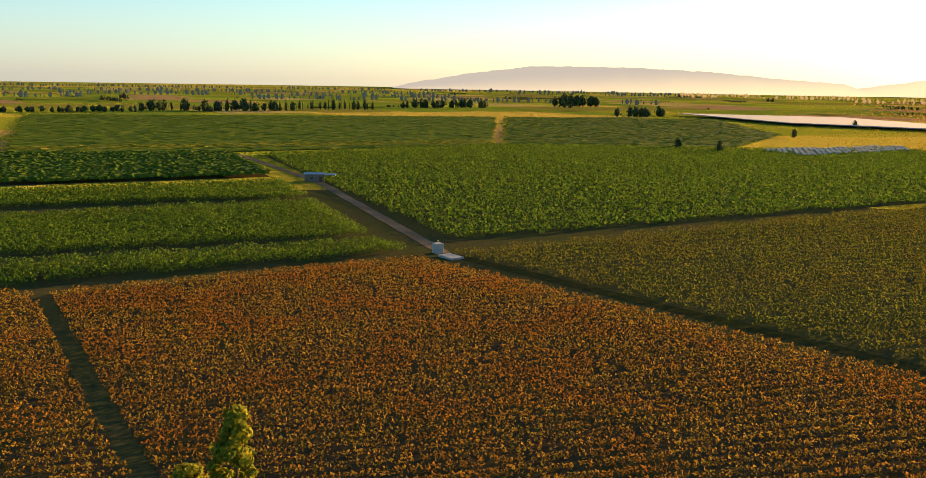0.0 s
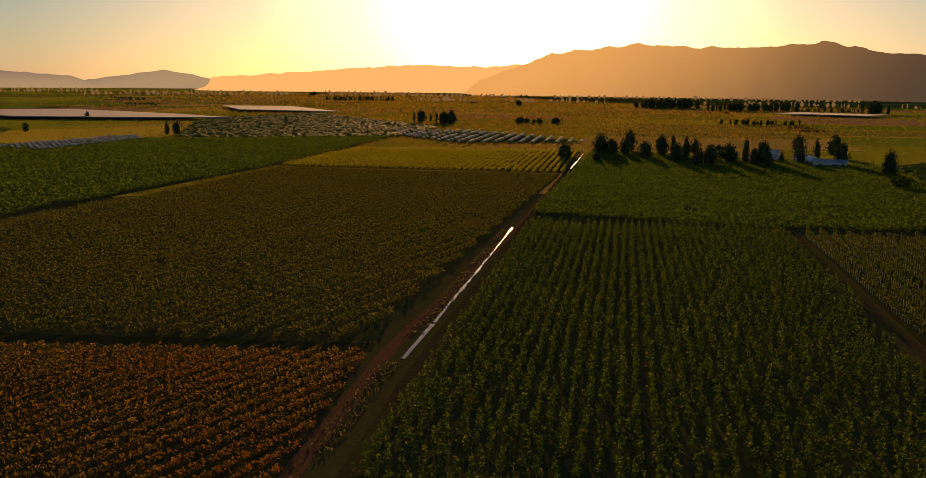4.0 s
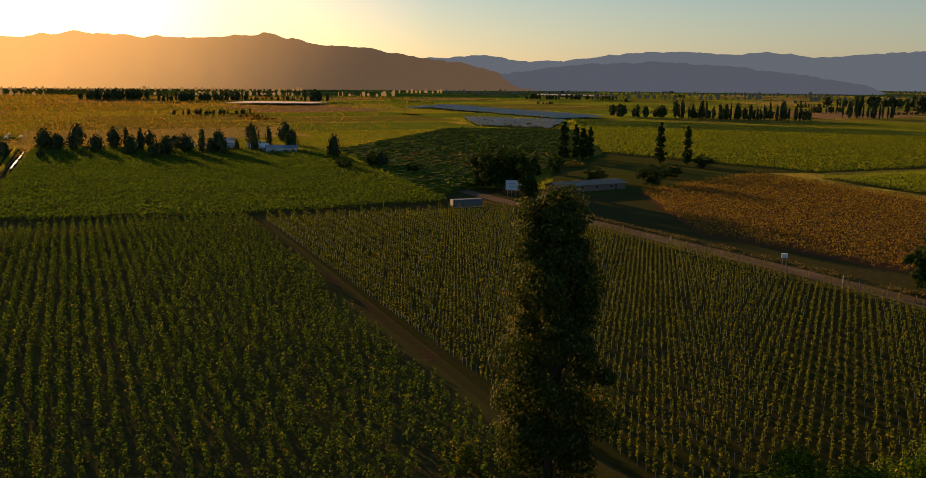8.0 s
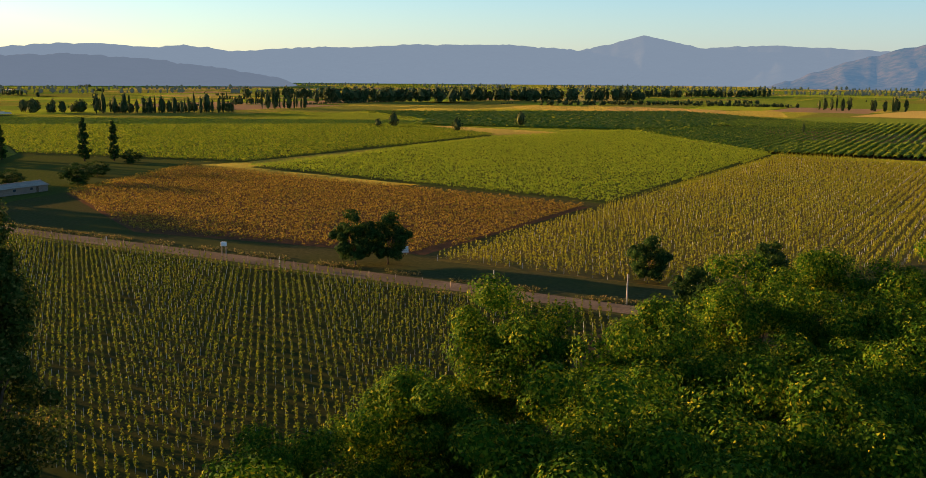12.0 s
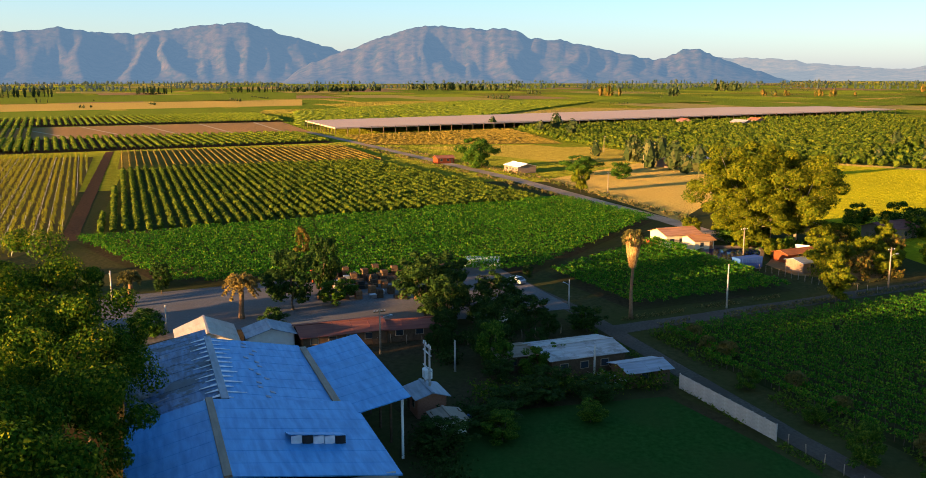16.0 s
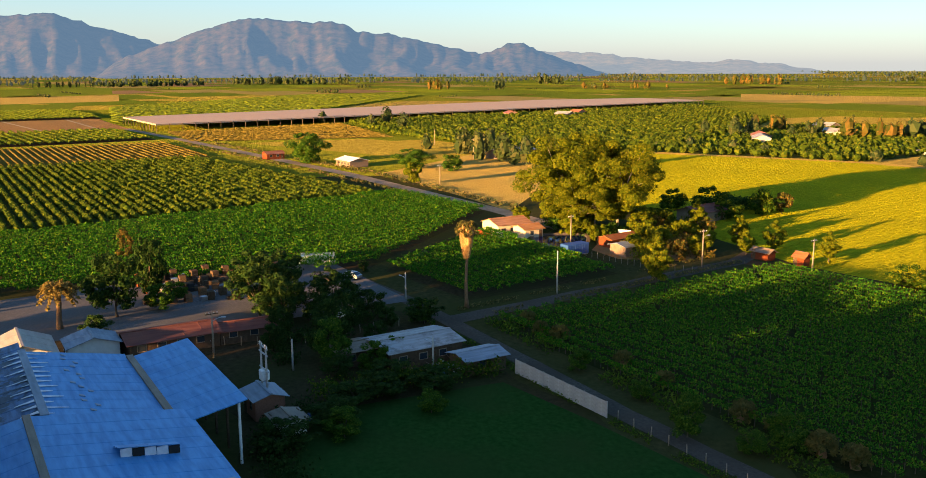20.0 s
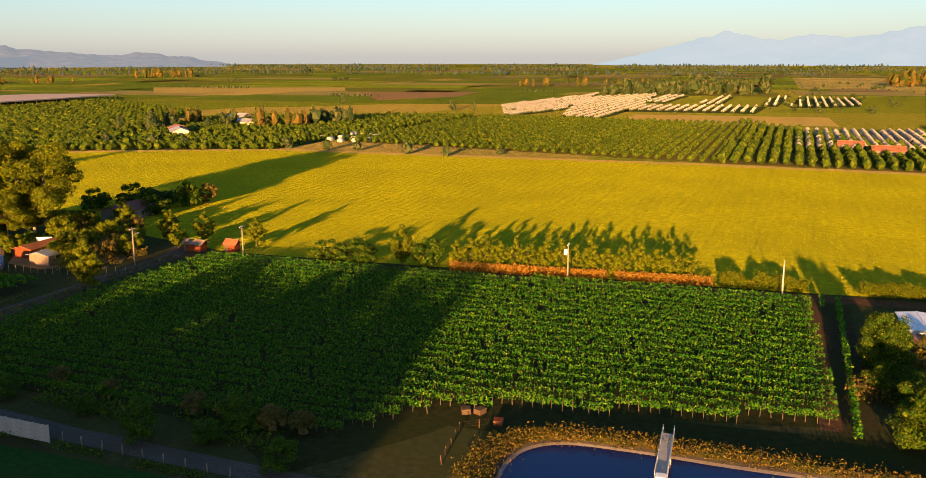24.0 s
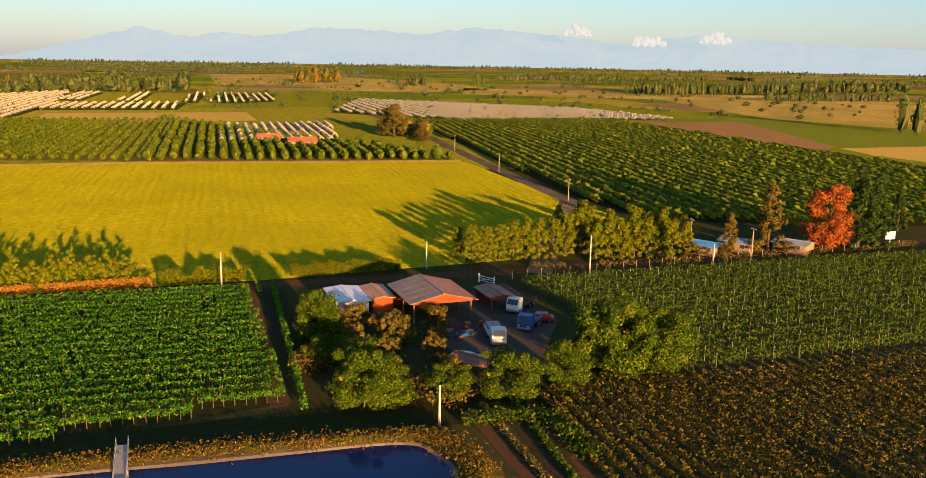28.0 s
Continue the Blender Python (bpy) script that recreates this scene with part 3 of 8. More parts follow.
def row_crop(name, poly, angle, row, material, label, seg=1.2, wide=0.7, low=0.3, high=1.8, gaps=0.05, soil=SOIL, leaves=2, size=0.35, z=0.02, category="crop"):
    """A far field: rows of unbroken foliage, each a lumpy ridge of small faces with loose leaves on it."""
    poly = [tuple(map(float, p)) for p in poly]
    FIELDS.append(poly)
    patch(name + "_soil", poly, soil, z, "tilled soil of a planted field")
    av, bv, ok, du, dw = row_grid(poly, angle, row, seg)
    ok &= rng.uniform(size=ok.shape) > gaps
    nb, na = len(bv), len(av)
    prof = [(-1.0, 0.4), (-0.5, 0.97), (0.5, 0.97), (1.0, 0.4)]
    grid = np.zeros((nb, na, 4, 3))
    bulk = 1 + rng.normal(size=(nb, na)) * 0.12
    for k, (u, h) in enumerate(prof):
        aa = av[None, :] + rng.normal(size=(nb, na)) * seg * 0.16
        bb = bv[:, None] + u * wide * bulk + rng.normal(size=(nb, na)) * wide * 0.16
        grid[:, :, k] = aa[..., None] * du + bb[..., None] * dw
        grid[:, :, k, 2] = low + h * (high - low) * bulk * (1 + rng.normal(size=(nb, na)) * 0.1)
    v = [np.stack([grid[:, :-1, k][ok], grid[:, 1:, k][ok], grid[:, 1:, k + 1][ok], grid[:, :-1, k + 1][ok]], 1) for k in range(3)]
    v = np.concatenate(v)
    tri = np.concatenate([v[:, [0, 1, 2]], v[:, [0, 2, 3]]])
    if leaves:
        c = np.repeat(grid[:, :-1, 2][ok], leaves, 0)
        c = c + du * rng.uniform(0, seg, len(c))[:, None] + dw * (rng.uniform(-1, 1, len(c)) * wide)[:, None]
        c[:, 2] = low + (c[:, 2] - low) * rng.uniform(0.55, 1.15, len(c))
        tri = np.concatenate([tri, leaf_quads(c, size, 0.1)])
    return tagged(new(name, quad_mesh(name, tri, material)), label, category, kind="stuff")


def dome_tris(p, r, h, base, sides=6, lump=0.2):
    """Rounded lumpy crowns at places p (N x 2): three rings and a top each, as separate small faces."""
    n = len(p)
    rings = [(0.62, 0.0), (1.0, 0.36), (0.72, 0.78)]
    g = np.zeros((n, len(rings), sides, 3))
    turn = rng.uniform(0, 6.28, n)
    for j, (w, z) in enumerate(rings):
        ang = turn[:, None] + 2 * np.pi * (np.arange(sides)[None, :] + 0.5 * (j % 2)) / sides
        k = 1 + rng.normal(size=(n, sides)) * lump
        g[:, j, :, 0] = p[:, :1] + np.cos(ang) * w * r[:, None] * k
        g[:, j, :, 1] = p[:, 1:2] + np.sin(ang) * w * r[:, None] * k
        g[:, j, :, 2] = base[:, None] + (h - base)[:, None] * (z + rng.normal(size=(n, sides)) * lump * 0.3)
    top = np.c_[p + rng.normal(size=(n, 2)) * 0.1 * r[:, None], h]
    out = []
    for k in range(sides):
        e = (k + 1) % sides
        for j in range(2):
            out += [np.stack([g[:, j, k], g[:, j, e], g[:, j + 1, e]], 1), np.stack([g[:, j, k], g[:, j + 1, e], g[:, j + 1, k]], 1)]
        out.append(np.stack([g[:, 2, k], g[:, 2, e], top], 1))
    return np.concatenate(out)


def tree_crop(name, poly, angle, row, step, material, label, radius=1.2, low=0.5, high=3.0, gaps=0.05, soil=SOIL, leaves=14, size=0.4, z=0.02, jitter=0.1):
    """An orchard of separate round crowns in rows, each a lumpy dome wrapped in loose leaves."""
    poly = [tuple(map(float, p)) for p in poly]
    FIELDS.append(poly)
    patch(name + "_soil", poly, soil, z, "tilled soil of a planted field")
    q = grid_points(poly, angle, row, step, jitter)
    q = q[rng.uniform(size=len(q)) > gaps]
    n = len(q)
    big = np.clip(1 + rng.normal(size=n) * 0.14, 0.6, 1.5)
    r, h = radius * big, low + (high - low) * big
    tri = [dome_tris(q, r * 0.86, h * 0.95, np.full(n, low))]
    u = rng.normal(size=(n, leaves, 3))
    u /= np.linalg.norm(u, axis=2)[..., None]
    u[..., 2] = np.abs(u[..., 2]) * 1.3 - 0.3
    c = np.empty((n, leaves, 3))
    c[..., 0] = q[:, None, 0] + u[..., 0] * r[:, None]
    c[..., 1] = q[:, None, 1] + u[..., 1] * r[:, None]
    c[..., 2] = low + (0.36 + 0.64 * u[..., 2]) * (h - low)[:, None]
    tri.append(leaf_quads(c.reshape(-1, 3), size, 0.1))
    return tagged(new(name, quad_mesh(name, np.concatenate(tri), material)), label, "crop", kind="stuff")


# A = along the ditch, B = across it
A, B = -62.7, 28.5
crop("vineyard_autumn", [(-200, 13), (-89.5, 94), (-60, 46), (-45, 0), (-92, -22), (-168.5, -56.5)], -82, 2.6, VINE_AUTUMN, "low autumn vineyard with rust and orange leaves", 0.75, 18, 0.23, 0.46, 0.35, 1.25, soil=SOIL)
crop("vineyard_autumn", [(-167.5, -59.5), (-91.5, -24.8), (-45, -3.4), (-50, -60), (-120, -105), (-178, -85)], -82, 2.6, VINE_AUTUMN, "low autumn vineyard with rust and orange leaves", 0.75, 18, 0.23, 0.46, 0.35, 1.25, soil=SOIL)
crop("vineyard_olive", [(-204, 22), (-94, 97), (-209, 345), (-325, 281)], -79, 4.2, VINE_OLIVE, "vineyard of olive green and yellowing rows", 0.9, 17, 0.27, 0.5, 0.4, 1.8, soil=SOIL_WEEDY)
crop("vineyard_yellow", [(-329, 284), (-377, 388), (-271, 470), (-211, 349)], A, 3.2, YELLOWING, "bright yellow-green vineyard strip", 1.3, 12, 0.42, 0.75, 0.5, 1.8)
crop("vineyard_dark", [(-222, 24), (-480, -50), (-560, 87), (-533, 355), (-439, 484), (-336, 298)], A, 3.2, VINE_DARK, "wide dark green vineyard", 1.7, 9, 0.55, 1.1, 0.6, 1.8, soil=SOIL_WEEDY)
crop("vine_block", [(-173, -67), (-206, 12), (-220, 4), (-192, -76)], B + 90, 3.0, VINE_DARK, "block of tall green vines beside a track", 0.9, 26, 0.3, 1.15, 0.7, 2.3, soil=SOIL_WEEDY)
crop("vine_block", [(-202, -79), (-228, 3), (-292, -15), (-259, -100)], B + 90, 3.0, VINE_DARK, "block of tall green vines beside a track", 1.0, 24, 0.32, 1.15, 0.7, 2.3, soil=SOIL_WEEDY)
crop("vine_block", [(-278, -107), (-303, -17), (-350, -30), (-316, -121)], B + 90, 3.0, VINE_DARK, "block of tall green vines beside a track", 1.2, 20, 0.4, 1.15, 0.7, 2.3, soil=SOIL_WEEDY)
row_crop("vine_block", [(-338, -128), (-372, -36), (-480, -66), (-460, -173)], B + 90, 3.2, VINE_DARK, "block of tall green vines beside a track", 1.5, 1.3, 0.5, 2.3, 0.03, SOIL, 1, 0.32)
crop("sapling_orchard", [(-139, 214), (-79, 249), (-5, 101), (12, 62), (-18, 18), (-62, 62)], A, 2.0, SAPLING, "dense field of bushy young fruit trees", 1.5, 34, 0.22, 0.5, 0.2, 2.6, gaps=0.1, loose=0.32, peak=True, flat=0.0, soil=SOIL_WEEDY)
crop("staked_orchard", [(-72, 246), (-4, 277), (44, 203), (98, 113), (70, 60), (40, 50), (-1, 104)], A, 3.4, STAKED, "young fruit trees on white stakes", 1.6, 38, 0.21, 0.28, 0.5, 2.7, peak=True, flat=0.0, soil=SOIL_DARK)
crop("vineyard_west", [(-150, 231), (-268, 478), (-104, 478), (-24, 289), (-80, 251)], B, 3.0, VINE_DARK, "dark green vineyard behind the young trees", 1.3, 17, 0.4, 1.0, 0.6, 1.8, soil=SOIL_WEEDY)
crop("vineyard_rust", [(42, 324), (101, 397), (177, 215), (96, 174), (46, 236)], B, 3.4, VINE_GOLD, "rust and gold vineyard across the dirt road", 1.0, 15, 0.31, 0.4, 0.5, 1.6, soil=SOIL_RED)
crop("vineyard_north", [(123, 380), (322, 492), (455, 512), (381, 315), (186, 218)], B, 3.0, BRIGHT, "green vineyard in even rows", 1.5, 10, 0.42, 1.05, 0.7, 1.6, soil=GRASSY)
crop("vineyard_far_north", [(43, 494), (46, 760), (343, 644), (335, 507), (127, 402)], B, 3.6, VINE_SUN, "dark vineyard below a light strip", 2.1, 9, 0.6, 1.3, 0.7, 1.7, soil=GRASSY)
crop("staked_field", [(95, 168), (383, 311), (418, 206), (202, 110), (126, 117)], B - 2, 2.3, YELLOW_GREEN, "yellow-green staked orchard in rows", 1.4, 16, 0.25, 0.25, 0.4, 2.3, peak=True, flat=0.0, loose=0.22, soil=STRAW_SOIL)
tree_crop("orchard_dark", [(214, 107), (360, 165), (402, 70), (282, -8)], B - 4, 2.9, 1.5, ORCHARD, "dark green fruit orchard in rows", 0.98, 0.2, 1.8, soil=GRASSY, leaves=7, size=0.34, jitter=0.3)
row_crop("orchard_yellow", [(363, 169), (446, 205), (488, 98), (409, 64)], B - 4, 3.0, OCHRE_LEAF, "ochre field of thin rows", 1.3, 0.35, 0.1, 1.0, 0.12, OCHRE_SOIL, 1, 0.25)
crop("vine_trellis", [(203, 106), (280, -13), (243, -35), (176, -2), (160, 66)], A, 3.2, VINE, "green vines on overhead trellis", 0.7, 34, 0.27, 0.92, 1.3, 2.1, flat=0.3)
crop("vine_corner", [(174, -5), (211, -31), (165, -50), (149, -19)], B, 2.5, VINE, "small green vineyard by the crossing", 0.7, 34, 0.26, 0.6, 1.3, 2.0)
crop("vineyard_shaded", [(135, -20), (165, -82), (67, -139), (40, -93), (73, -65), (76, -49)], B, 2.85, VINE, "vineyard in straight green rows above the pond", 0.6, 40, 0.19, 0.3, 0.75, 1.75, trunks=2, flat=0.0, soil=SOIL_DARK)
crop("vine_strip", [(65.6, -140.6), (61.5, -142), (34.2, -90.6), (38.3, -89.2)], A, 2.4, VINE, "narrow strip of vines beside a path", 0.8, 26, 0.22, 0.4, 0.5, 1.9)
crop("vines_south", [(24, -158), (-80, -221), (-60, -150), (-6, -114)], 31, 2.8, VINE_DARK, "vineyard of tall green rows along the road", 0.9, 36, 0.21, 0.36, 0.5, 1.9, trunks=2, soil=SOIL_WEEDY, flat=0.0)
crop("vines_bronze", [(12, -103), (-62, -146), (-45, -80), (1, -78)], -60, 1.9, VINE_BRONZE, "bronze-green vines in close rows", 0.75, 28, 0.19, 0.4, 0.25, 1.3, soil=SOIL, loose=0.12)
row_crop("orchard_south", [(150, -555), (27, -615), (-110, -370), (-90, -250), (0, -229), (23, -268)], -68, 4.4, VINE_SUN, "green orchard in long rows", 1.3, 1.1, 0.2, 2.1, 0.07, SOIL_DARK, 4, 0.32)
tree_crop("orchard_far", [(187, -303), (274, -489), (312, -510), (76, -349)], A, 4.6, 3.6, ORCHARD, "round-crowned orchard in rows", 1.75, 0.5, 4.0, soil=OCHRE_SOIL, leaves=12, size=0.5)
tree_crop("orchard_young", [(363, -250), (441, -430), (274, -489), (187, -303)], A, 4.4, 2.6, ORCHARD, "olive-green young orchard in soft rows", 1.3, 0.3, 2.4, 0.1, OCHRE_SOIL, 5, 0.5)

# pasture
patch("field_verge", [(12, 300), (40, 325), (100, 400), (125, 402), (43, 494), (12, 395)], GRASSY, 0.028, "rough green land behind the adobe barn")
patch("meadow", [(302, -63), (403, -131), (345, -205), (183, -295), (72, -345), (26, -262), (-2, -220), (28, -175), (67, -147), (168, -88)], MEADOW, 0.03, "mown yellow-green meadow")
patch("meadow_dry", [(338, -10), (430, -70), (398, -128), (300, -66), (243, -42)], HAY, 0.032, "dry straw-coloured meadow")
ribbon("meadow_margin", [(400, -134), (345, -207), (183, -298), (74, -347)], 7.0, HAY, 0.04, "strip of dry orange grass along the meadow", "grass", 1.5)

# white stakes beside the young trees
for stake_name, stake_poly, stake_step, stake_angle in (("orchard_stakes", [(-72, 246), (-4, 277), (44, 203), (98, 113), (70, 60), (40, 50), (-1, 104)], 1.6, A), ("field_stakes", [(95, 168), (383, 311), (418, 206), (202, 110), (126, 117)], 3.6, B - 2)):
    sp = grid_points(stake_poly, stake_angle, 3.4 if stake_step < 2 else 3.2, stake_step, 0.05)
    sb = np.c_[sp, np.zeros(len(sp))]
    tagged(new(stake_name, quad_mesh(stake_name, prisms(sb, sb + np.c_[rng.normal(size=(len(sb), 2)) * 0.03, rng.uniform(0.8, 1.4, len(sb))], 0.035, 3, 1.0), STAKE)), "short bleached stakes between young trees", "stakes", kind="stuff")

# trellis posts standing out of the southern rows
vp = grid_points([(24, -158), (-80, -221), (-60, -150), (-6, -114)], 31, 2.8, 4.5, 0.05)
vb = np.c_[vp, np.zeros(len(vp))]
tagged(new("trellis_posts", quad_mesh("trellis_posts", prisms(vb, vb + np.c_[rng.normal(size=(len(vb), 2)) * 0.06, rng.uniform(1.9, 2.4, len(vb))], 0.05, 4, 1.0), plain("grey_posts", (0.17, 0.15, 0.11), 0.8))), "grey wooden trellis posts in vine rows", "posts", kind="stuff")

# ---- roads, banks and water ----
DUST = surface("pale_dust", (0.26, 0.19, 0.13), (0.42, 0.32, 0.23), 1.5, 0.08, stain=(0.22, 0.17, 0.11))
YARD = surface("yard_gravel", (0.09, 0.09, 0.09), (0.18, 0.17, 0.16), 2.5, 0.1, stain=(0.12, 0.11, 0.10))
LANE = surface("lane_gravel", (0.06, 0.05, 0.04), (0.14, 0.115, 0.09), 2.5, 0.1, stain=(0.075, 0.06, 0.045))
ribbon("road_dirt", [(-60, 385), (-6, 294), (57, 193), (103, 116), (135, 66), (150, 58)], 6.0, TRACK, 0.05, "dusty farm road between vineyards")
ribbon("road_canal", [(-268, 468), (-146, 222), (-88, 97), (-62, 50), (-40, 8)], 2.4, SOIL_RED, 0.045, "earth track beside an irrigation ditch")
ribbon("road_verge", [(-262, 456), (-136, 205), (-78, 92), (-52, 45)], 3.2, surface("verge_earth", (0.025, 0.022, 0.012), (0.06, 0.045, 0.022), 1.0, 0.1, stain=(0.04, 0.045, 0.015)), 0.055, "rough earth verge beside the ditch")
ribbon("track_vineyard", [(-480, -62), (-372, -22), (-340, -12), (-206, 20)], 3.6, TRACK, 0.05, "dusty track between vineyards")
# vine shade along this stretch is put into a darker soil colour
ribbon("track_vineyard", [(-206, 20), (-91, 97)], 4.0, SOIL_DARK, 0.05, "track between vineyards with vine shade in its dark soil")
ribbon("track_orchard", [(-78, 252), (-2, 104), (16, 70)], 1.7, SOIL, 0.05, "narrow red-earth path between orchards")
ribbon("track_dirt", [(205, 109), (446, 211)], 4.0, SOIL_RED, 0.06, "wide red dirt strip between orchards")
ribbon("road_street", [(700, 200), (490, 85), (338, 4), (244, -39), (198, -57)], 5.5, DUST, 0.05, "straight pale dirt street between fields")
ribbon("road_lane", [(183, 8), (149, -9), (137, -14), (96, -30), (70, -42), (30, -60)], 3.2, LANE, 0.052, "grey gravel lane along the vineyard")
ribbon("road_cross", [(137, -14), (172, -77), (180, -84)], 4.2, LANE, 0.056, "gravel road from the crossing past the palm")
ribbon("road_pond", [(76, -42), (73, -64), (62, -71), (34, -89), (18, -97), (8, -104)], 8.0, SOIL_DARK, 0.048, "dark earth track round the pond")
ribbon("road_hedge", [(172, -79), (67, -143), (25, -166), (-10, -190), (-100, -246)], 4.5, SOIL_RED, 0.05, "earth road along the hedge")
ribbon("road_south", [(20, -166), (23, -258), (54, -322), (116, -454), (210, -640)], 5.0, TRACK, 0.053, "straight dirt road with poles beside it")
ribbon("path_vines", [(67, -139.5), (40.3, -91.5)], 2.5, SOIL_RED, 0.058, "bare path beside the vine rows")
patch("yard_paved", [(152, 76), (170, 42), (176, 24), (184, 6), (150, -9), (137, 22), (133, 50), (122, 58), (128, 74)], YARD, 0.062, "pale gravel farmyard")
patch("yard_dark", [(134, 46), (140, 44), (150, 8), (141, -12), (108, -20), (97, -27), (84, -28), (80, 12), (100, 14), (112, 22), (120, 40)], SOIL, 0.03, "shaded earth of the garden plots")
patch("lawn", [(101, 5), (108, -18), (94, -26), (72, -37), (58, -10), (80, 8)], LAWN, 0.066, "square of dark green lawn")
patch("yard_barn", [(33, -142), (25, -157), (13, -136), (13, -117), (27, -117)], LANE, 0.06, "dark earth yard by the open barn")
patch("grove_floor", [(16, 70), (100, 112), (128, 74), (118, 58), (92, 44), (78, 10), (20, 12), (-15, 30)], SOIL, 0.035, "shaded earth under the walnut trees")

WATER_M, wtree, wb = nodes_of("pond_water")
wb.inputs["Base Color"].default_value = (0.001, 0.010, 0.07, 1)
wb.inputs["Roughness"].default_value = 0.06
wb.inputs["IOR"].default_value = 1.33
wb.inputs["Specular IOR Level"].default_value = 0.22
wbn = wtree.nodes.new("ShaderNodeBump")
wbn.inputs["Strength"].default_value, wbn.inputs["Distance"].default_value = 0.08, 0.02
wtree.links.new(noise_node(wtree, 1.5, 3, 0.5), wbn.inputs["Height"])
wtree.links.new(wbn.outputs[0], wb.inputs["Normal"])
LIP = surface("pond_lip", (0.025, 0.022, 0.02), (0.075, 0.058, 0.042), 0.8, 0.25, stain=(0.035, 0.03, 0.02))
LINER = plain("pond_liner", (0.10, 0.085, 0.075), 0.5)
CONCRETE = surface("concrete", (0.30, 0.28, 0.25), (0.48, 0.45, 0.4), 1.5, 0.3, stain=(0.33, 0.3, 0.26))
BANK_GRASS = leafy("bank_grass", [(0.0, (0.05, 0.06, 0.008)), (0.5, (0.13, 0.10, 0.014)), (1.0, (0.3, 0.17, 0.03))], 0.4)
BANK_TURF = turf("bank_turf", (0.03, 0.04, 0.008), (0.09, 0.075, 0.017), 1.2, 0.15, stain=(0.10, 0.06, 0.02), deep=0.2)


def ring_bank(name, outline, widths, heights, materials, label):
    """Closed rings round an outline: each next ring lies further out at its own height."""
    n = len(outline)
    cx, cy = sum(p[0] for p in outline) / n, sum(p[1] for p in outline) / n
    v = []
    for w, h in zip(widths, heights):
        for x, y in outline:
            d = math.hypot(x - cx, y - cy)
            k = noise.noise(Vector((x * 0.2, y * 0.2, w))) * 0.25
            v.append((x + (x - cx) / d * (w + k * (w > 0)), y + (y - cy) / d * (w + k * (w > 0)), h + k * 0.3 * (w > 1)))
    f, idx = [], []
    for j in range(len(widths) - 1):
        for i in range(n):
            f.append((j * n + i, (j + 1) * n + i, (j + 1) * n + (i + 1) % n, j * n + (i + 1) % n))
            idx.append(j)
    me = mesh_of(name, v, f, materials)
    for p, k in zip(me.polygons, idx):
        p.material_index = min(k, len(materials) - 1)
    return tagged(new(name, me), label, "bank", kind="structure")


def smooth_loop(pts, per=6):
    out, n = [], len(pts)
    for i in range(n):
        p = [Vector((*pts[(i + k) % n], 0)) for k in (-1, 0, 1, 2)]
        for s in range(per):
            t = s / per
            q = 0.5 * ((2 * p[1]) + (p[2] - p[0]) * t + (2 * p[0] - 5 * p[1] + 4 * p[2] - p[3]) * t * t + (-p[0] + 3 * p[1] - 3 * p[2] + p[3]) * t ** 3)
            out.append((q.x, q.y))
    return out


POND = smooth_loop([(54, -54), (59, -61), (58, -66.5), (52, -70.5), (44, -74.5), (34, -79.7), (24, -84.6), (20, -83.4), (16.5, -77), (22, -62), (40, -48)])
tagged(new("water_pond", mesh_of("water_pond", [(x, y, 0.35) for x, y in POND], [tuple(range(len(POND)))], WATER_M)), "still dark blue irrigation pond", "pond", kind="structure")
ring_bank("pond_bank", POND, [-0.6, 0.0, 0.5, 2.0, 4.6], [0.2, 0.55, 0.75, 1.1, 0.04], [LINER, LIP, BANK_TURF, BANK_TURF], "lined earth bank round the pond")
bp = []
for x, y in POND * 110:
    d = math.hypot(x - 38, y + 66)
    w = rng.uniform(0.7, 3.2)
    bp.append((x + (x - 38) / d * w + rng.normal() * 0.7, y + (y + 66) / d * w + rng.normal() * 0.7, 1.1 - 0.25 * abs(w - 2)))
bp = np.array(bp)
tagged(new("bank_grass", quad_mesh("bank_grass", leaf_quads(np.repeat(bp, 3, 0) + rng.normal(size=(3 * len(bp), 3)) * 0.22, 0.11, 0, 2.6), BANK_GRASS)), "dry golden grass on the pond bank", "grass", kind="stuff")
# the irrigation ditch, a broken bright line of water
def ditch(line, width, gap):
    (x0, y0), (x1, y1) = line[0], line[-1]
    at_ = 0.0
    drng = random.Random(5)
    while at_ < 0.97:
        run = drng.uniform(0.09, 0.22)
        a, b = at_, min(1.0, at_ + run)
        side = drng.uniform(-0.15, 0.15)
        pts = [(x0 + (x1 - x0) * q + side, y0 + (y1 - y0) * q) for q in (a, (a + b) / 2, b)]
        ribbon("water_ditch", pts, width * drng.uniform(0.7, 1.2), WATER_M, 0.07, "narrow irrigation ditch with a broken line of water", "ditch", 0.3)
        at_ = b + gap * drng.uniform(0.3, 1.4)


ditch([(-140, 206), (-83.5, 95.5)], 0.5, 0.006)
ditch([(-262, 457), (-212, 356)], 0.7, 0.05)
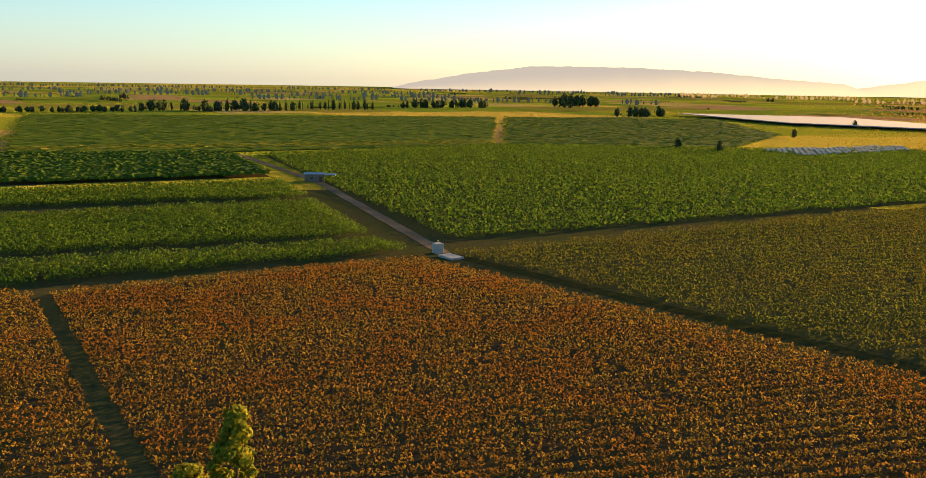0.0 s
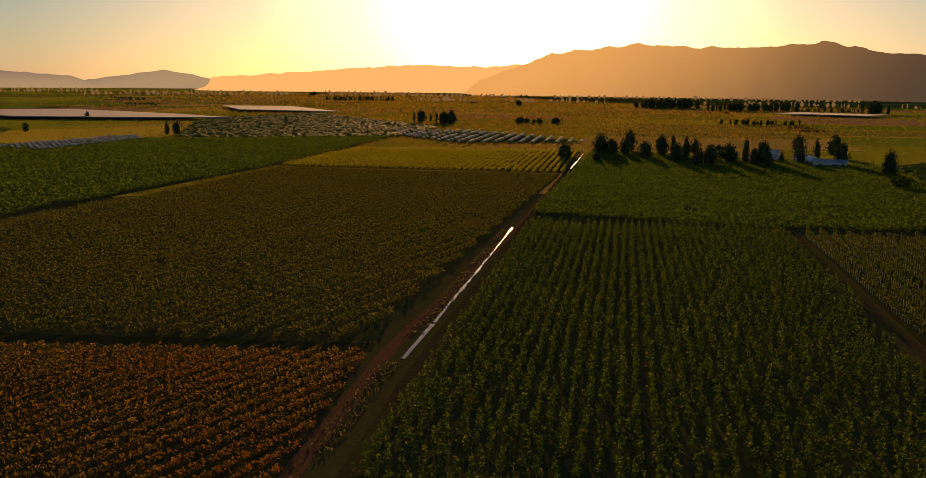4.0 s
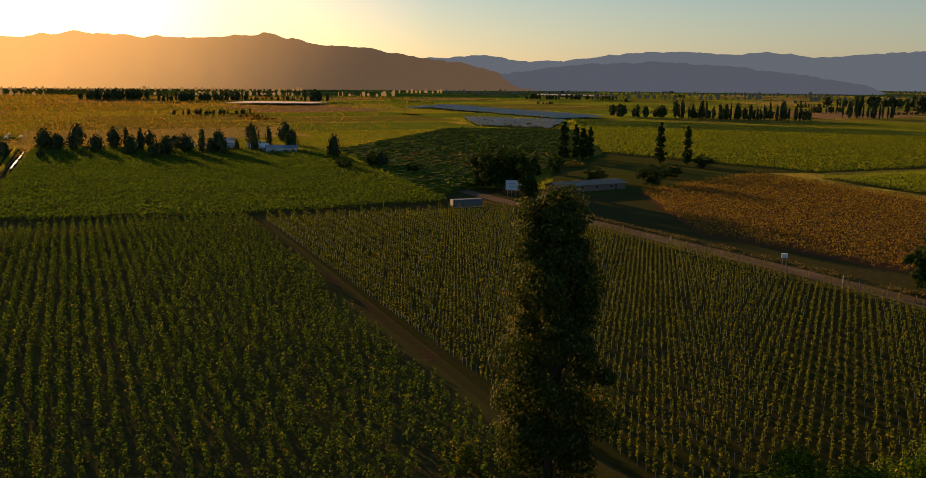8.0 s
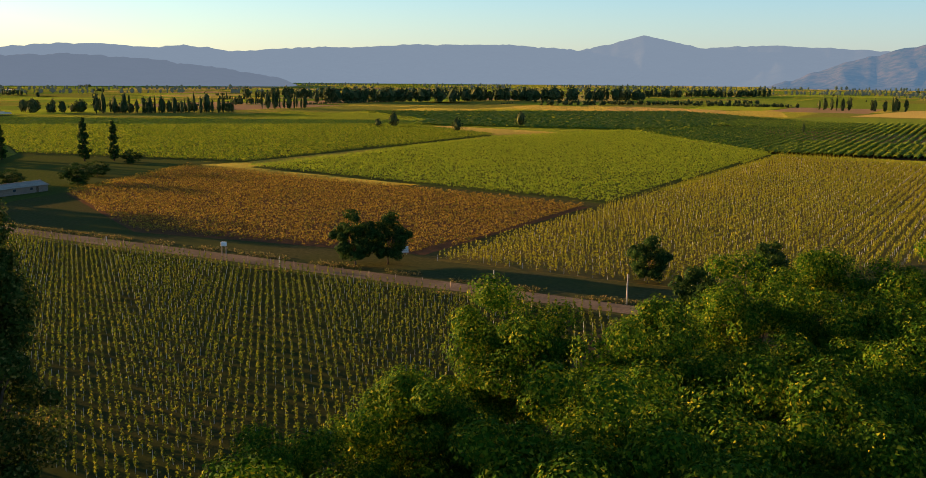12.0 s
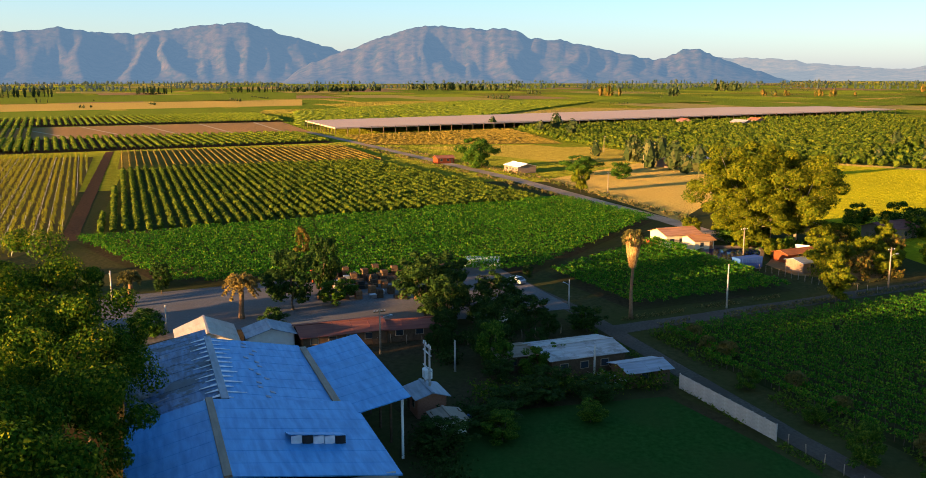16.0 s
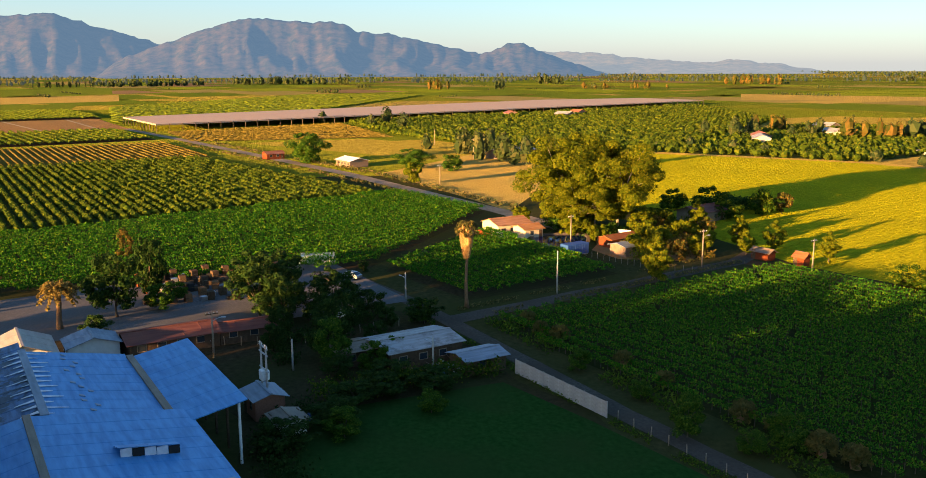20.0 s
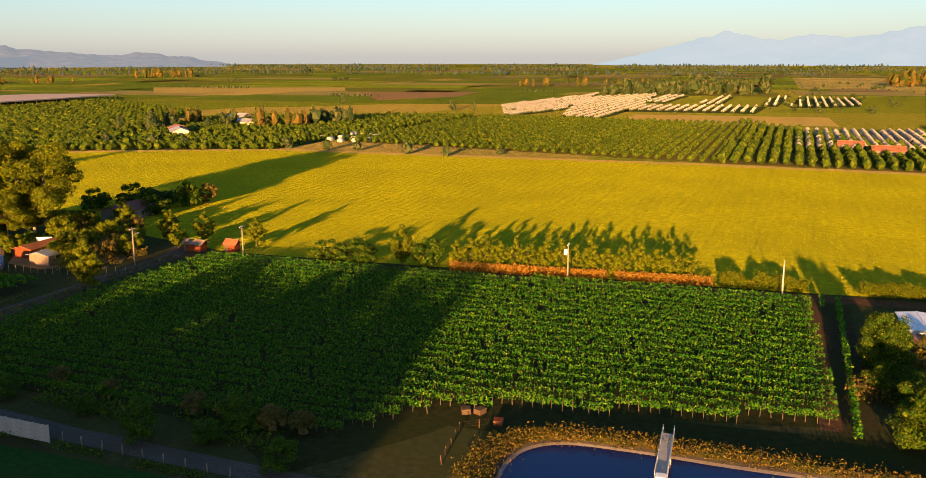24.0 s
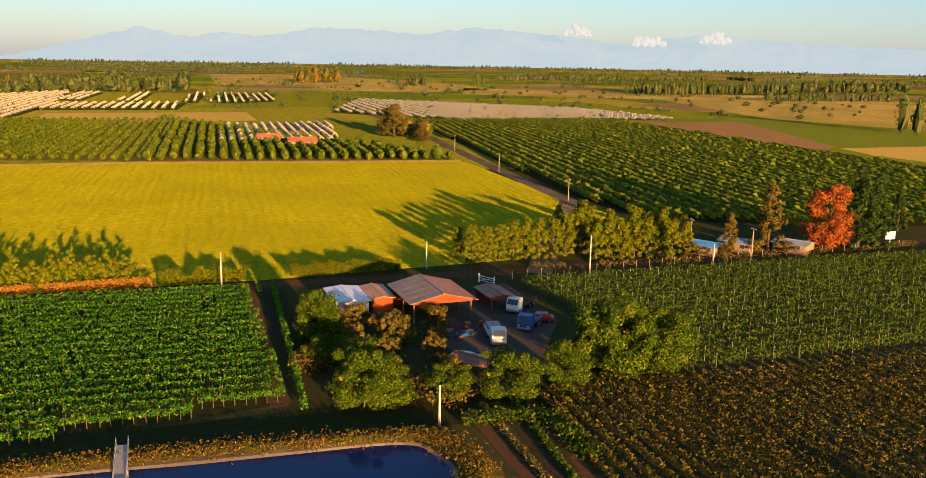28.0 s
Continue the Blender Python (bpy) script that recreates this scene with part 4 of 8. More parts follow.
# weeds along ditch, hedgerow feet and road sides
WEED = leafy("weeds", [(0.0, (0.05, 0.07, 0.015)), (0.5, (0.11, 0.10, 0.03)), (1.0, (0.24, 0.17, 0.06))], 0.3)


def weeds(name, line, width, density, high, label, material=WEED, size=0.35):
    pts = []
    for (x0, y0), (x1, y1) in zip(line, line[1:]):
        n = int(math.hypot(x1 - x0, y1 - y0) * density)
        t = rng.uniform(size=n)
        d = math.hypot(x1 - x0, y1 - y0)
        o = rng.uniform(-0.5, 0.5, n) * width
        pts.append(np.c_[x0 + (x1 - x0) * t - (y1 - y0) / d * o, y0 + (y1 - y0) * t + (x1 - x0) / d * o, rng.uniform(0.05, 1, n) ** 1.5 * high])
    p = np.concatenate(pts)
    keep = np.array([noise.noise(Vector((x * 0.12, y * 0.12, 4))) for x, y, z in p]) > -0.2
    return tagged(new(name, quad_mesh(name, leaf_quads(p[keep], size, 0, 2.0), material)), label, "weeds", kind="stuff")


weeds("ditch_weeds", [(-141, 206), (-85, 95), (-60, 48), (-38, 5)], 3.0, 14, 0.45, "rough weeds along the ditch", size=0.2)
weeds("road_weeds", [(-2, 297), (61, 196), (106, 119), (136, 72)], 3.0, 26, 0.7, "rough grass beside the dirt road", size=0.24)
weeds("road_weeds", [(-12, 290), (52, 190), (98, 113)], 2.0, 16, 0.5, "rough grass beside the dirt road", size=0.24)
weeds("street_weeds", [(480, 88), (338, 12), (248, -32)], 3.0, 6, 0.8, "rough grass beside the street", size=0.6)
weeds("street_weeds", [(480, 74), (338, -6), (244, -46)], 4.0, 6, 0.9, "rough grass beside the street", size=0.6)
weeds("lane_weeds", [(136, -21), (96, -37), (78, -45)], 4.0, 45, 1.2, "weeds at the head of the vine rows", VINE_DARK, 0.25)
weeds("lane_weeds", [(137, -11), (96, -27), (70, -39)], 1.6, 40, 0.4, "rough grass beside the lane", VINE_DARK, 0.16)
weeds("lane_weeds", [(140, -22), (172, -78)], 2.2, 40, 0.5, "rough grass beside the lane", WEED, 0.18)
weeds("lane_weeds", [(143, -16), (170, -62), (178, -74)], 1.6, 40, 0.4, "rough grass beside the lane", WEED, 0.16)
weeds("hedge_foot_grass", [(125, -111.5), (107, -123), (84, -137.5)], 2.0, 200, 1.7, "tall dry orange grass at the hedge foot", leafy("orange_grass", [(0.0, (0.24, 0.12, 0.018)), (0.6, (0.38, 0.18, 0.03)), (1.0, (0.46, 0.28, 0.05))], 0.4), 0.2)
weeds("road_bank_grass", [(22, -170), (-12, -186), (-60, -218)], 3.0, 60, 0.9, "dry grass along the earth road", WEED, 0.24)
# brown furrows between the pond and the bronze vines
for k, (x0, y0, x1, y1, w, m) in enumerate(((16.5, -100, 6, -80, 1.6, SOIL), (19, -96, 9.5, -80.5, 1.8, SOIL_RED), (13.5, -102.5, 3.5, -81, 1.4, SOIL_RED))):
    ribbon("furrow", [(x0, y0), (x1, y1)], w, m, 0.05, "bare earth strip beside the vines", "soil", 0.3)
weeds("furrow_weeds", [(18, -98), (8, -80)], 1.0, 60, 0.6, "green weeds between bare furrows", WEED, 0.18)
weeds("furrow_weeds", [(15, -101), (5, -80)], 0.9, 60, 0.7, "green weeds between bare furrows", VINE_DARK, 0.18)
patch("garden_ground", [(178, -54), (190, -50), (206, -56), (212, -74), (190, -78), (174, -68)], PLOUGH, 0.034, "bare reddish ground of the farm garden")
# short tufts over the mown meadow
mp = grid_points([(302, -66), (400, -131), (345, -203), (183, -293), (74, -343), (27, -262), (0, -222), (30, -177), (67, -149), (166, -91)], -62, 1.2, 0.75, 0.6)
MEADOW_LEAF = leafy("meadow_tufts", [(0.0, (0.2, 0.22, 0.01)), (0.5, (0.34, 0.31, 0.014)), (1.0, (0.48, 0.4, 0.02))], 0.42)
tagged(new("meadow_grass_tufts", quad_mesh("meadow_grass_tufts", leaf_quads(np.c_[mp + rng.normal(size=mp.shape) * 0.4, rng.uniform(0.04, 0.2, len(mp))], 0.17, 0, 2.0), MEADOW_LEAF)), "mown grass lying in faint swaths", "grass", kind="stuff")

# ---- things and parts ----
def thing(name, label, category, x=0.0, y=0.0, z=0.0, angle=0.0, group=""):
    ob = tagged(new(name), label, category, group)
    ob.empty_display_size = 0.2
    ob.matrix_world = pose(x, y, z, 0, 0, angle)
    return ob


def part(name, data, parent, label=""):
    ob = new(name, data)
    ob.parent = parent
    if label:
        ob["label"] = label
    return ob


def box_mesh(name, x0, x1, y0, y1, z0, z1, material, bevel=0.02):
    bm = bmesh.new()
    bmesh.ops.create_cube(bm, size=1)
    for v in bm.verts:
        v.co = Vector(((x0 + x1) / 2 + v.co.x * (x1 - x0), (y0 + y1) / 2 + v.co.y * (y1 - y0), (z0 + z1) / 2 + v.co.z * (z1 - z0)))
    if bevel:
        b = min(bevel, 0.3 * min(x1 - x0, y1 - y0, z1 - z0))
        bmesh.ops.bevel(bm, geom=bm.edges[:], offset=b, segments=1, affect="EDGES")
    me = bpy.data.meshes.new(name)
    bm.to_mesh(me)
    bm.free()
    me.materials.append(material)
    return me


def tube_mesh(name, path, radii, material, sides=8, knob=0.0):
    """A tapered, slightly knobbly tube along a path of points."""
    v, f = [], []
    path = [Vector(p) for p in path]
    for i, p in enumerate(path):
        d = (path[min(i + 1, len(path) - 1)] - path[max(i - 1, 0)]).normalized()
        e1 = d.cross(Vector((1, 0, 0)) if abs(d.z) > 0.7 else Vector((0, 0, 1))).normalized()
        e2 = d.cross(e1)
        for k in range(sides):
            a = 2 * math.pi * k / sides
            r = radii[i] * (1 + knob * noise.noise(p * 2 + Vector((k, 0, 0))))
            v.append(p + (e1 * math.cos(a) + e2 * math.sin(a)) * r)
    for i in range(len(path) - 1):
        o = i * sides
        f += [(o + k, o + (k + 1) % sides, o + sides + (k + 1) % sides, o + sides + k) for k in range(sides)]
    f.append(tuple(range(sides - 1, -1, -1)))
    f.append(tuple((len(path) - 1) * sides + k for k in range(sides)))
    return mesh_of(name, v, f, material, True)


def joined(name, meshes):
    bm = bmesh.new()
    for m in meshes:
        bm.from_mesh(m)
    me = bpy.data.meshes.new(name)
    bm.to_mesh(me)
    bm.free()
    me.materials.append(meshes[0].materials[0])
    me.polygons.foreach_set("use_smooth", [True] * len(me.polygons))
    return me


# ---- trees ----
WALNUT = leafy("walnut_leaves", [(0.0, (0.012, 0.044, 0.003)), (0.5, (0.036, 0.088, 0.005)), (0.85, (0.10, 0.142, 0.008)), (1.0, (0.23, 0.215, 0.014))], 0.28)
BARN_LEAF = leafy("barn_tree_leaves", [(0.0, (0.014, 0.044, 0.004)), (0.5, (0.04, 0.085, 0.007)), (0.88, (0.10, 0.135, 0.011)), (1.0, (0.22, 0.2, 0.018))], 0.32)
BRUSH = leafy("garden_brush", [(0.0, (0.03, 0.05, 0.01)), (0.4, (0.08, 0.08, 0.014)), (0.75, (0.13, 0.085, 0.02)), (1.0, (0.23, 0.13, 0.03))], 0.28)
POPLAR_LEAF = leafy("poplar_leaves", [(0.0, (0.016, 0.036, 0.006)), (0.5, (0.04, 0.064, 0.011)), (0.88, (0.09, 0.10, 0.02)), (1.0, (0.26, 0.19, 0.05))], 0.3)
DARK_LEAF = leafy("dark_tree_leaves", [(0.0, (0.010, 0.03, 0.006)), (0.5, (0.022, 0.052, 0.01)), (1.0, (0.05, 0.08, 0.016))], 0.22)
GREEN_LEAF = leafy("green_tree_leaves", [(0.0, (0.016, 0.055, 0.006)), (0.5, (0.04, 0.10, 0.01)), (0.85, (0.08, 0.145, 0.014)), (1.0, (0.13, 0.17, 0.02))], 0.3)
GUM_LEAF = leafy("gum_leaves", [(0.0, (0.05, 0.08, 0.005)), (0.5, (0.10, 0.125, 0.007)), (1.0, (0.19, 0.18, 0.012))], 0.34)
RED_LEAF = leafy("red_leaves", [(0.0, (0.15, 0.03, 0.012)), (0.5, (0.27, 0.065, 0.02)), (1.0, (0.36, 0.13, 0.03))], 0.3)
PALE_BARK = surface("pale_bark", (0.22, 0.18, 0.13), (0.4, 0.34, 0.26), 3.0, 0.5)


def crown_points(shape, height, radius, clear, n, clumps):
    """Leaf places: many clumps set in a crown of the given shape, dense outside, thin inside."""
    k = rng.normal(size=(clumps, 3))
    k /= np.linalg.norm(k, axis=1)[:, None]
    rr = rng.uniform(0.3, 1.0, clumps) ** 0.55
    mid, half = (height + clear) / 2, (height - clear) / 2
    if shape == "round":
        c = np.c_[k[:, 0] * radius * rr, k[:, 1] * radius * rr, mid + k[:, 2] * half * rr]
        spread = radius * 0.168
        low = c[:, 2] < mid
        c[low, :2] *= 0.95
    else:
        s = rng.uniform(0, 1, clumps)
        if shape == "column":
            w = np.minimum(1, 0.6 + 2.4 * s) * np.clip(1.02 - s, 0, 1) ** 0.5 * rng.uniform(0.75, 1.25, clumps)
        elif shape == "cone":
            w = 1.02 - s
        else:                                       # spreading, flat-topped
            w = 0.35 + 0.75 * np.sin(np.pi * np.clip(s * 0.9 + 0.08, 0, 1))
        a = rng.uniform(0, 2 * np.pi, clumps)
        q = rng.uniform(0.3, 1, clumps) ** 0.5
        c = np.c_[np.cos(a) * w * radius * q, np.sin(a) * w * radius * q, clear + s * (height - clear)]
        spread = radius * (0.21 if shape == "column" else 0.22 if shape != "cone" else 0.16)
    c += rng.normal(size=c.shape) * radius * 0.08
    size = rng.uniform(0.6, 1.35, clumps)
    pick = rng.integers(0, clumps, n)
    off = rng.normal(size=(n, 3))
    off /= np.linalg.norm(off, axis=1)[:, None] + 1e-9
    off *= (rng.uniform(0.15, 1.12, n) ** 0.36)[:, None] * spread * size[pick][:, None] * 1.6
    off[:, 2] *= 0.75
    p = c[pick] + off
    p[:, 2] = np.maximum(p[:, 2], clear * 0.6 + 0.2)
    f = off / (np.linalg.norm(off, axis=1)[:, None] + 1e-9)
    f[:, 2] += 0.25
    return p, c, f


def tree(name, label, height, radius, clear, shape, leaf, leaves, size, clumps=60, bark=BARK, trunk_r=None, forks=7, lean=0.0, category="tree"):
    """A tree: tapered trunk with limbs, and a crown of many small leaves in uneven clumps."""
    root = thing(name, label, category)
    r = trunk_r or height * 0.018
    p, c, face = crown_points(shape, height, radius, clear, leaves, clumps)
    topz = clear + (height - clear) * (0.9 if shape in ("column", "cone") else 0.5)
    steps = 7
    axis = [(lean * height * (i / steps) ** 2 + 0.05 * height * 0.15 * math.sin(i * 1.7 + height), 0.02 * height * math.cos(i * 1.3) * (i / steps), topz * i / steps - 0.1) for i in range(steps + 1)]
    stems = [tube_mesh("trunk", axis, [r * (1.35 if i == 0 else 1) * (1 - 0.75 * i / steps) for i in range(steps + 1)], bark, 8, 0.2)]
    order = rng.permutation(len(c))[:forks]
    for j in order:
        s = rng.uniform(0.35, 0.85)
        b = Vector(axis[int(s * steps)])
        e = Vector(c[j])
        if e.z < b.z:
            b = Vector(axis[max(1, int(s * steps * 0.5))])
        m = b.lerp(e, 0.5) + Vector((0, 0, 0.06 * height))
        stems.append(tube_mesh("limb", [b, m, e], [r * 0.42, r * 0.28, r * 0.1], bark, 5, 0.1))
    part("trunk", joined("trunk", stems), root)
    part("crown", quad_mesh("crown", leaf_quads(p, size, 0.15, 1.4, face), leaf), root)
    return root


def copies(proto, spots, group="", first=True):
    """Stand the tree and its copies at (x, y, height factor[, width factor])."""
    out = []
    for i, spot in enumerate(spots):
        x, y, s = spot[:3]
        w = spot[3] if len(spot) > 3 else s
        m = Matrix.LocRotScale((x, y, 0), Euler((0, 0, 2.399 * i + x * 0.1)), (w, w, s))
        if i == 0 and first:
            proto.matrix_world = m
            o = proto
        else:
            o = copy_thing(proto, Matrix.LocRotScale((x, y, 0), Euler((0, 0, 2.399 * i + x * 0.1)), (w / proto.scale[0], w / proto.scale[1], s / proto.scale[2])))
        if group:
            o["group"] = group
        out.append(o)
    return out


# the walnut grove under the drone
for spots, h in (([(48, 70, 1.0), (76, 64, 1.02), (97, 56, 1.05), (51, 55, 0.95), (66, 38, 0.95), (34, 40, 1.05), (30, 23, 1.0)], 19.0),
                 ([(62, 61, 1.0), (92, 65, 1.05), (86, 45, 0.96), (65, 50, 0.95), (33, 59, 0.92), (48, 30, 1.0), (37, 30, 1.02)], 19.0),
                 ([(82, 54, 1.0), (45, 45, 1.03), (27, 31, 1.0), (41, 37, 1.03), (21, 58, 0.8), (33, 63, 0.82), (14, 44, 1.0), (56, 42, 1.02)], 18.5)):
    copies(tree("walnut_tree", "large leafy walnut tree in a dense grove", h, 7.6, 4.0, "round", WALNUT, 40000, 0.21, 58), spots, "walnut grove")
copies(tree("poplar_tree", "tall ragged poplar with thinning brown leaves", 29, 5.2, 2.0, "column", POPLAR_LEAF, 60000, 0.24, 150, trunk_r=0.45, forks=34), [(3.2, 83.3, 1.0)])
copies(tree("young_tree", "small yellowish tree at the field edge", 9.0, 2.0, 1.0, "column", YELLOW_GREEN, 5500, 0.28, 46), [(-74, -10.5, 1.33, 1.25), (-75.5, -15, 0.72, 1.2), (-5.2, 86.7, 0.34, 0.6), (0, 74, 0.4, 0.7)], "small yellow trees")
# along the dirt road
copies(tree("roadside_tree", "dark round tree beside the dirt road", 11.3, 4.6, 0.3, "round", DARK_LEAF, 9000, 0.34, 60), [(78, 171.5, 1.0), (84.5, 169.1, 0.97), (120.8, 128, 0.82, 0.85), (136, 112, 0.78), (148.7, 122, 0.58, 0.7), (105, 100, 0.9), (118, 92, 0.85)], "roadside trees")
copies(tree("farm_tree", "broad dark tree beside the farm buildings", 16.8, 7.5, 1.0, "round", DARK_LEAF, 9000, 0.42, 60), [(-9, 321, 1.0), (0, 326, 0.92), (-14, 330, 0.85), (2, 297, 0.55, 0.45), (13.7, 382, 0.5), (49, 345, 0.47, 0.8), (82, 418, 0.36, 0.6), (-67, 396, 0.42, 0.5), (28, 352, 0.35, 0.6), (60, 372, 0.35, 0.7), (-78, 386, 0.3, 0.5), (-46, 372, 0.3, 0.4)], "farm trees")
copies(tree("lombardy_poplar", "slim dark Lombardy poplar", 19, 2.3, 1.0, "column", DARK_LEAF, 9000, 0.42, 100), [(65.8, 439, 1.02), (78, 435, 0.94), (20, 447, 0.98, 1.2), (26, 450, 0.92), (34, 463, 0.82), (30, 455, 0.8, 1.3)], "poplars behind the farm")
# farmyard trees
copies(tree("yard_tree", "dense dark garden tree by the farmyard", 11.4, 4.4, 1.0, "round", DARK_LEAF, 5000, 0.34, 60), [(146, 39, 1.0), (157, 36, 1.02, 0.6), (143, 16, 0.95, 1.1), (138, 12, 0.7), (143, 4, 0.7, 0.9), (128, 3, 0.7, 0.7), (124, 12, 0.4), (131, 12, 0.45), (105, -2, 0.3, 0.7), (106, -9, 0.28, 0.7), (102, 1, 0.3, 0.6), (136, -10, 0.4, 0.6), (150, 15, 0.9, 1.15), (146, 12, 0.75), (121, 4.4, 0.55, 0.65), (140, 8, 0.6), (131, 38, 0.42, 0.5), (125, -2, 0.35), (134, 5, 0.5), (112, 3, 0.3, 0.5), (109, -4, 0.32, 0.6), (141, -2, 0.42, 0.6), (156, 66, 0.55, 0.4), (146, 74, 0.6, 0.5), (128, 57, 0.45, 0.55), (96, 3, 0.3, 0.7), (90, 8, 0.35, 0.7), (172, -1, 0.25), (133, -4, 0.36)], "garden trees")
copies(tree("garden_tree", "fresh green round tree in the shaded garden", 6.6, 2.7, 0.4, "round", GREEN_LEAF, 8000, 0.2, 46), [(116.7, 3.8, 1.0), (114, -1.5, 0.62, 0.7), (118.5, -4.5, 0.5, 0.7), (136.7, -9.5, 0.55, 0.7), (111.3, -28.8, 0.42, 0.6), (88.4, -35.1, 0.72, 0.75), (83.5, -44.1, 0.66, 0.75), (83.3, -40.0, 0.4, 0.6), (72.4, -42.1, 0.5, 0.7), (100, -33.5, 0.36, 0.5), (128.2, 56.0, 0.62, 0.8), (150, 33, 0.62, 0.9), (155, 31.5, 0.5, 0.8), (93, 2, 0.5, 0.8), (99, -8, 0.4, 0.7)], "green garden trees")
copies(tree("slim_tree", "slim tree with reddish thin leaves in the vines", 7.4, 1.7, 1.8, "column", BRUSH, 2600, 0.22, 34), [(187.5, 47.4, 1.0)])
# the big gum trees by the yellow house
copies(tree("gum_tree", "huge old gum tree with bare pale limbs", 24, 9.6, 2.5, "round", GUM_LEAF, 36000, 0.33, 70, PALE_BARK, forks=26), [(212, -51, 1.0, 1.12), (207, -62, 0.93, 1.1), (214, -57, 0.9, 1.05), (205, -53, 0.6, 0.8)], "old gum trees")
copies(tree("garden_shrub", "round garden shrub catching the sun", 5.0, 3.0, 0.3, "round", GUM_LEAF, 4000, 0.32, 36), [(222, -50, 1.3), (203, -50, 1.1), (208, -54, 1.2), (196, -54, 0.8), (188, -66, 0.9), (200, -66, 1.1), (194, -74, 1.0), (206, -72, 1.1), (180, -60, 1.2), (178, -71, 0.9), (186, -76, 0.8), (301, -19, 1.5, 1.0), (224, -42, 0.8)], "garden shrubs")
copies(tree("hedge_tree", "young green tree in a thin row", 7.0, 2.2, 1.0, "round", GUM_LEAF, 4200, 0.24, 36, forks=5), [(156, -54.5, 1.3), (181.9, -89.7, 0.95, 1.1), (169.3, -95.4, 0.9, 1.0), (134, -107, 1.15, 1.0), (178.7, -82, 0.75, 0.9), (188, -84, 0.9), (195, -88, 0.8), (200, -80, 1.0), (212, -84, 1.0)] + [(126.5 - 2.45 * i, -114.5 - 1.6 * i, 0.72 + 0.25 * ((i * 7) % 5) / 5, 0.7 + 0.25 * ((i * 3) % 4) / 4) for i in range(16)], "trees along the meadow hedge")
copies(tree("dark_shrub", "dark green spreading tree at the meadow edge", 6.4, 4.3, 0.3, "round", BARN_LEAF, 4500, 0.36, 40), [(233, -96, 1.0), (227, -108, 1.0, 0.8), (240, -88, 0.8), (222, -96, 0.7, 0.9), (232, -112, 0.6), (215, -76, 0.8), (147, -99, 0.6, 0.8), (141.5, -102, 0.65, 0.9), (130, -110, 0.8, 0.7)], "dark trees at the meadow edge")
copies(tree("gold_shrub", "golden bush lit by the low sun", 5.5, 2.6, 0.2, "round", BRUSH, 3000, 0.26, 30), [(-9, -189, 0.6, 0.8), (-16, -192, 0.55, 0.8), (-22, -197, 0.6, 0.8), (-29, -199, 0.5, 0.9), (-34, -203, 0.5), (-12, -191.5, 0.4, 0.7), (41, -122, 0.8), (37, -120, 0.7), (24, -106, 0.6), (28, -118, 0.6), (33, -110, 0.7), (228, -114, 1.1), (176, -66, 0.9), (183, -70, 0.8), (196, -80, 0.9), (34, -118, 0.9), (30, -124, 0.8), (38, -112, 0.8), (27, -112, 0.7), (31, -104, 0.6), (203, -70, 0.9)], "golden bushes")
copies(tree("willow_tree", "broad rounded willow by the street", 13.3, 7.0, 0.5, "round", GREEN_LEAF, 9000, 0.42, 45), [(376, 20, 1.0), (352, -22, 0.6, 0.9), (340, -36, 0.5, 0.6)], "trees by the street")
# by the pond and the barn
copies(tree("barn_tree", "leafy broad tree beside the barn yard", 8.4, 4.6, 0.3, "round", BARN_LEAF, 16000, 0.21, 60), [(4, -113, 1.2, 1.15), (-2.5, -115, 1.0, 0.95), (29, -95, 0.7, 0.75), (33, -98.5, 0.8, 0.7), (15, -101, 0.72, 0.8), (44.2, -113.3, 0.95, 0.75), (31.0, -94.0, 0.85, 0.8), (45.7, -117.3, 0.7, 0.55), (22, -99, 0.5, 0.6), (9, -106, 0.7), (40, -106, 0.5, 0.6)], "trees round the barn yard")
copies(tree("row_tree", "upright leafy tree in a roadside row", 8.5, 2.3, 0.3, "column", GUM_LEAF, 4200, 0.27, 44), [(34, -171.5, 0.85), (29, -175, 0.8), (24, -178, 0.95), (19, -181, 0.9), (14, -186, 1.1), (10, -180, 0.85), (5, -183, 0.9), (0, -186, 0.95), (-5, -184, 0.95), (14, -193, 1.15), (38, -176, 0.7), (20, -204, 0.6), (22, -222, 0.5), (31.5, -173, 0.8), (26.5, -176.5, 0.9), (21.5, -179.5, 0.9), (16.5, -183, 1.0), (12, -188, 1.1), (7.5, -182, 0.9), (2.5, -185, 0.95), (-2.5, -187, 0.9), (8, -190, 1.0), (3, -193, 1.05), (-3, -195, 1.0), (-8, -190, 0.8)], "roadside row of trees")
copies(tree("red_tree", "tree in bright red autumn leaf", 14.2, 4.6, 1.5, "spread", RED_LEAF, 10000, 0.3, 60), [(-38.3, -205, 1.0)])
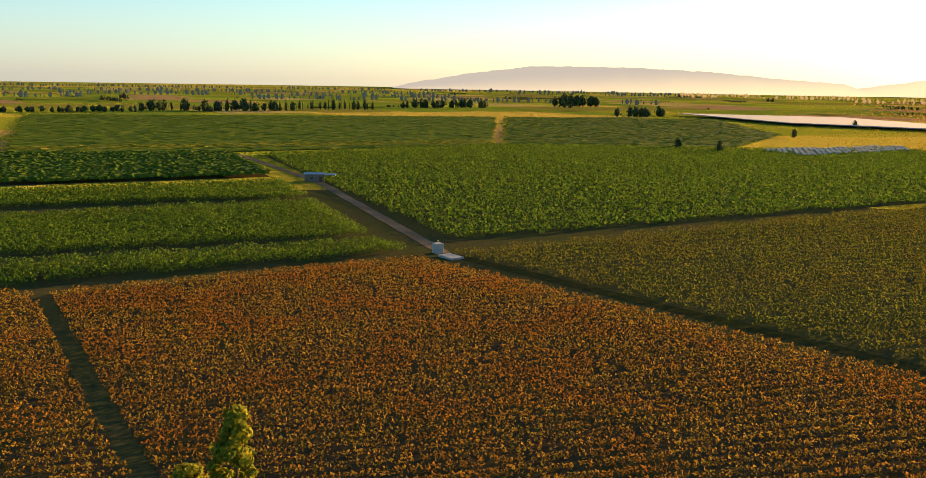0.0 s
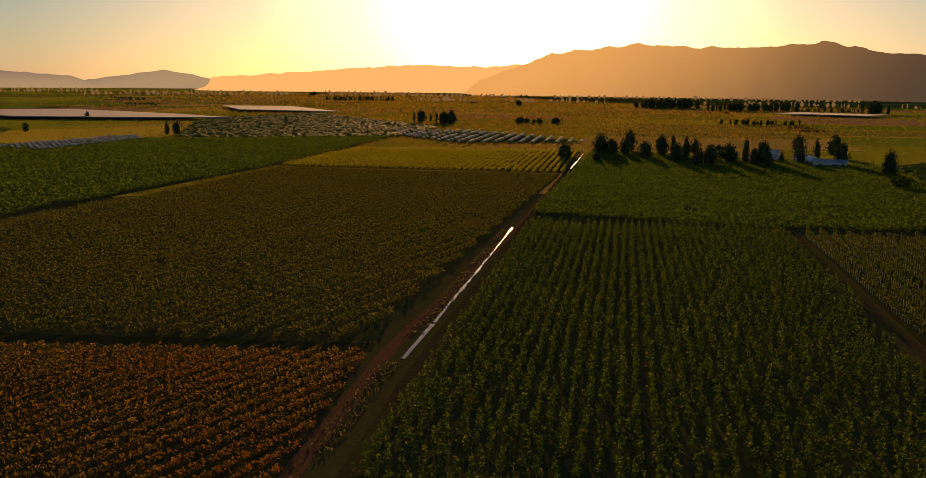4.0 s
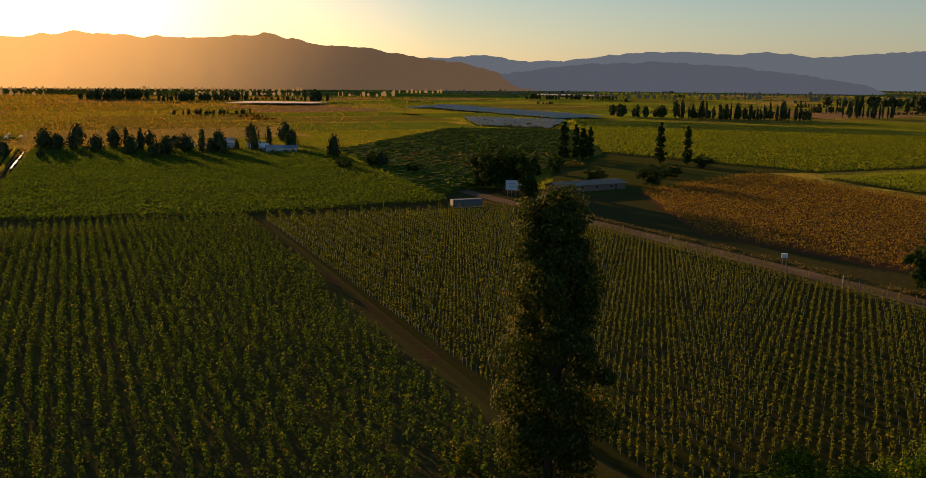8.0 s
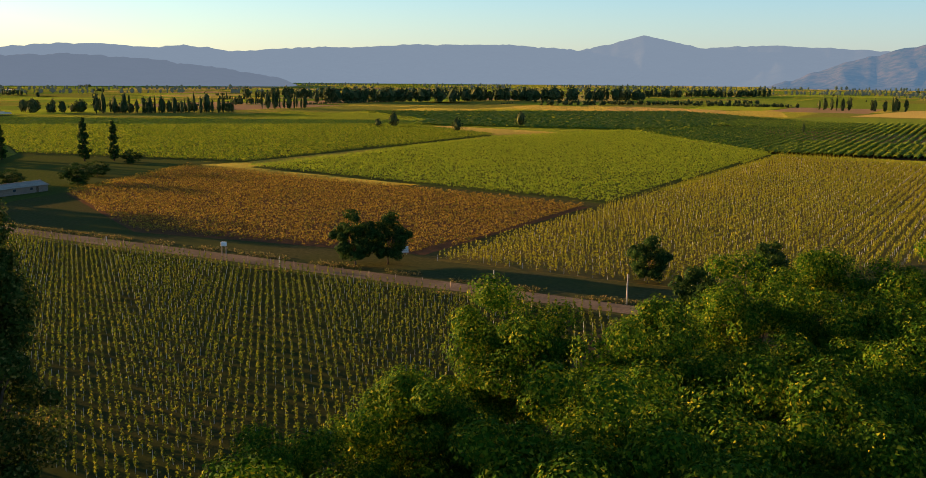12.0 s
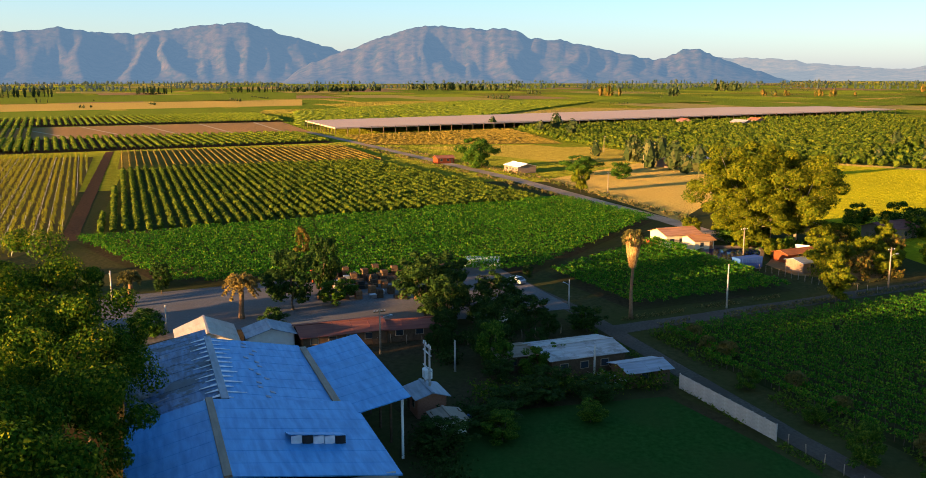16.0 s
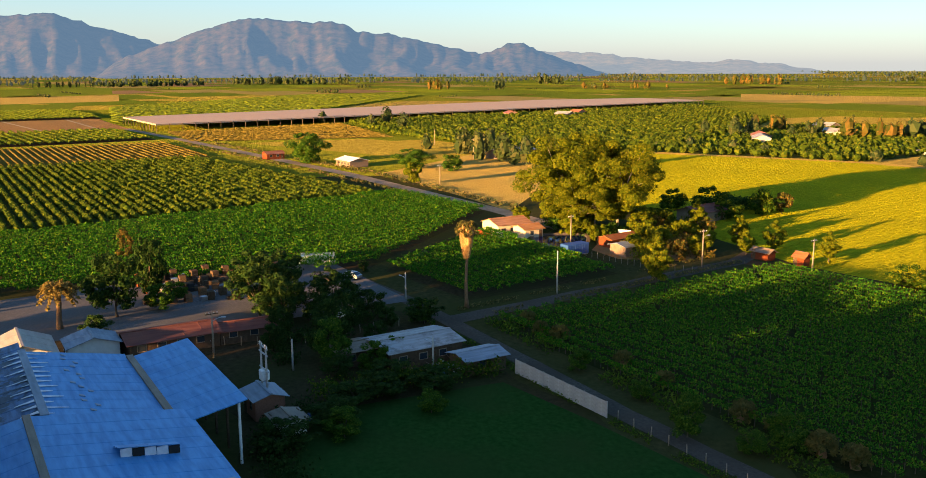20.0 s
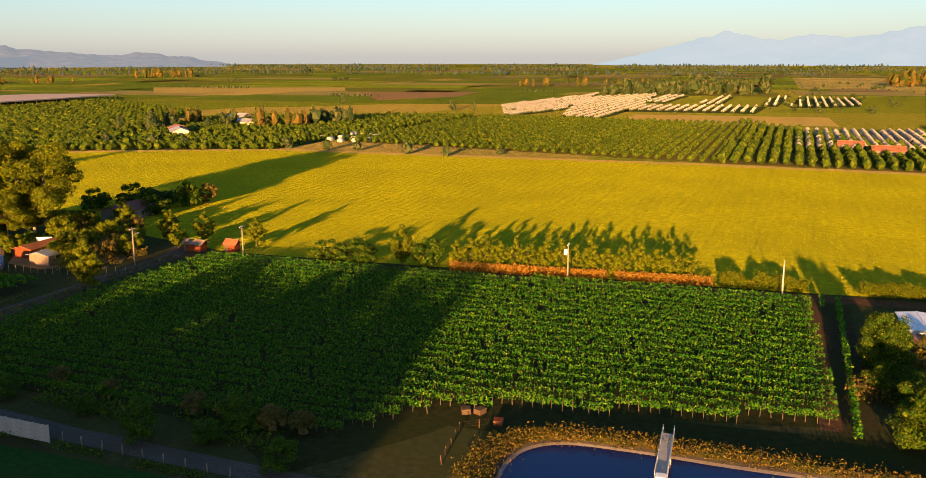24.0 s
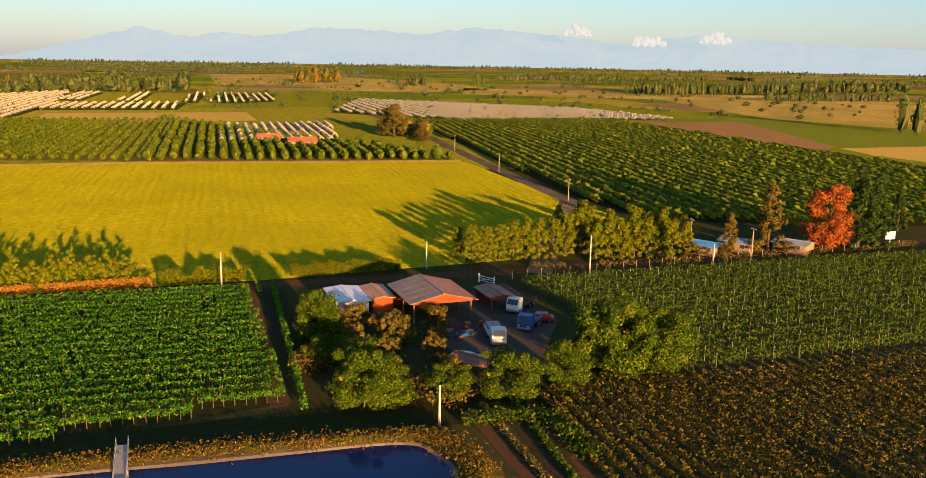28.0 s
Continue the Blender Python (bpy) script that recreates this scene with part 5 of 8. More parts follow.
copies(tree("rust_conifer", "rust-tinted feathery tree by white cottages", 14.6, 3.2, 0.8, "cone", BRUSH, 7000, 0.3, 80), [(-25.7, -201, 1.0, 1.15), (-17, -194, 0.6, 0.7), (129, -441, 1.1, 2.2), (134, -447, 0.95, 2.2), (110, -425, 0.6, 1.5)], "rust-tinted trees")
copies(tree("dark_conifer", "tall dark conifer behind the red tree", 16.8, 3.8, 0.8, "cone", DARK_LEAF, 7000, 0.34, 80), [(-45.5, -208.5, 1.05, 1.2), (-49, -211, 0.95, 1.2), (-60, -235, 0.6)], "dark conifers")


# ---- palms ----
PALM_BARK = surface("palm_bark", (0.13, 0.075, 0.04), (0.26, 0.16, 0.09), 4.0, 0.6)
def palm(name, label, height, crown, skirt, fronds, leaf, dead):
    root = thing(name, label, "palm tree")
    axis = [(0.12 * math.sin(i * 0.8), 0.1 * math.cos(i), height * i / 8 - 0.1 * (i == 0)) for i in range(9)]
    part("trunk", tube_mesh("trunk", axis, [0.42, 0.32, 0.28, 0.26, 0.24, 0.24, 0.24, 0.24, 0.24] if skirt else [0.55, 0.45, 0.4, 0.38, 0.38, 0.38, 0.4, 0.42, 0.34], PALM_BARK, 10, 0.25), root)
    top = Vector(axis[-1])
    made = []
    for i in range(fronds):
        a = 2.399 * i
        up = 1.15 - 1.6 * (i / fronds)
        pts = []
        for s in np.linspace(0.08, 1, 16):
            d = crown * s
            c = top + Vector((math.cos(a) * d * math.cos(up * 0.8), math.sin(a) * d * math.cos(up * 0.8), d * math.sin(up) * 0.9 - 0.55 * crown * s * s))
            for k in range(4):
                pts.append(c + Vector((-math.sin(a), math.cos(a), -0.35)) * rng.uniform(-0.32, 0.32) * (1.1 - 0.6 * s))
        part("frond", quad_mesh("frond", leaf_quads(np.array(pts), 0.28, 0, 2.6), leaf), root)
    if skirt:
        n = 1500
        s = rng.uniform(0, 1, n)
        w = (0.35 + 0.9 * (1 - s)) * rng.uniform(0.75, 1.2, n)
        a = rng.uniform(0, 2 * np.pi, n)
        pts = np.c_[top.x + np.cos(a) * w * 0.95, top.y + np.sin(a) * w * 0.95, top.z - skirt * s]
        v = np.stack([pts + [0, 0, 0.5], pts + np.c_[np.cos(a + 1.3), np.sin(a + 1.3), np.zeros(n)] * 0.12, pts - np.c_[-np.cos(a) * 0.2, -np.sin(a) * 0.2, np.full(n, 0.6)], pts - np.c_[np.cos(a + 1.3), np.sin(a + 1.3), np.zeros(n)] * 0.12], 1)
        part("skirt", quad_mesh("skirt", v, dead), root, "shaggy skirt of dead straw-coloured fronds")
    return root


PALM_GREEN = leafy("palm_fronds", [(0.0, (0.06, 0.07, 0.02)), (1.0, (0.17, 0.14, 0.04))], 0.2)
DEAD = leafy("dead_fronds", [(0.0, (0.2, 0.10, 0.035)), (0.5, (0.4, 0.24, 0.09)), (1.0, (0.6, 0.4, 0.17))], 0.2)
copies(palm("fan_palm", "tall fan palm with a shaggy dead skirt", 14.0, 1.8, 5.0, 26, PALM_GREEN, DEAD), [(144.2, -17.8, 1.0)])
copies(palm("date_palm", "stout date palm with golden arching fronds", 6.4, 3.0, 0, 34, leafy("golden_fronds", [(0.0, (0.16, 0.12, 0.03)), (1.0, (0.34, 0.24, 0.07))], 0.25), DEAD), [(140.3, 46, 1.0)])
small_palm = palm("young_palm", "young fan palm at the head of the vines", 1.6, 1.3, 0, 18, PALM_GREEN, DEAD)
copies(palm("dark_palm", "dark palm on a tall trunk by the yard", 5.6, 1.9, 0, 26, PALM_GREEN, DEAD), [(146.4, 67.5, 1.0)])
copies(small_palm, [(133, -26, 1.0), (124, -29, 1.1), (112, -35, 1.0), (104, -38, 0.9), (92, -43, 1.1), (88, -45, 1.0), (82, -47, 1.2), (128, -27, 0.9), (79, -49, 1.1)], "young palms along the lane")

# ---- the far plain ----
DARK_WOOD = leafy("far_wood_leaves", [(0.0, (0.02, 0.036, 0.012)), (0.6, (0.045, 0.065, 0.02)), (1.0, (0.10, 0.10, 0.035))], 0.15)


def tents(name, poly, angle, row, step, length, wide, high, material, label, gaps=0.12, bulge=0.0):
    """Rows of white net roofs over fruit trees: each a small gable on the row."""
    poly = [tuple(map(float, p)) for p in poly]
    FIELDS.append(poly)
    patch(name + "_ground", poly, GRASS, 0.03, "grass under netted orchard rows")
    q = grid_points(poly, angle, row, step, 0.1)
    q = q[rng.uniform(size=len(q)) > gaps]
    c, s = math.cos(radians(angle)), math.sin(radians(angle))
    d, w = np.array([c, s, 0]) * length / 2, np.array([-s, c, 0]) * wide / 2
    o = np.c_[q, np.full(len(q), high)] + np.c_[np.zeros((len(q), 2)), rng.uniform(-0.2, 0.2, len(q))]
    bow = [(-1.0, -0.5), (-0.62, -0.16), (0.0, 0.0), (0.62, -0.16), (1.0, -0.5)]
    e = [w * k + np.array([0, 0, high * h]) for k, h in bow]
    v = [np.stack([o - d + e[k], o + d + e[k], o + d + e[k + 1], o - d + e[k + 1]], 1) for k in range(4)]
    hem = np.array([0, 0, -0.16 * high])
    v += [np.stack([o + g + e[k], o + g + e[k + 1], o + g + e[k + 1] + hem, o + g + e[k] + hem], 1) for g in (-d, d) for k in range(4)]
    v = np.concatenate(v)
    tagged(new(name, quad_mesh(name, v, material)), label, "netting", kind="stuff")
    t = leaf_quads(np.repeat(np.c_[q, np.full(len(q), high * 0.35)], 2, 0) + rng.normal(size=(2 * len(q), 3)) * 0.5, 1.4)
    tagged(new(name + "_trees", quad_mesh(name + "_trees", t, ORCHARD)), "fruit trees under white netting", "fruit trees", kind="stuff")


def net_roof(name, poly, z, material, label, posts=8.0):
    """A flat net roof on a grid of posts, with a hanging edge."""
    root = thing(name, label, "net roof")
    FIELDS.append([tuple(map(float, p)) for p in poly])
    n = len(poly)
    v = [(x, y, z) for x, y in poly] + [(x, y, z - 0.9) for x, y in poly]
    part("roof_net", mesh_of("roof_net", v, [tuple(range(n))] + [(i, i + n, (i + 1) % n + n, (i + 1) % n) for i in range(n)], material), root)
    b = []
    for (x0, y0), (x1, y1) in zip(poly, poly[1:] + poly[:1]):
        k = max(2, int(math.hypot(x1 - x0, y1 - y0) / posts))
        b += [(x0 + (x1 - x0) * i / k, y0 + (y1 - y0) * i / k, 0) for i in range(k)]
    b = np.array(b, float)
    part("edge_posts", quad_mesh("edge_posts", prisms(b, b + [0, 0, z], 0.22, 4, 1.0), BARK), root, "row of brown wooden posts")
    return root


TAN_NET = plain("tan_net", (0.55, 0.36, 0.24), 0.9)
GREY_NET = plain("grey_netting", (0.3, 0.26, 0.2), 0.9)
DRY_PATH = surface("dry_path", (0.3, 0.22, 0.12), (0.42, 0.33, 0.2), 0.8, 0.05)
SILVER = plain("silver_sheet", (0.32, 0.3, 0.29), 0.85)
net_roof("net_roof", [(657, 161), (573, 121), (640, 14), (864, -343), (930, -300), (905, -192)], 4.6, TAN_NET, "long flat pinkish net roof over orchards")
net_roof("plastic_roof", [(-1130, 412), (-886, 439), (-800, 520), (-744, 584), (-864, 600), (-1058, 592)], 3.0, SILVER, "broad shining plastic roof over crops", 20)
net_roof("plastic_roof", [(-939, 752), (-816, 806), (-1017, 911), (-1100, 850)], 3.0, SILVER, "broad shining plastic roof over crops", 20)
tents("plastic_tunnels", [(-155, 1200), (53, 894), (80, 930), (-20, 1120), (-95, 1290)], B, 15.0, 34.0, 31.0, 5.0, 3.0, WHITE_NET, "long shining plastic tunnels over crops", 0.12)
net_roof("plastic_roof", [(38, 2150), (193, 2052), (140, 1980), (20, 2040)], 4.0, SILVER, "broad shining plastic roof over crops", 20)
net_roof("plastic_roof", [(-420, 1250), (-300, 1250), (-290, 1330), (-410, 1340)], 3.0, SILVER, "broad shining plastic roof over crops", 20)
patch("field_bare", [(860, -470), (930, -640), (975, -640), (910, -450)], HAY, 0.12, "long pale strip of dry field")
for net_poly in ([(525, -525), (626, -775), (454, -521), (428, -432)],
                 [(399, -455), (567, -679), (579, -819), (439, -596), (368, -457)],
                 [(483, -660), (547, -787), (529, -802), (457, -655)],
                 [(454, -607), (372, -675), (333, -589), (417, -541)],
                 [(429, -665), (500, -809), (488, -820), (410, -668)],
                 [(381, -679), (459, -846), (442, -842), (366, -680)],
                 [(354, -678), (429, -835), (404, -857), (329, -698)],
                 [(332, -708), (395, -847), (379, -861), (321, -729)]):
    tents("net_rows_far", net_poly, A, 6.6, 4.4, 2.0, 1.9, 2.5, WHITE_NET, "white-netted orchard rows in the distance", 0.1)
tents("net_rows_round", [(186, -358), (142, -393), (181, -489), (226, -450)], A, 4.4, 5.2, 2.2, 3.0, 4.0, GREY_NET, "grey rounded net covers over orchard rows", 0.05)
tents("net_rows_south", [(226, -612), (121, -566), (-20, -640), (60, -740), (167, -772), (267, -800)], A, 6.8, 4.8, 2.2, 2.0, 2.6, WHITE_NET, "white-netted orchard rows in the distance", 0.1)
tents("net_rows_west", [(-479, 252), (-524, 239), (-565, 356), (-547, 366)], A, 8.0, 5.0, 3.2, 2.4, 2.6, WHITE_NET, "white-netted young orchard rows", 0.1)
tents("net_rows_sunset", [(-495, 552), (-440, 500), (-366, 468), (-300, 538), (-330, 560), (-436, 600)], A, 8.0, 6.0, 4.0, 2.6, 2.6, WHITE_NET, "white-netted rows under the sun", 0.2)
tents("net_rows_north", [(-40, 760), (20, 720), (40, 860), (-60, 900)], B, 6.0, 5.0, 2.6, 2.2, 2.6, WHITE_NET, "white-netted rows by the plastic roofs", 0.25)
# further fields that can be told apart
row_crop("field_strip", [(48, 899), (379, 701), (345, 650), (46, 765)], B, 4.0, BRIGHT, "light green strip of field", 2.4, 1.5, 0.1, 1.1, 0.03, PASTURE, 1, 0.6)
row_crop("vineyard_stripes", [(387, 328), (476, 369), (541, 262), (584, 147), (509, 108)], B, 4.6, VINE_SUN, "green rows striped with bare soil", 1.4, 1.2, 0.3, 2.0, 0.02, SOIL_RED, 2, 0.45)
row_crop("vineyard_stripes", [(565, 532), (656, 584), (862, 259), (723, 192)], B, 5.0, BRIGHT, "green rows striped with bare soil", 1.8, 1.3, 0.3, 2.0, 0.02, SOIL_RED, 1, 0.5)
BROWN_P = [(485, 376), (563, 501), (721, 196), (599, 143)]
FIELDS.append([tuple(map(float, p)) for p in BROWN_P])
patch("field_brown", BROWN_P, PLOUGH, 0.06, "bare red-brown field with pale paths")
for k in range(8):
    f = 0.06 + 0.125 * k
    ribbon("path_field", [tuple(BROWN_P[0][c] + (BROWN_P[3][c] - BROWN_P[0][c]) * f for c in (0, 1)), tuple(BROWN_P[1][c] + (BROWN_P[2][c] - BROWN_P[1][c]) * f for c in (0, 1))], 2.2, DRY_PATH, 0.09, "pale path across the bare field", "path")
patch("field_tan", [(849, 606), (1081, 680), (1292, 320), (1070, 265)], HAY, 0.07, "tan stubble field beyond the vines")
patch("field_lime", [(962, 1001), (1230, 1107), (1711, 435), (1343, 341), (1103, 694)], PASTURE, 0.075, "bright green field before the far hedges")
patch("field_lime", [(665, 593), (807, 608), (1013, 290), (876, 261)], PASTURE, 0.07, "bright green field behind the rows")
row_crop("field_green_far", [(905, 232), (660, 168), (735, 60), (1190, -90), (1250, 60)], B, 6.0, BRIGHT, "bright green field beyond the net roof", 3.5, 2.3, 0.2, 1.4, 0.03, PASTURE, 0, 0.6)
row_crop("field_dry", [(493, 86), (507, -22), (640, 10), (570, 115)], B, 3.0, OCHRE_LEAF, "dry yellow field beside the street", 2.2, 0.5, 0.05, 0.5, 0.15, OCHRE_SOIL, 1, 0.4)
tree_crop("orchard_east", [(432, -70), (510, -25), (640, 5), (830, -320), (620, -300), (450, -180), (400, -130)], B, 5.4, 4.2, ORCHARD, "wide green orchard behind the meadow", 2.0, 0.3, 3.3, 0.06, PASTURE, 7, 0.55)
tree_crop("orchard_middle", [(405, -133), (448, -182), (560, -290), (445, -425), (365, -245), (345, -203)], A, 5.2, 4.2, ORCHARD, "green orchard with scattered gaps", 1.8, 0.3, 3.2, 0.12, GRASSY, 10, 0.45)
row_crop("field_west_far", [(-500, -60), (-560, 82), (-1000, 150), (-930, -320), (-560, -205), (-470, -175)], A, 5.0, BRIGHT, "wide green fields towards the west", 5.5, 2.0, 0.1, 1.1, 0.03, GRASS, 0, 0.8)
row_crop("field_west_yellow", [(-570, 92), (-540, 230), (-700, 340), (-990, 400), (-1000, 165)], A, 6.0, VINE_SUN, "yellow-green fields towards the west", 5.0, 2.0, 0.2, 1.3, 0.03, PASTURE, 0, 0.8)
row_crop("field_west_strip", [(-484, -178), (-566, 84), (-604, 92), (-508, -187)], A, 4.0, YELLOWING, "thin bright yellow field strip", 3.0, 1.4, 0.2, 1.3, 0.03, GRASS, 0, 0.8, 0.04)
row_crop("field_west_mid", [(-440, 490), (-530, 370), (-760, 560), (-840, 790), (-500, 620)], A, 6.0, VINE_DARK, "dark green fields near the sunset", 4.5, 2.2, 0.2, 1.8, 0.03, GRASS, 0, 0.8)
row_crop("field_northwest", [(-100, 482), (-30, 300), (12, 395), (38, 490), (40, 700), (-60, 700)], B, 4.0, VINE_DARK, "dark green field behind the farm", 2.4, 1.4, 0.3, 1.7, 0.04, PASTURE, 1, 0.6)
row_crop("field_north_far", [(348, 650), (460, 520), (700, 520), (760, 760), (420, 900), (390, 705)], B, 6.0, VINE_SUN, "broad green fields towards the mountains", 4.0, 2.0, 0.2, 1.6, 0.04, PASTURE, 0, 0.8)
row_crop("field_north_mid", [(458, 508), (385, 318), (450, 255), (650, 362), (700, 510)], B, 5.0, VINE_SUN, "mixed green and brown vineyard rows", 2.6, 1.2, 0.3, 1.7, 0.06, PASTURE, 1, 0.6)
row_crop("field_rust_far", [(-35, 400), (-66, 402), (-60, 470), (14, 490), (30, 410)], B, 3.6, VINE_AUTUMN, "small rust-coloured field by the farm", 1.8, 0.9, 0.2, 1.4, 0.06, SOIL_RED, 2, 0.5)
patch("field_southeast", [(-110, -374), (28, -618), (-60, -700), (-260, -560), (-220, -380)], PASTURE, 0.06, "green pasture strips beyond the orchard")
FIELDS.append([(-110, -374), (28, -618), (-60, -700), (-260, -560), (-220, -380)])

patch("scrubland", [(253, -1193), (68, -1192), (-149, -1198), (-293, -1091), (-182, -672), (-86, -681), (-3, -994), (212, -997)], SCRUB, 0.1, "tan scrubland with scattered bushes")
patch("scrubland", [(858, -1643), (732, -1792), (536, -1623), (298, -1367), (210, -1200), (260, -1010), (345, -1002), (470, -1130), (559, -1092)], SCRUB, 0.1, "tan scrubland with scattered bushes")
patch("field_tan", [(854, -621), (756, -721), (685, -624), (674, -512)], PLOUGH, 0.1, "bare orange-brown field")
patch("field_pale", [(1162, -513), (988, -697), (890, -628), (974, -430)], HAY, 0.1, "pale dry field")
patch("field_sand", [(350, -450), (387, -520), (279, -587), (238, -516), (282, -482)], HAY, 0.09, "sandy field before the netted rows")
patch("field_ploughed", [(34, -613), (-59, -644), (-88, -475), (-80, -450), (-43, -497), (-11, -568)], PLOUGH, 0.1, "red-brown ploughed strip")
patch("field_pasture", [(-59, -644), (-80, -633), (-148, -543), (-137, -502), (-88, -475)], PASTURE, 0.1, "light green pasture strip")
patch("field_stubble", [(-89, -466), (-136, -495), (-114, -413), (-98, -433)], HAY, 0.1, "yellow stubble strip")


# the patchwork beyond the near farms: oblong fields set square to the ditch
FAR_GREEN = turf("far_green_crop", (0.09, 0.13, 0.014), (0.15, 0.19, 0.022), 0.35, 0.01, deep=1.2)
FAR_LIME = turf("far_lime_crop", (0.16, 0.2, 0.016), (0.24, 0.27, 0.024), 0.35, 0.01, deep=1.2)
FAR_OLIVE = turf("far_olive_crop", (0.10, 0.11, 0.018), (0.19, 0.17, 0.03), 0.35, 0.01, deep=1.2)
FAR_STRAW = turf("far_straw_field", (0.24, 0.19, 0.05), (0.34, 0.26, 0.08), 0.35, 0.01, deep=0.8)
FAR_EARTH = turf("far_bare_earth", (0.2, 0.12, 0.06), (0.29, 0.18, 0.09), 0.35, 0.01, deep=0.8)
ca, sa = math.cos(radians(B)), math.sin(radians(B))
cells, hedge_lines = {k: [] for k in range(5)}, []
pick_ = np.random.default_rng(19)
for i in range(-16, 17):
    for j in range(-24, 25):
        u0, v0 = i * 190 + pick_.uniform(-30, 30), j * 120 + 60 * (i % 2)
        u1, v1 = u0 + 170 + pick_.uniform(-20, 30), v0 + 108 + pick_.uniform(-14, 8)
        kind_, side = int(pick_.choice(5, p=[0.36, 0.16, 0.24, 0.14, 0.10])), pick_.uniform()
        box = [(u * ca - v * sa, u * sa + v * ca) for u, v in ((u0, v0), (u1, v0), (u1, v1), (u0, v1))]
        mid_p = ((box[0][0] + box[2][0]) / 2, (box[0][1] + box[2][1]) / 2)
        dist = math.hypot(*mid_p)
        if not 640 < dist < 2900:
            continue
        probe = np.array(box + [mid_p] + [((p[0] + q[0]) / 2, (p[1] + q[1]) / 2) for p, q in zip(box, box[1:] + box[:1])])
        if any(inside(poly, probe).any() for poly in FIELDS):
            continue
        cells[kind_].append(box)
        if side < 0.22:
            hedge_lines.append((box[0], box[1]))
        elif side < 0.34:
            hedge_lines.append((box[1], box[2]))
for kind_, (m, word) in enumerate(((FAR_GREEN, "green"), (FAR_LIME, "bright green"), (FAR_OLIVE, "olive"), (FAR_STRAW, "straw-coloured"), (FAR_EARTH, "bare brown"))):
    v = [(x, y, 0.05) for box in cells[kind_] for x, y in box]
    tagged(new("ground_fields", mesh_of("ground_fields", v, [tuple(range(4 * k, 4 * k + 4)) for k in range(len(cells[kind_]))], m)), "far %s fields of the valley patchwork" % word, "fields", kind="structure")


def woodland(name, label, spots, leaf=DARK_WOOD, per=26, tall=(8, 16), slim=0.32, column=0.25):
    """Far trees in one mesh: a lumpy crown reaching low, wrapped in loose leaves, on a stem. A spot may carry its own height."""
    p = np.array([q[:2] for q in spots], float)
    n = len(p)
    h = np.array([q[2] * rng.uniform(0.65, 1.1) if len(q) > 2 else rng.uniform(*tall) for q in spots])
    thin = np.where(rng.uniform(size=n) < column, 0.42, 1.0) * rng.uniform(0.8, 1.2, n)
    w = h * slim * thin
    low = h * rng.uniform(0.02, 0.14, n)
    u = rng.normal(size=(n, per, 3))
    u /= np.linalg.norm(u, axis=2)[..., None]
    c = np.empty((n, per, 3))
    c[..., 0] = p[:, None, 0] + u[..., 0] * w[:, None] * (1.05 - 0.35 * u[..., 2])
    c[..., 1] = p[:, None, 1] + u[..., 1] * w[:, None] * (1.05 - 0.35 * u[..., 2])
    c[..., 2] = low[:, None] + (h - low)[:, None] * (0.5 + 0.5 * u[..., 2])
    v = leaf_quads(c.reshape(-1, 3), np.repeat(np.sqrt(w * h) * (0.16 if per > 30 else 0.3), per), 0, 1.3)
    b = np.c_[p, np.zeros(n)]
    st = prisms(b, b + np.c_[np.zeros((n, 2)), h * 0.6], h * 0.02, 3)
    tri = np.concatenate([v, st[:, [0, 1, 2]], st[:, [0, 2, 3]], dome_tris(p, w * 0.85, h * 0.93, low, 6 if per > 6 else 5, 0.22)])
    return tagged(new(name, quad_mesh(name, tri, leaf)), label, "trees", kind="stuff")


def tree_line(x0, y0, x1, y1, gap, wander=3.0):
    n = max(2, int(math.hypot(x1 - x0, y1 - y0) / gap))
    return [(x0 + (x1 - x0) * (i + rng.uniform(-0.4, 0.4)) / n + rng.normal() * wander, y0 + (y1 - y0) * (i + rng.uniform(-0.4, 0.4)) / n + rng.normal() * wander) for i in range(n)]


def polar(az, d):
    return (-math.sin(radians(az)) * d, math.cos(radians(az)) * d)


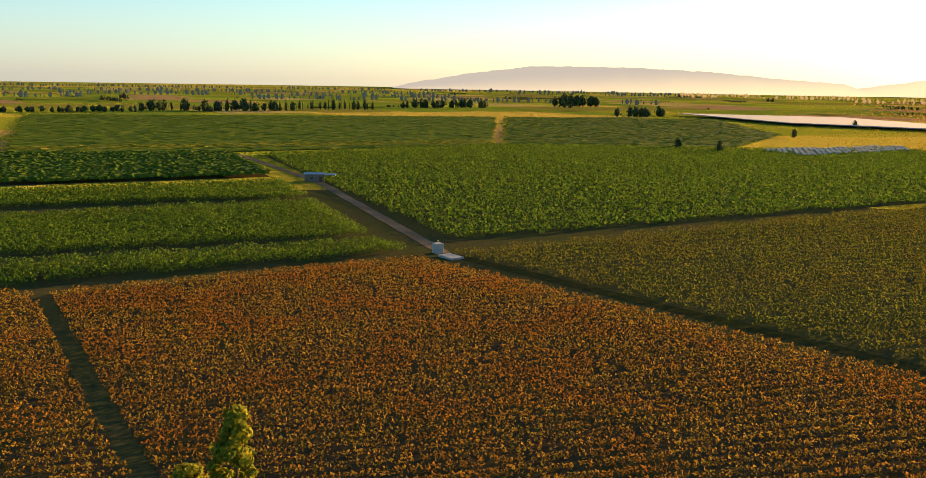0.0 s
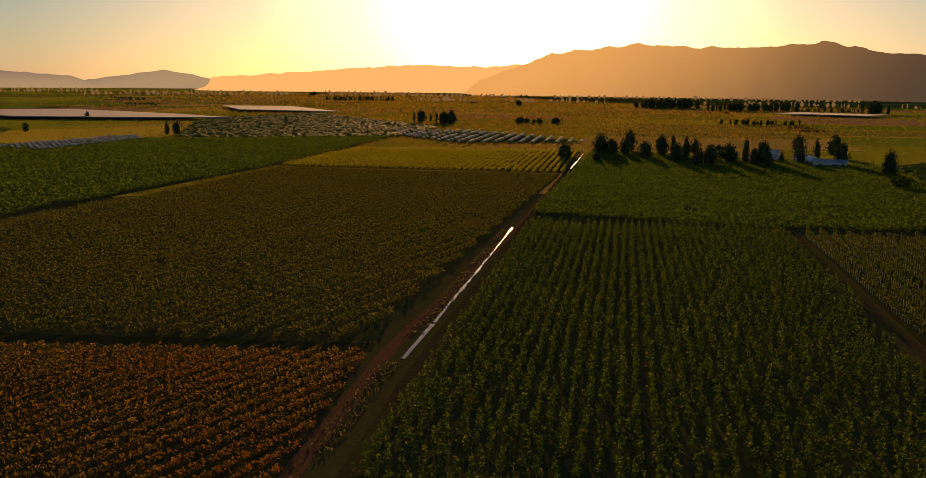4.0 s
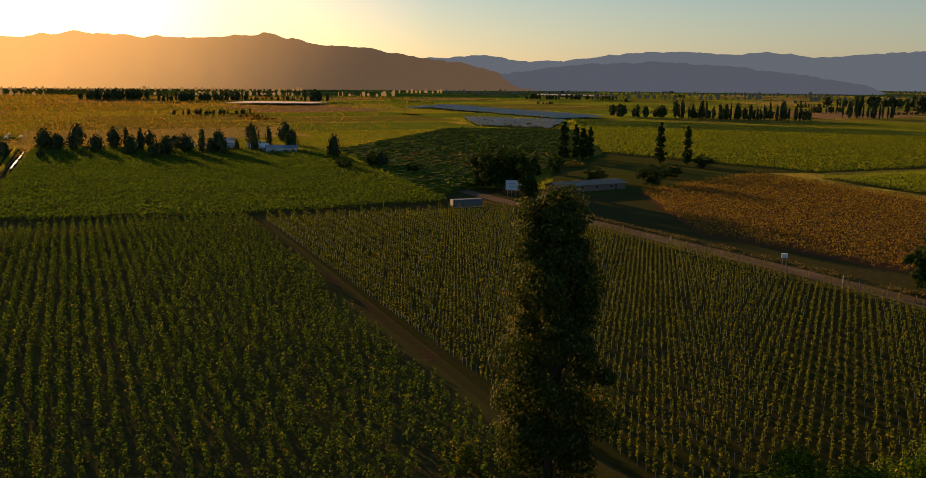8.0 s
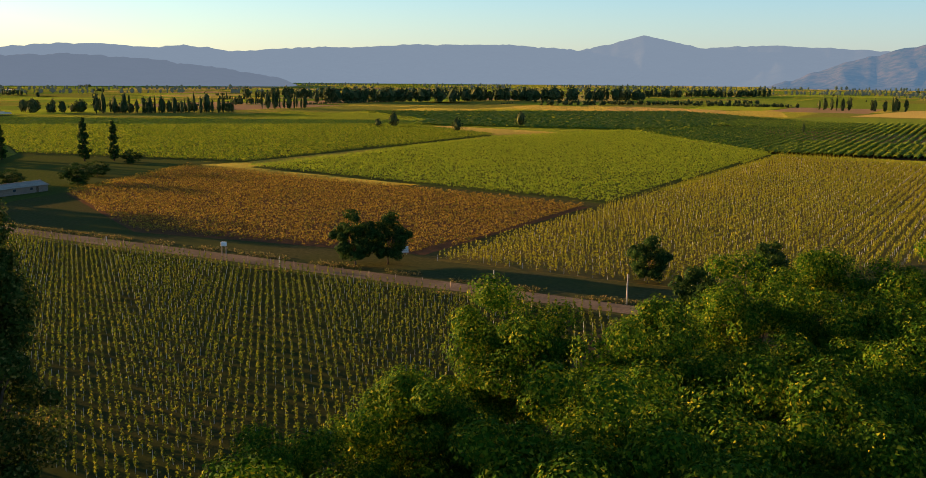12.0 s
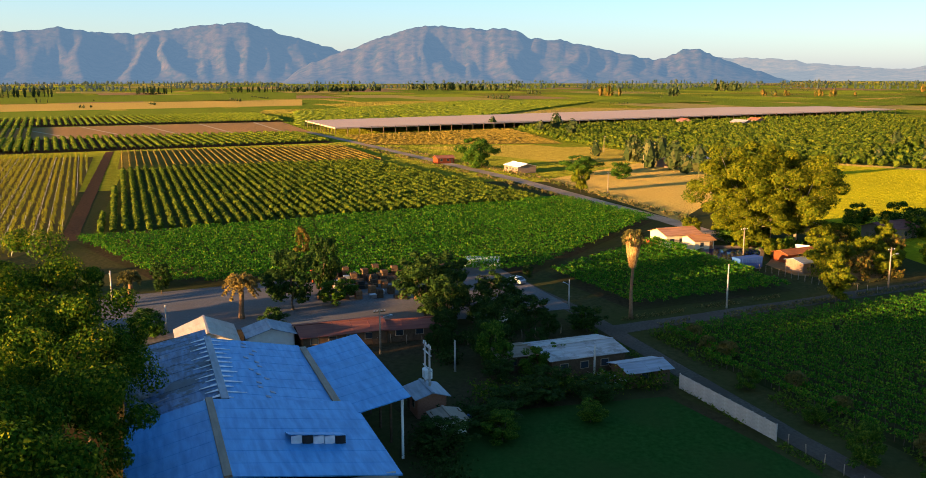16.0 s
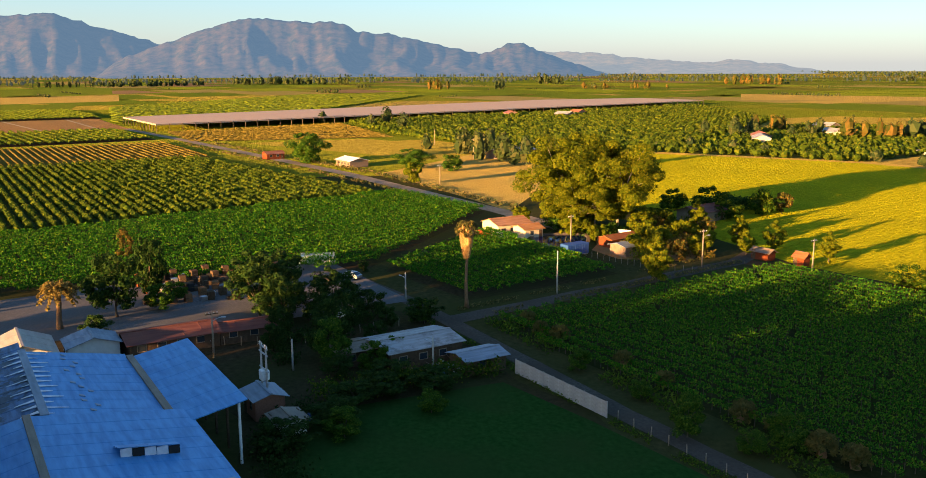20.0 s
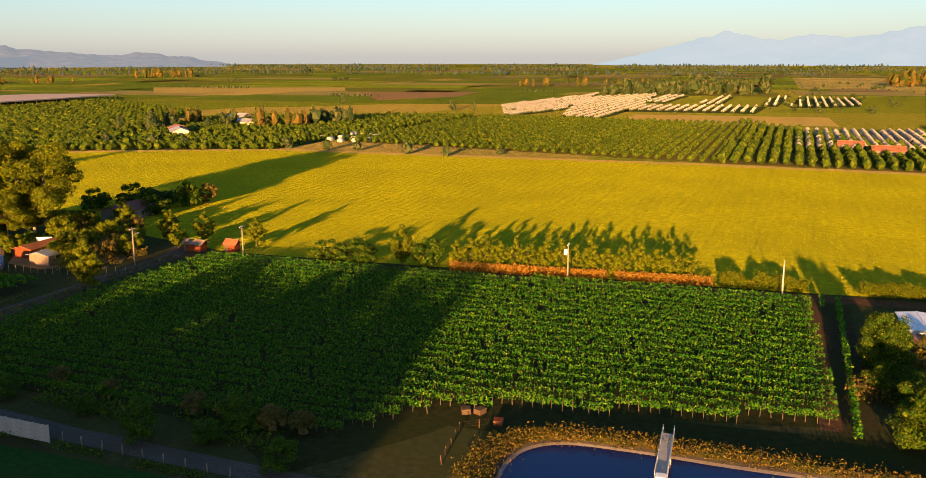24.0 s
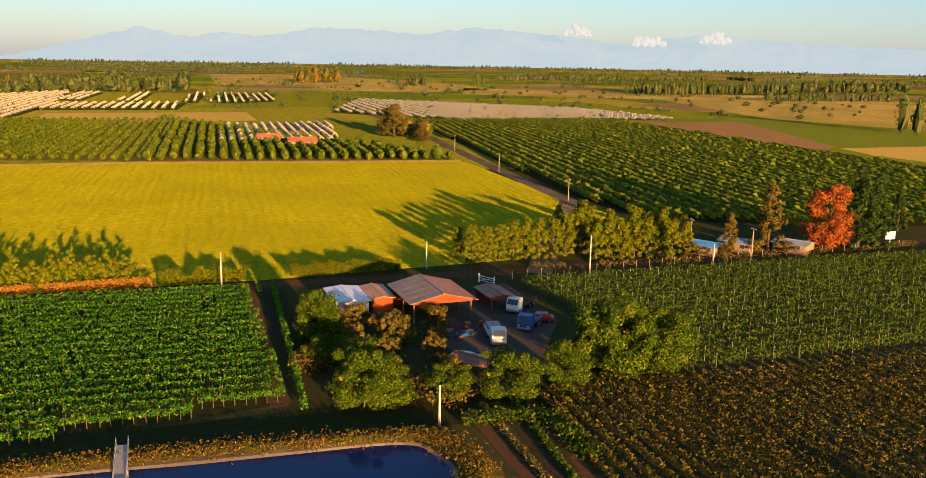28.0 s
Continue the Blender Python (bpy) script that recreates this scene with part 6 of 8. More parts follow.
# belts that can be told apart: kind, azimuth and distance of both ends, height of the trees
BELTS = [("w", 102.8, 1097, 93.9, 1132, 15), ("p", 93.9, 1174, 88.8, 1212, 15), ("w", 86.9, 1306, 81.7, 1371, 14), ("s", 110.5, 1056, 102.9, 1061, 9), ("w", 77.6, 1504, 75.1, 1555, 22), ("w", 73.2, 1116, 70.7, 1149, 13),
         ("w", 26.5, 1572, 23.0, 1621, 19), ("w", 22.2, 1478, 17.1, 1555, 16), ("w", 13.8, 1466, 12.6, 1488, 22), ("w", 40.2, 901, 37.4, 903, 13), ("s", 34.1, 909, 31.2, 916, 8),
         ("w", -5.4, 993, -9.3, 989, 15), ("p", -9.3, 959, -17.6, 965, 23), ("w", -10.0, 975, -17.0, 985, 13), ("p", -19.0, 1063, -21.7, 1090, 22), ("w", -22.6, 1308, -30.6, 1373, 24), ("w", -30.6, 1404, -42.5, 1578, 24), ("w", -42.5, 1791, -49.6, 1993, 18), ("w", -0.2, 1777, -5.8, 1783, 12), ("s", -36.3, 1245, -49.6, 1454, 8), ("w", -18, 1500, -34, 1700, 20),
         ("p", -52.7, 1228, -54.7, 1226, 21), ("p", -55.6, 1226, -57.6, 1226, 21), ("p", -58.4, 1606, -61.9, 1616, 22), ("p", -66.3, 1727, -68.4, 1742, 19), ("p", -71.5, 1819, -77.6, 1877, 16), ("s", -36.1, 1384, -51.9, 1306, 7),
         ("w", -75.7, 1815, -81.0, 1897, 14), ("w", -82.9, 1936, -89.7, 1882, 18), ("r", -94.5, 1470, -96.0, 1468, 20), ("w", -98.8, 1435, -99.5, 1436, 18), ("w", -101.6, 1856, -103.3, 1858, 23),
         ("r", -113.2, 1872, -116.3, 1844, 24), ("r", -119.9, 517, -123.0, 515, 14), ("w", -123.0, 543, -125.5, 542, 13), ("w", -141.6, 967, -150.1, 1017, 20), ("w", -132.5, 677, -133.3, 678, 10), ("p", -125.0, 773, -125.5, 773, 15),
         ("w", -146.9, 1045, -151.3, 1056, 22), ("w", -142.9, 1071, -146.6, 1077, 16), ("r", -157.6, 1364, -160.5, 1396, 26), ("w", -164.2, 1295, -165.6, 1313, 16), ("p", -168.6, 1324, -169.8, 1341, 19), ("p", -179.6, 1103, -187.5, 1234, 20), ("w", -178.6, 1150, -188.5, 1280, 15), ("w", -187.5, 1361, -193.8, 1538, 18), ("p", -194.2, 608, -195.2, 616, 28), ("s", -170.1, 1667, -183.1, 2081, 11)]
spots_of = {"w": [], "p": [], "r": [], "s": []}
for kind_, a0, d0, a1, d1, tall_ in BELTS:
    gap = {"w": 3.2, "p": 3.6, "r": 4.5, "s": 4.5}[kind_] * (1 + d0 / 3500)
    spots_of[kind_] += [(x, y, tall_ * 0.9) for x, y in tree_line(*polar(a0, d0), *polar(a1, d1), gap, 2.0 if kind_ in "ps" else 6.0)]
for p, q in hedge_lines:
    if rng.uniform() < 0.8:
        tall_ = rng.choice([2.5, 4.0, 7.0, 10.0], p=[0.4, 0.3, 0.2, 0.1])
        f0, f1 = sorted(rng.uniform(0, 1, 2))
        e0, e1 = [(p[0] + (q[0] - p[0]) * f, p[1] + (q[1] - p[1]) * f) for f in (f0, f1)]
        spots_of["s" if tall_ < 5 else "w"] += [(x, y, tall_) for x, y in tree_line(*e0, *e1, 3.0 + tall_ * 0.3, 1.0)]
woodland("far_woods", "dark belts of trees across the valley", spots_of["w"], per=18, slim=0.36, column=0.3)
woodland("far_poplars", "rows of slim poplars between fields", spots_of["p"], per=34, slim=0.16, column=0.25)
woodland("rust_belts", "reddish leafless trees across the valley", spots_of["r"], BRUSH, per=34, slim=0.3, column=0.2)
woodland("far_hedges", "low hedgerows between the far fields", spots_of["s"], per=6, slim=0.5, column=0.0)
mid = [polar(a, d) for a, d in ((63.3, 745), (67.5, 560), (70, 580), (55.6, 700), (55.0, 690), (60, 980), (29, 470), (31, 480), (26, 500), (24, 490), (22, 470), (21, 480), (20, 500), (19, 485), (25, 520), (17, 560), (16, 520), (15, 560), (12, 450), (23, 540), (27, 560), (9, 330 + 70), (-31, 640), (-26, 700), (-27, 690), (-35, 720), (-52, 700), (-88, 640), (-91, 600), (-93, 560), (-92, 610))]
mid += tree_line(*polar(29, 520), *polar(14, 500), 9, 12) + tree_line(*polar(24, 470), *polar(17, 470), 8, 6) + tree_line(*polar(-113, 520), *polar(-121, 545), 7, 9) + tree_line(*polar(-96, 430), *polar(-104, 330), 9, 6)
woodland("village_trees", "garden trees round the farmhouses", mid, per=110, tall=(6, 13), column=0.15)
woodland("rust_wood", "reddish bare trees in the distance", tree_line(*polar(-115, 560), *polar(-117, 565), 5, 3) + tree_line(*polar(-136, 1250), *polar(-144, 1300), 10, 8) + tree_line(*polar(-104, 1500), *polar(-110, 1500), 14, 10) + tree_line(*polar(-164, 470), *polar(-166, 440), 6, 3), leaf=BRUSH, per=40, tall=(8, 14))
# hedge between vineyard road and meadow, and the barn hedge
def hedge(name, line, high, wide, label, leaf=GREEN_LEAF, per=26, size=0.22):
    p = []
    for (x0, y0), (x1, y1) in zip(line, line[1:]):
        n = int(math.hypot(x1 - x0, y1 - y0) * per)
        t = rng.uniform(size=n)
        d = math.hypot(x1 - x0, y1 - y0)
        w = rng.normal(size=n) * wide * 0.4
        bump = np.array([0.8 + 0.4 * noise.noise(Vector((x0 + (x1 - x0) * q, y0 + (y1 - y0) * q, 2)) * 0.5) for q in t])
        p.append(np.c_[x0 + (x1 - x0) * t - (y1 - y0) / d * w, y0 + (y1 - y0) * t + (x1 - x0) / d * w, rng.uniform(0.05, 1, n) ** 0.7 * high * bump])
    return tagged(new(name, quad_mesh(name, leaf_quads(np.concatenate(p), size, 0.1), leaf)), label, "hedge")


hedge("clipped_hedge", [(83, -138), (70.5, -146)], 3.2, 1.8, "clipped bushy hedge beside the earth road", GUM_LEAF, 340)
hedge("clipped_hedge", [(63.5, -150), (46, -161)], 3.0, 1.8, "clipped bushy hedge beside the earth road", GUM_LEAF, 340)
hedge("garden_hedge", [(104, 6), (112, -18)], 3.0, 3.0, "unclipped dark hedge at the lawn edge", BARN_LEAF, 150)
hedge("garden_hedge", [(101, 6), (92, 10), (78, 6)], 2.2, 3.0, "unclipped dark hedge at the lawn edge", DARK_LEAF, 140)
hedge("garden_hedge", [(138, -2), (127, 12), (118, 10)], 2.0, 2.4, "unclipped dark hedge beside the lane", DARK_LEAF, 130)
hedge("street_hedge", [(188, -57), (176, -74)], 2.4, 2.4, "dry bushy hedge by the gravel road", BRUSH, 150)
hedge("street_hedge", [(172, -58), (190, -64), (206, -78), (214, -86)], 3.6, 4.0, "tall mixed hedge round the garden", GUM_LEAF, 150)
hedge("barn_hedge", [(44, -103), (34, -106), (26, -101), (20, -96)], 2.6, 3.4, "tangled shrubs round the barn garden", BRUSH, 140)
hedge("barn_hedge", [(45, -122), (40, -112), (33, -116), (36, -124)], 2.6, 3.4, "tangled shrubs round the barn garden", BARN_LEAF, 120)
hedge("bank_hedge", [(19, -92), (10, -96), (4, -86)], 1.5, 2.0, "rough bushes beside the bronze vines", BARN_LEAF, 120)
bush = [polar(a, d) for a, d in zip(rng.uniform(-192, -150, 260), rng.uniform(700, 1500, 260))]
woodland("scrub_bushes", "dark bushes over the tan scrubland", bush, per=24, tall=(1.5, 4.5), slim=0.7, column=0.0)
woodland("row_end_trees", "dark trees closing the meadow", tree_line(345, -215, 250, -262, 16, 3) + tree_line(420, -150, 380, -190, 14, 4), per=60, tall=(3, 6), slim=0.45, column=0.1)
# long hedgerows before the hills, haze and sun glow painted in as emission
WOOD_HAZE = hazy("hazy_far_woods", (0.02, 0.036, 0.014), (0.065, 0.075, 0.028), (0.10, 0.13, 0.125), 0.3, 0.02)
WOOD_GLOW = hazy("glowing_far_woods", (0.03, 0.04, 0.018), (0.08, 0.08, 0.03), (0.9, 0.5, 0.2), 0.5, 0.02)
rows_ = {False: [], True: []}
for a0, a1, d in ((-14, -60, 2350), (-30, -75, 2750), (-50, -104, 2300), (-60, -128, 3000), (-100, -160, 2700), (-120, -205, 3300), (-130, -205, 2050), (-2, -30, 1900), (-56, -100, 2050), (8, -14, 2300), (80, 40, 2900), (112, 84, 2500), (40, 8, 1900), (112, 70, 1750), (112, 60, 3300), (60, 12, 2500), (-95, -130, 2200), (-100, -205, 3900), (-20, -70, 3300), (112, 84, 2050)):
    n = int(radians(abs(a1 - a0)) * d / 11)
    for i in range(n):
        a = a0 + (a1 - a0) * (i + rng.uniform(-0.5, 0.5)) / n
        if noise.noise(Vector((a * 0.35, d * 0.01, 3))) > -0.2:
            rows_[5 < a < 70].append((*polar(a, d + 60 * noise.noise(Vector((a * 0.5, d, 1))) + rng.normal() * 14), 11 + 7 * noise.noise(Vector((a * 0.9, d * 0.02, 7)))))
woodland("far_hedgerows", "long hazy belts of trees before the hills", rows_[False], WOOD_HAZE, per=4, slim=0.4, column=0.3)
woodland("sunset_hedgerows", "belts of trees with painted-in sun glow", rows_[True], WOOD_GLOW, per=4, slim=0.4, column=0.3)
# western plain weeds; golden see-through leaves added to stand in for sunlit haze
r_ = 480 * np.exp(rng.uniform(0, math.log(3000 / 480), 110000))
a_ = radians(18) + rng.uniform(0, radians(32), len(r_)) + rng.normal(size=len(r_)) * radians(7)
far = np.c_[-np.sin(a_) * r_, np.cos(a_) * r_]
free = np.ones(len(far), bool)
for poly in FIELDS:
    free &= ~inside(poly, far)
far, r_ = far[free], r_[free]
tagged(new("western_crops", quad_mesh("western_crops", leaf_quads(np.c_[far, rng.uniform(0.3, 1.5, len(far))], r_ * 0.0009, 0, 1.6), leafy("haze_glow_grass", [(0.0, (0.09, 0.07, 0.012)), (0.6, (0.19, 0.125, 0.02)), (1.0, (0.3, 0.18, 0.03))], 0.6))), "low crops and weeds coloured gold for the sunlit haze", "crops", kind="stuff")
hedge("dark_thicket", [(220, -90), (238, -98), (236, -112)], 4.0, 6.0, "dense dark thicket at the meadow edge", DARK_LEAF, 160, 0.4)
hedge("garden_thicket", [(190, -62), (202, -68), (212, -76)], 2.8, 6.0, "dense sunlit garden thicket", BRUSH, 160, 0.34)
hedge("gum_thicket", [(218, -48), (206, -54), (200, -64)], 3.0, 5.0, "green undergrowth below the gum trees", GREEN_LEAF, 160, 0.34)

# ---- buildings ----
def corrugated(name, dark, light, stain, wave=3.0, rough=0.5, metal=0.0, spots=0.35):
    """Old sheet roofing: ribs across, streaks and lichen along."""
    m, t, b = nodes_of(name)
    co = t.nodes.new("ShaderNodeTexCoord")
    mp_ = t.nodes.new("ShaderNodeMapping")
    mp_.inputs["Scale"].default_value = (0.25, 1.6, 1)
    t.links.new(co.outputs["Object"], mp_.inputs[0])
    n1 = t.nodes.new("ShaderNodeTexNoise")
    n1.inputs["Scale"].default_value, n1.inputs["Detail"].default_value = 1.2, 5
    t.links.new(mp_.outputs[0], n1.inputs["Vector"])
    c = ramp_node(t, n1.outputs["Fac"], [(0.32, dark), (0.62, light)])
    c = mixed(t, ramp_node(t, noise_node(t, 0.35, 6, 0.7), [(0.5, (0, 0, 0)), (0.5 + spots, (0.9, 0.9, 0.9))]), c, stain)
    t.links.new(c, b.inputs["Base Color"])
    b.inputs["Roughness"].default_value, b.inputs["Metallic"].default_value = rough, metal
    b.inputs["Specular IOR Level"].default_value = 0.3
    wv = t.nodes.new("ShaderNodeTexWave")
    wv.bands_direction = "X"
    wv.inputs["Scale"].default_value = wave
    t.links.new(co.outputs["Object"], wv.inputs["Vector"])
    bn = t.nodes.new("ShaderNodeBump")
    bn.inputs["Strength"].default_value, bn.inputs["Distance"].default_value = 0.08, 0.03
    t.links.new(wv.outputs["Fac"], bn.inputs["Height"])
    t.links.new(bn.outputs[0], b.inputs["Normal"])
    return m


ROOF_GREY = corrugated("grey_sheet_roof", (0.17, 0.2, 0.24), (0.26, 0.3, 0.35), (0.12, 0.125, 0.13))
ROOF_BLUE = corrugated("faded_blue_roof", (0.03, 0.2, 0.44), (0.07, 0.3, 0.58), (0.05, 0.22, 0.42))
ROOF_LICHEN = corrugated("lichen_sheet_roof", (0.02, 0.055, 0.12), (0.07, 0.17, 0.33), (0.014, 0.03, 0.05), spots=0.06)
ROOF_WHITE = corrugated("white_sheet_roof", (0.6, 0.6, 0.62), (0.74, 0.74, 0.76), (0.5, 0.48, 0.46))
ROOF_RUST = corrugated("rusty_sheet_roof", (0.2, 0.06, 0.025), (0.36, 0.13, 0.045), (0.13, 0.06, 0.035))
ROOF_TILE = corrugated("red_tile_roof", (0.13, 0.035, 0.025), (0.2, 0.065, 0.04), (0.10, 0.045, 0.035), 8.0, 0.85)
ROOF_BROWN = corrugated("weathered_roof", (0.17, 0.115, 0.07), (0.26, 0.18, 0.115), (0.12, 0.08, 0.055))
ROOF_PEACH = corrugated("pale_sheet_roof", (0.27, 0.23, 0.19), (0.36, 0.31, 0.26), (0.22, 0.19, 0.16))
ROOF_ORANGE = corrugated("orange_sheet_roof", (0.34, 0.14, 0.05), (0.5, 0.24, 0.10), (0.3, 0.15, 0.08))
ROOF_PATCHED = corrugated("patched_grey_roof", (0.24, 0.23, 0.22), (0.36, 0.35, 0.34), (0.17, 0.15, 0.13), spots=0.1)
TIMBER = surface("dark_timber", (0.06, 0.04, 0.025), (0.14, 0.09, 0.055), 3.0, 0.4)
RUST_WOOD = surface("sunburnt_boards", (0.2, 0.09, 0.04), (0.32, 0.16, 0.08), 3.0, 0.4)
RED_WOOD = surface("red_boards", (0.14, 0.032, 0.015), (0.24, 0.065, 0.027), 3.0, 0.5)
STUCCO_Y = surface("cream_stucco", (0.55, 0.46, 0.3), (0.68, 0.58, 0.4), 1.5, 0.4)
STUCCO_W = surface("white_stucco", (0.62, 0.6, 0.56), (0.76, 0.74, 0.7), 1.5, 0.4)
BRICKY = surface("brick_wall", (0.22, 0.09, 0.055), (0.36, 0.16, 0.1), 5.0, 0.6)
ADOBE = surface("adobe_wall", (0.16, 0.11, 0.08), (0.27, 0.19, 0.14), 1.5, 0.3)
DARK_IN = plain("black_and_inner_shade", (0.02, 0.018, 0.016), 0.9)
BLUE_P = plain("blue_paint", (0.03, 0.1, 0.32), 0.45)
RED_P = plain("red_paint", (0.42, 0.03, 0.02), 0.4)
WHITE_P = plain("white_paint", (0.78, 0.77, 0.74), 0.45)
STEEL = plain("galvanised_steel", (0.42, 0.43, 0.44), 0.4, 0.7)
RUBBER = plain("black_rubber", (0.02, 0.02, 0.02), 0.8)
GLASS_M, gtree, gb = nodes_of("window_glass")
gb.inputs["Base Color"].default_value = (0.03, 0.04, 0.05, 1)
gb.inputs["Roughness"].default_value = 0.08
POLE_WOOD = surface("pole_wood", (0.2, 0.15, 0.1), (0.34, 0.27, 0.2), 3.0, 0.5)


def slab(name, a, b, c, d, thick, material):
    """One roof plane from four corners (eave a-b, ridge c-d): a single ribbed sheet with thickness."""
    P = [Vector(p) for p in (a, b, c, d)]
    n = (P[1] - P[0]).cross(P[3] - P[0]).normalized()
    if n.z < 0:
        n = -n
    run = (P[1] - P[0]).length
    k = max(1, int(run / 2.6))
    cuts = [(0.0, 0.0)]
    if thick > 0.05:
        for i in range(1, k):
            s = i / k
            cuts += [(s - 0.04 / run, 0.0), (s, 0.025), (s + 0.04 / run, 0.0)]
    cuts.append((1.0, 0.0))
    v = [P[0].lerp(P[1], s) + n * h for s, h in cuts] + [P[3].lerp(P[2], s) + n * h for s, h in cuts] + [p - n * thick for p in P]
    m = len(cuts)
    e = 2 * m
    f = [(i, i + 1, m + i + 1, m + i) for i in range(m - 1)]
    f += [(e + 3, e + 2, e + 1, e), tuple([e, e + 1] + list(range(m - 1, -1, -1))), tuple([e + 2, e + 3] + list(range(m, 2 * m))), (0, m, e + 3, e), (m - 1, e + 1, e + 2, 2 * m - 1)]
    me = mesh_of(name, v, f, material)
    bm = bmesh.new()
    bm.from_mesh(me)
    bmesh.ops.recalc_face_normals(bm, faces=bm.faces[:])
    bm.to_mesh(me)
    bm.free()
    return me


def window(parent, x, y, z, wide, high, across, glass=None, frame_m=None):
    """A window set 5 cm into the wall: frame with sill, and a pane."""
    t = 0.06
    sx, sy = (wide / 2, t) if across == "x" else (t, wide / 2)
    w = part("window", box_mesh("window", x - sx, x + sx, y - sy, y + sy, z, z + high, frame_m or POLE_WOOD, 0.02), parent)
    k = 0.82
    px_, py_ = (sx * k, t + 0.015) if across == "x" else (t + 0.015, sy * k)
    part("pane", box_mesh("pane", x - px_, x + px_, y - py_, y + py_, z + 0.1 * high, z + 0.9 * high, glass or GLASS_M, 0), w, "dark glass pane")


def house(name, label, x, y, angle, length, width, high, rise, wall_m, roof_m, windows=2, door=True, over=0.5, open_sides=False, category="house", roof_b=None):
    """A gabled building: walls, two roof planes, ridge cap, door and windows. Ridge along local x."""
    h = thing(name, label, category, x, y, 0, angle)
    L, W, t = length / 2, width / 2, 0.18
    if open_sides:
        n = max(2, int(length / 5) + 1)
        for i in range(n):
            for s in (-1, 1):
                px_ = -L + 0.2 + (length - 0.4) * i / (n - 1)
                part("post", box_mesh("post", px_ - 0.12, px_ + 0.12, s * (W - 0.2) - 0.12, s * (W - 0.2) + 0.12, 0, high, TIMBER, 0.02), h)
        part("back_wall", box_mesh("back_wall", -L, -L + t, -W, W, 0, high, wall_m), h)
    else:
        for s in (-1, 1):
            part("wall", box_mesh("wall", -L, L, s * W - t / 2, s * W + t / 2, 0, high, wall_m), h)
    for s in (-1, 1):
        e = s * (L - t / 2)
        low = high - 0.4 if open_sides else 0
        v = [(e - t / 2, -W, low), (e - t / 2, W, low), (e - t / 2, W, high), (e - t / 2, 0, high + rise), (e - t / 2, -W, high)]
        v += [(a + t, b, c) for a, b, c in v]
        part("gable_wall", mesh_of("gable_wall", v, [(0, 4, 3, 2, 1), (5, 6, 7, 8, 9)] + [(i, (i + 1) % 5, (i + 1) % 5 + 5, i + 5) for i in range(5)], wall_m), h)
    k = rise / W
    for s in (-1, 1):
        part("roof_panel", slab("roof_panel", (-L - over, s * (W + over), high - k * over + 0.1), (L + over, s * (W + over), high - k * over + 0.1), (L + over, 0, high + rise + 0.1), (-L - over, 0, high + rise + 0.1), 0.08, roof_b if roof_b and s > 0 else roof_m), h)
    part("ridge_cap", box_mesh("ridge_cap", -L - over, L + over, -0.18, 0.18, high + rise + 0.06, high + rise + 0.18, roof_m), h)
    if not open_sides:
        for s in (-1, 1):
            for i in range(windows):
                window(h, -L + length * (i + 0.6) / (windows + 0.6), s * W + s * 0.05, 0.95, min(1.3, length / 5), 1.05, "x")
        if door:
            for s in (-1, 1):
                d = part("door", box_mesh("door", L * 0.72 - 0.45, L * 0.72 + 0.45, s * W + s * 0.11 - 0.05, s * W + s * 0.11 + 0.05, 0, 2.05, TIMBER), h)
                part("handle", box_mesh("handle", L * 0.72 + 0.3, L * 0.72 + 0.36, s * W + s * 0.18 - 0.03, s * W + s * 0.18 + 0.03, 0.95, 1.1, STEEL, 0), d, "metal handle")
    return h


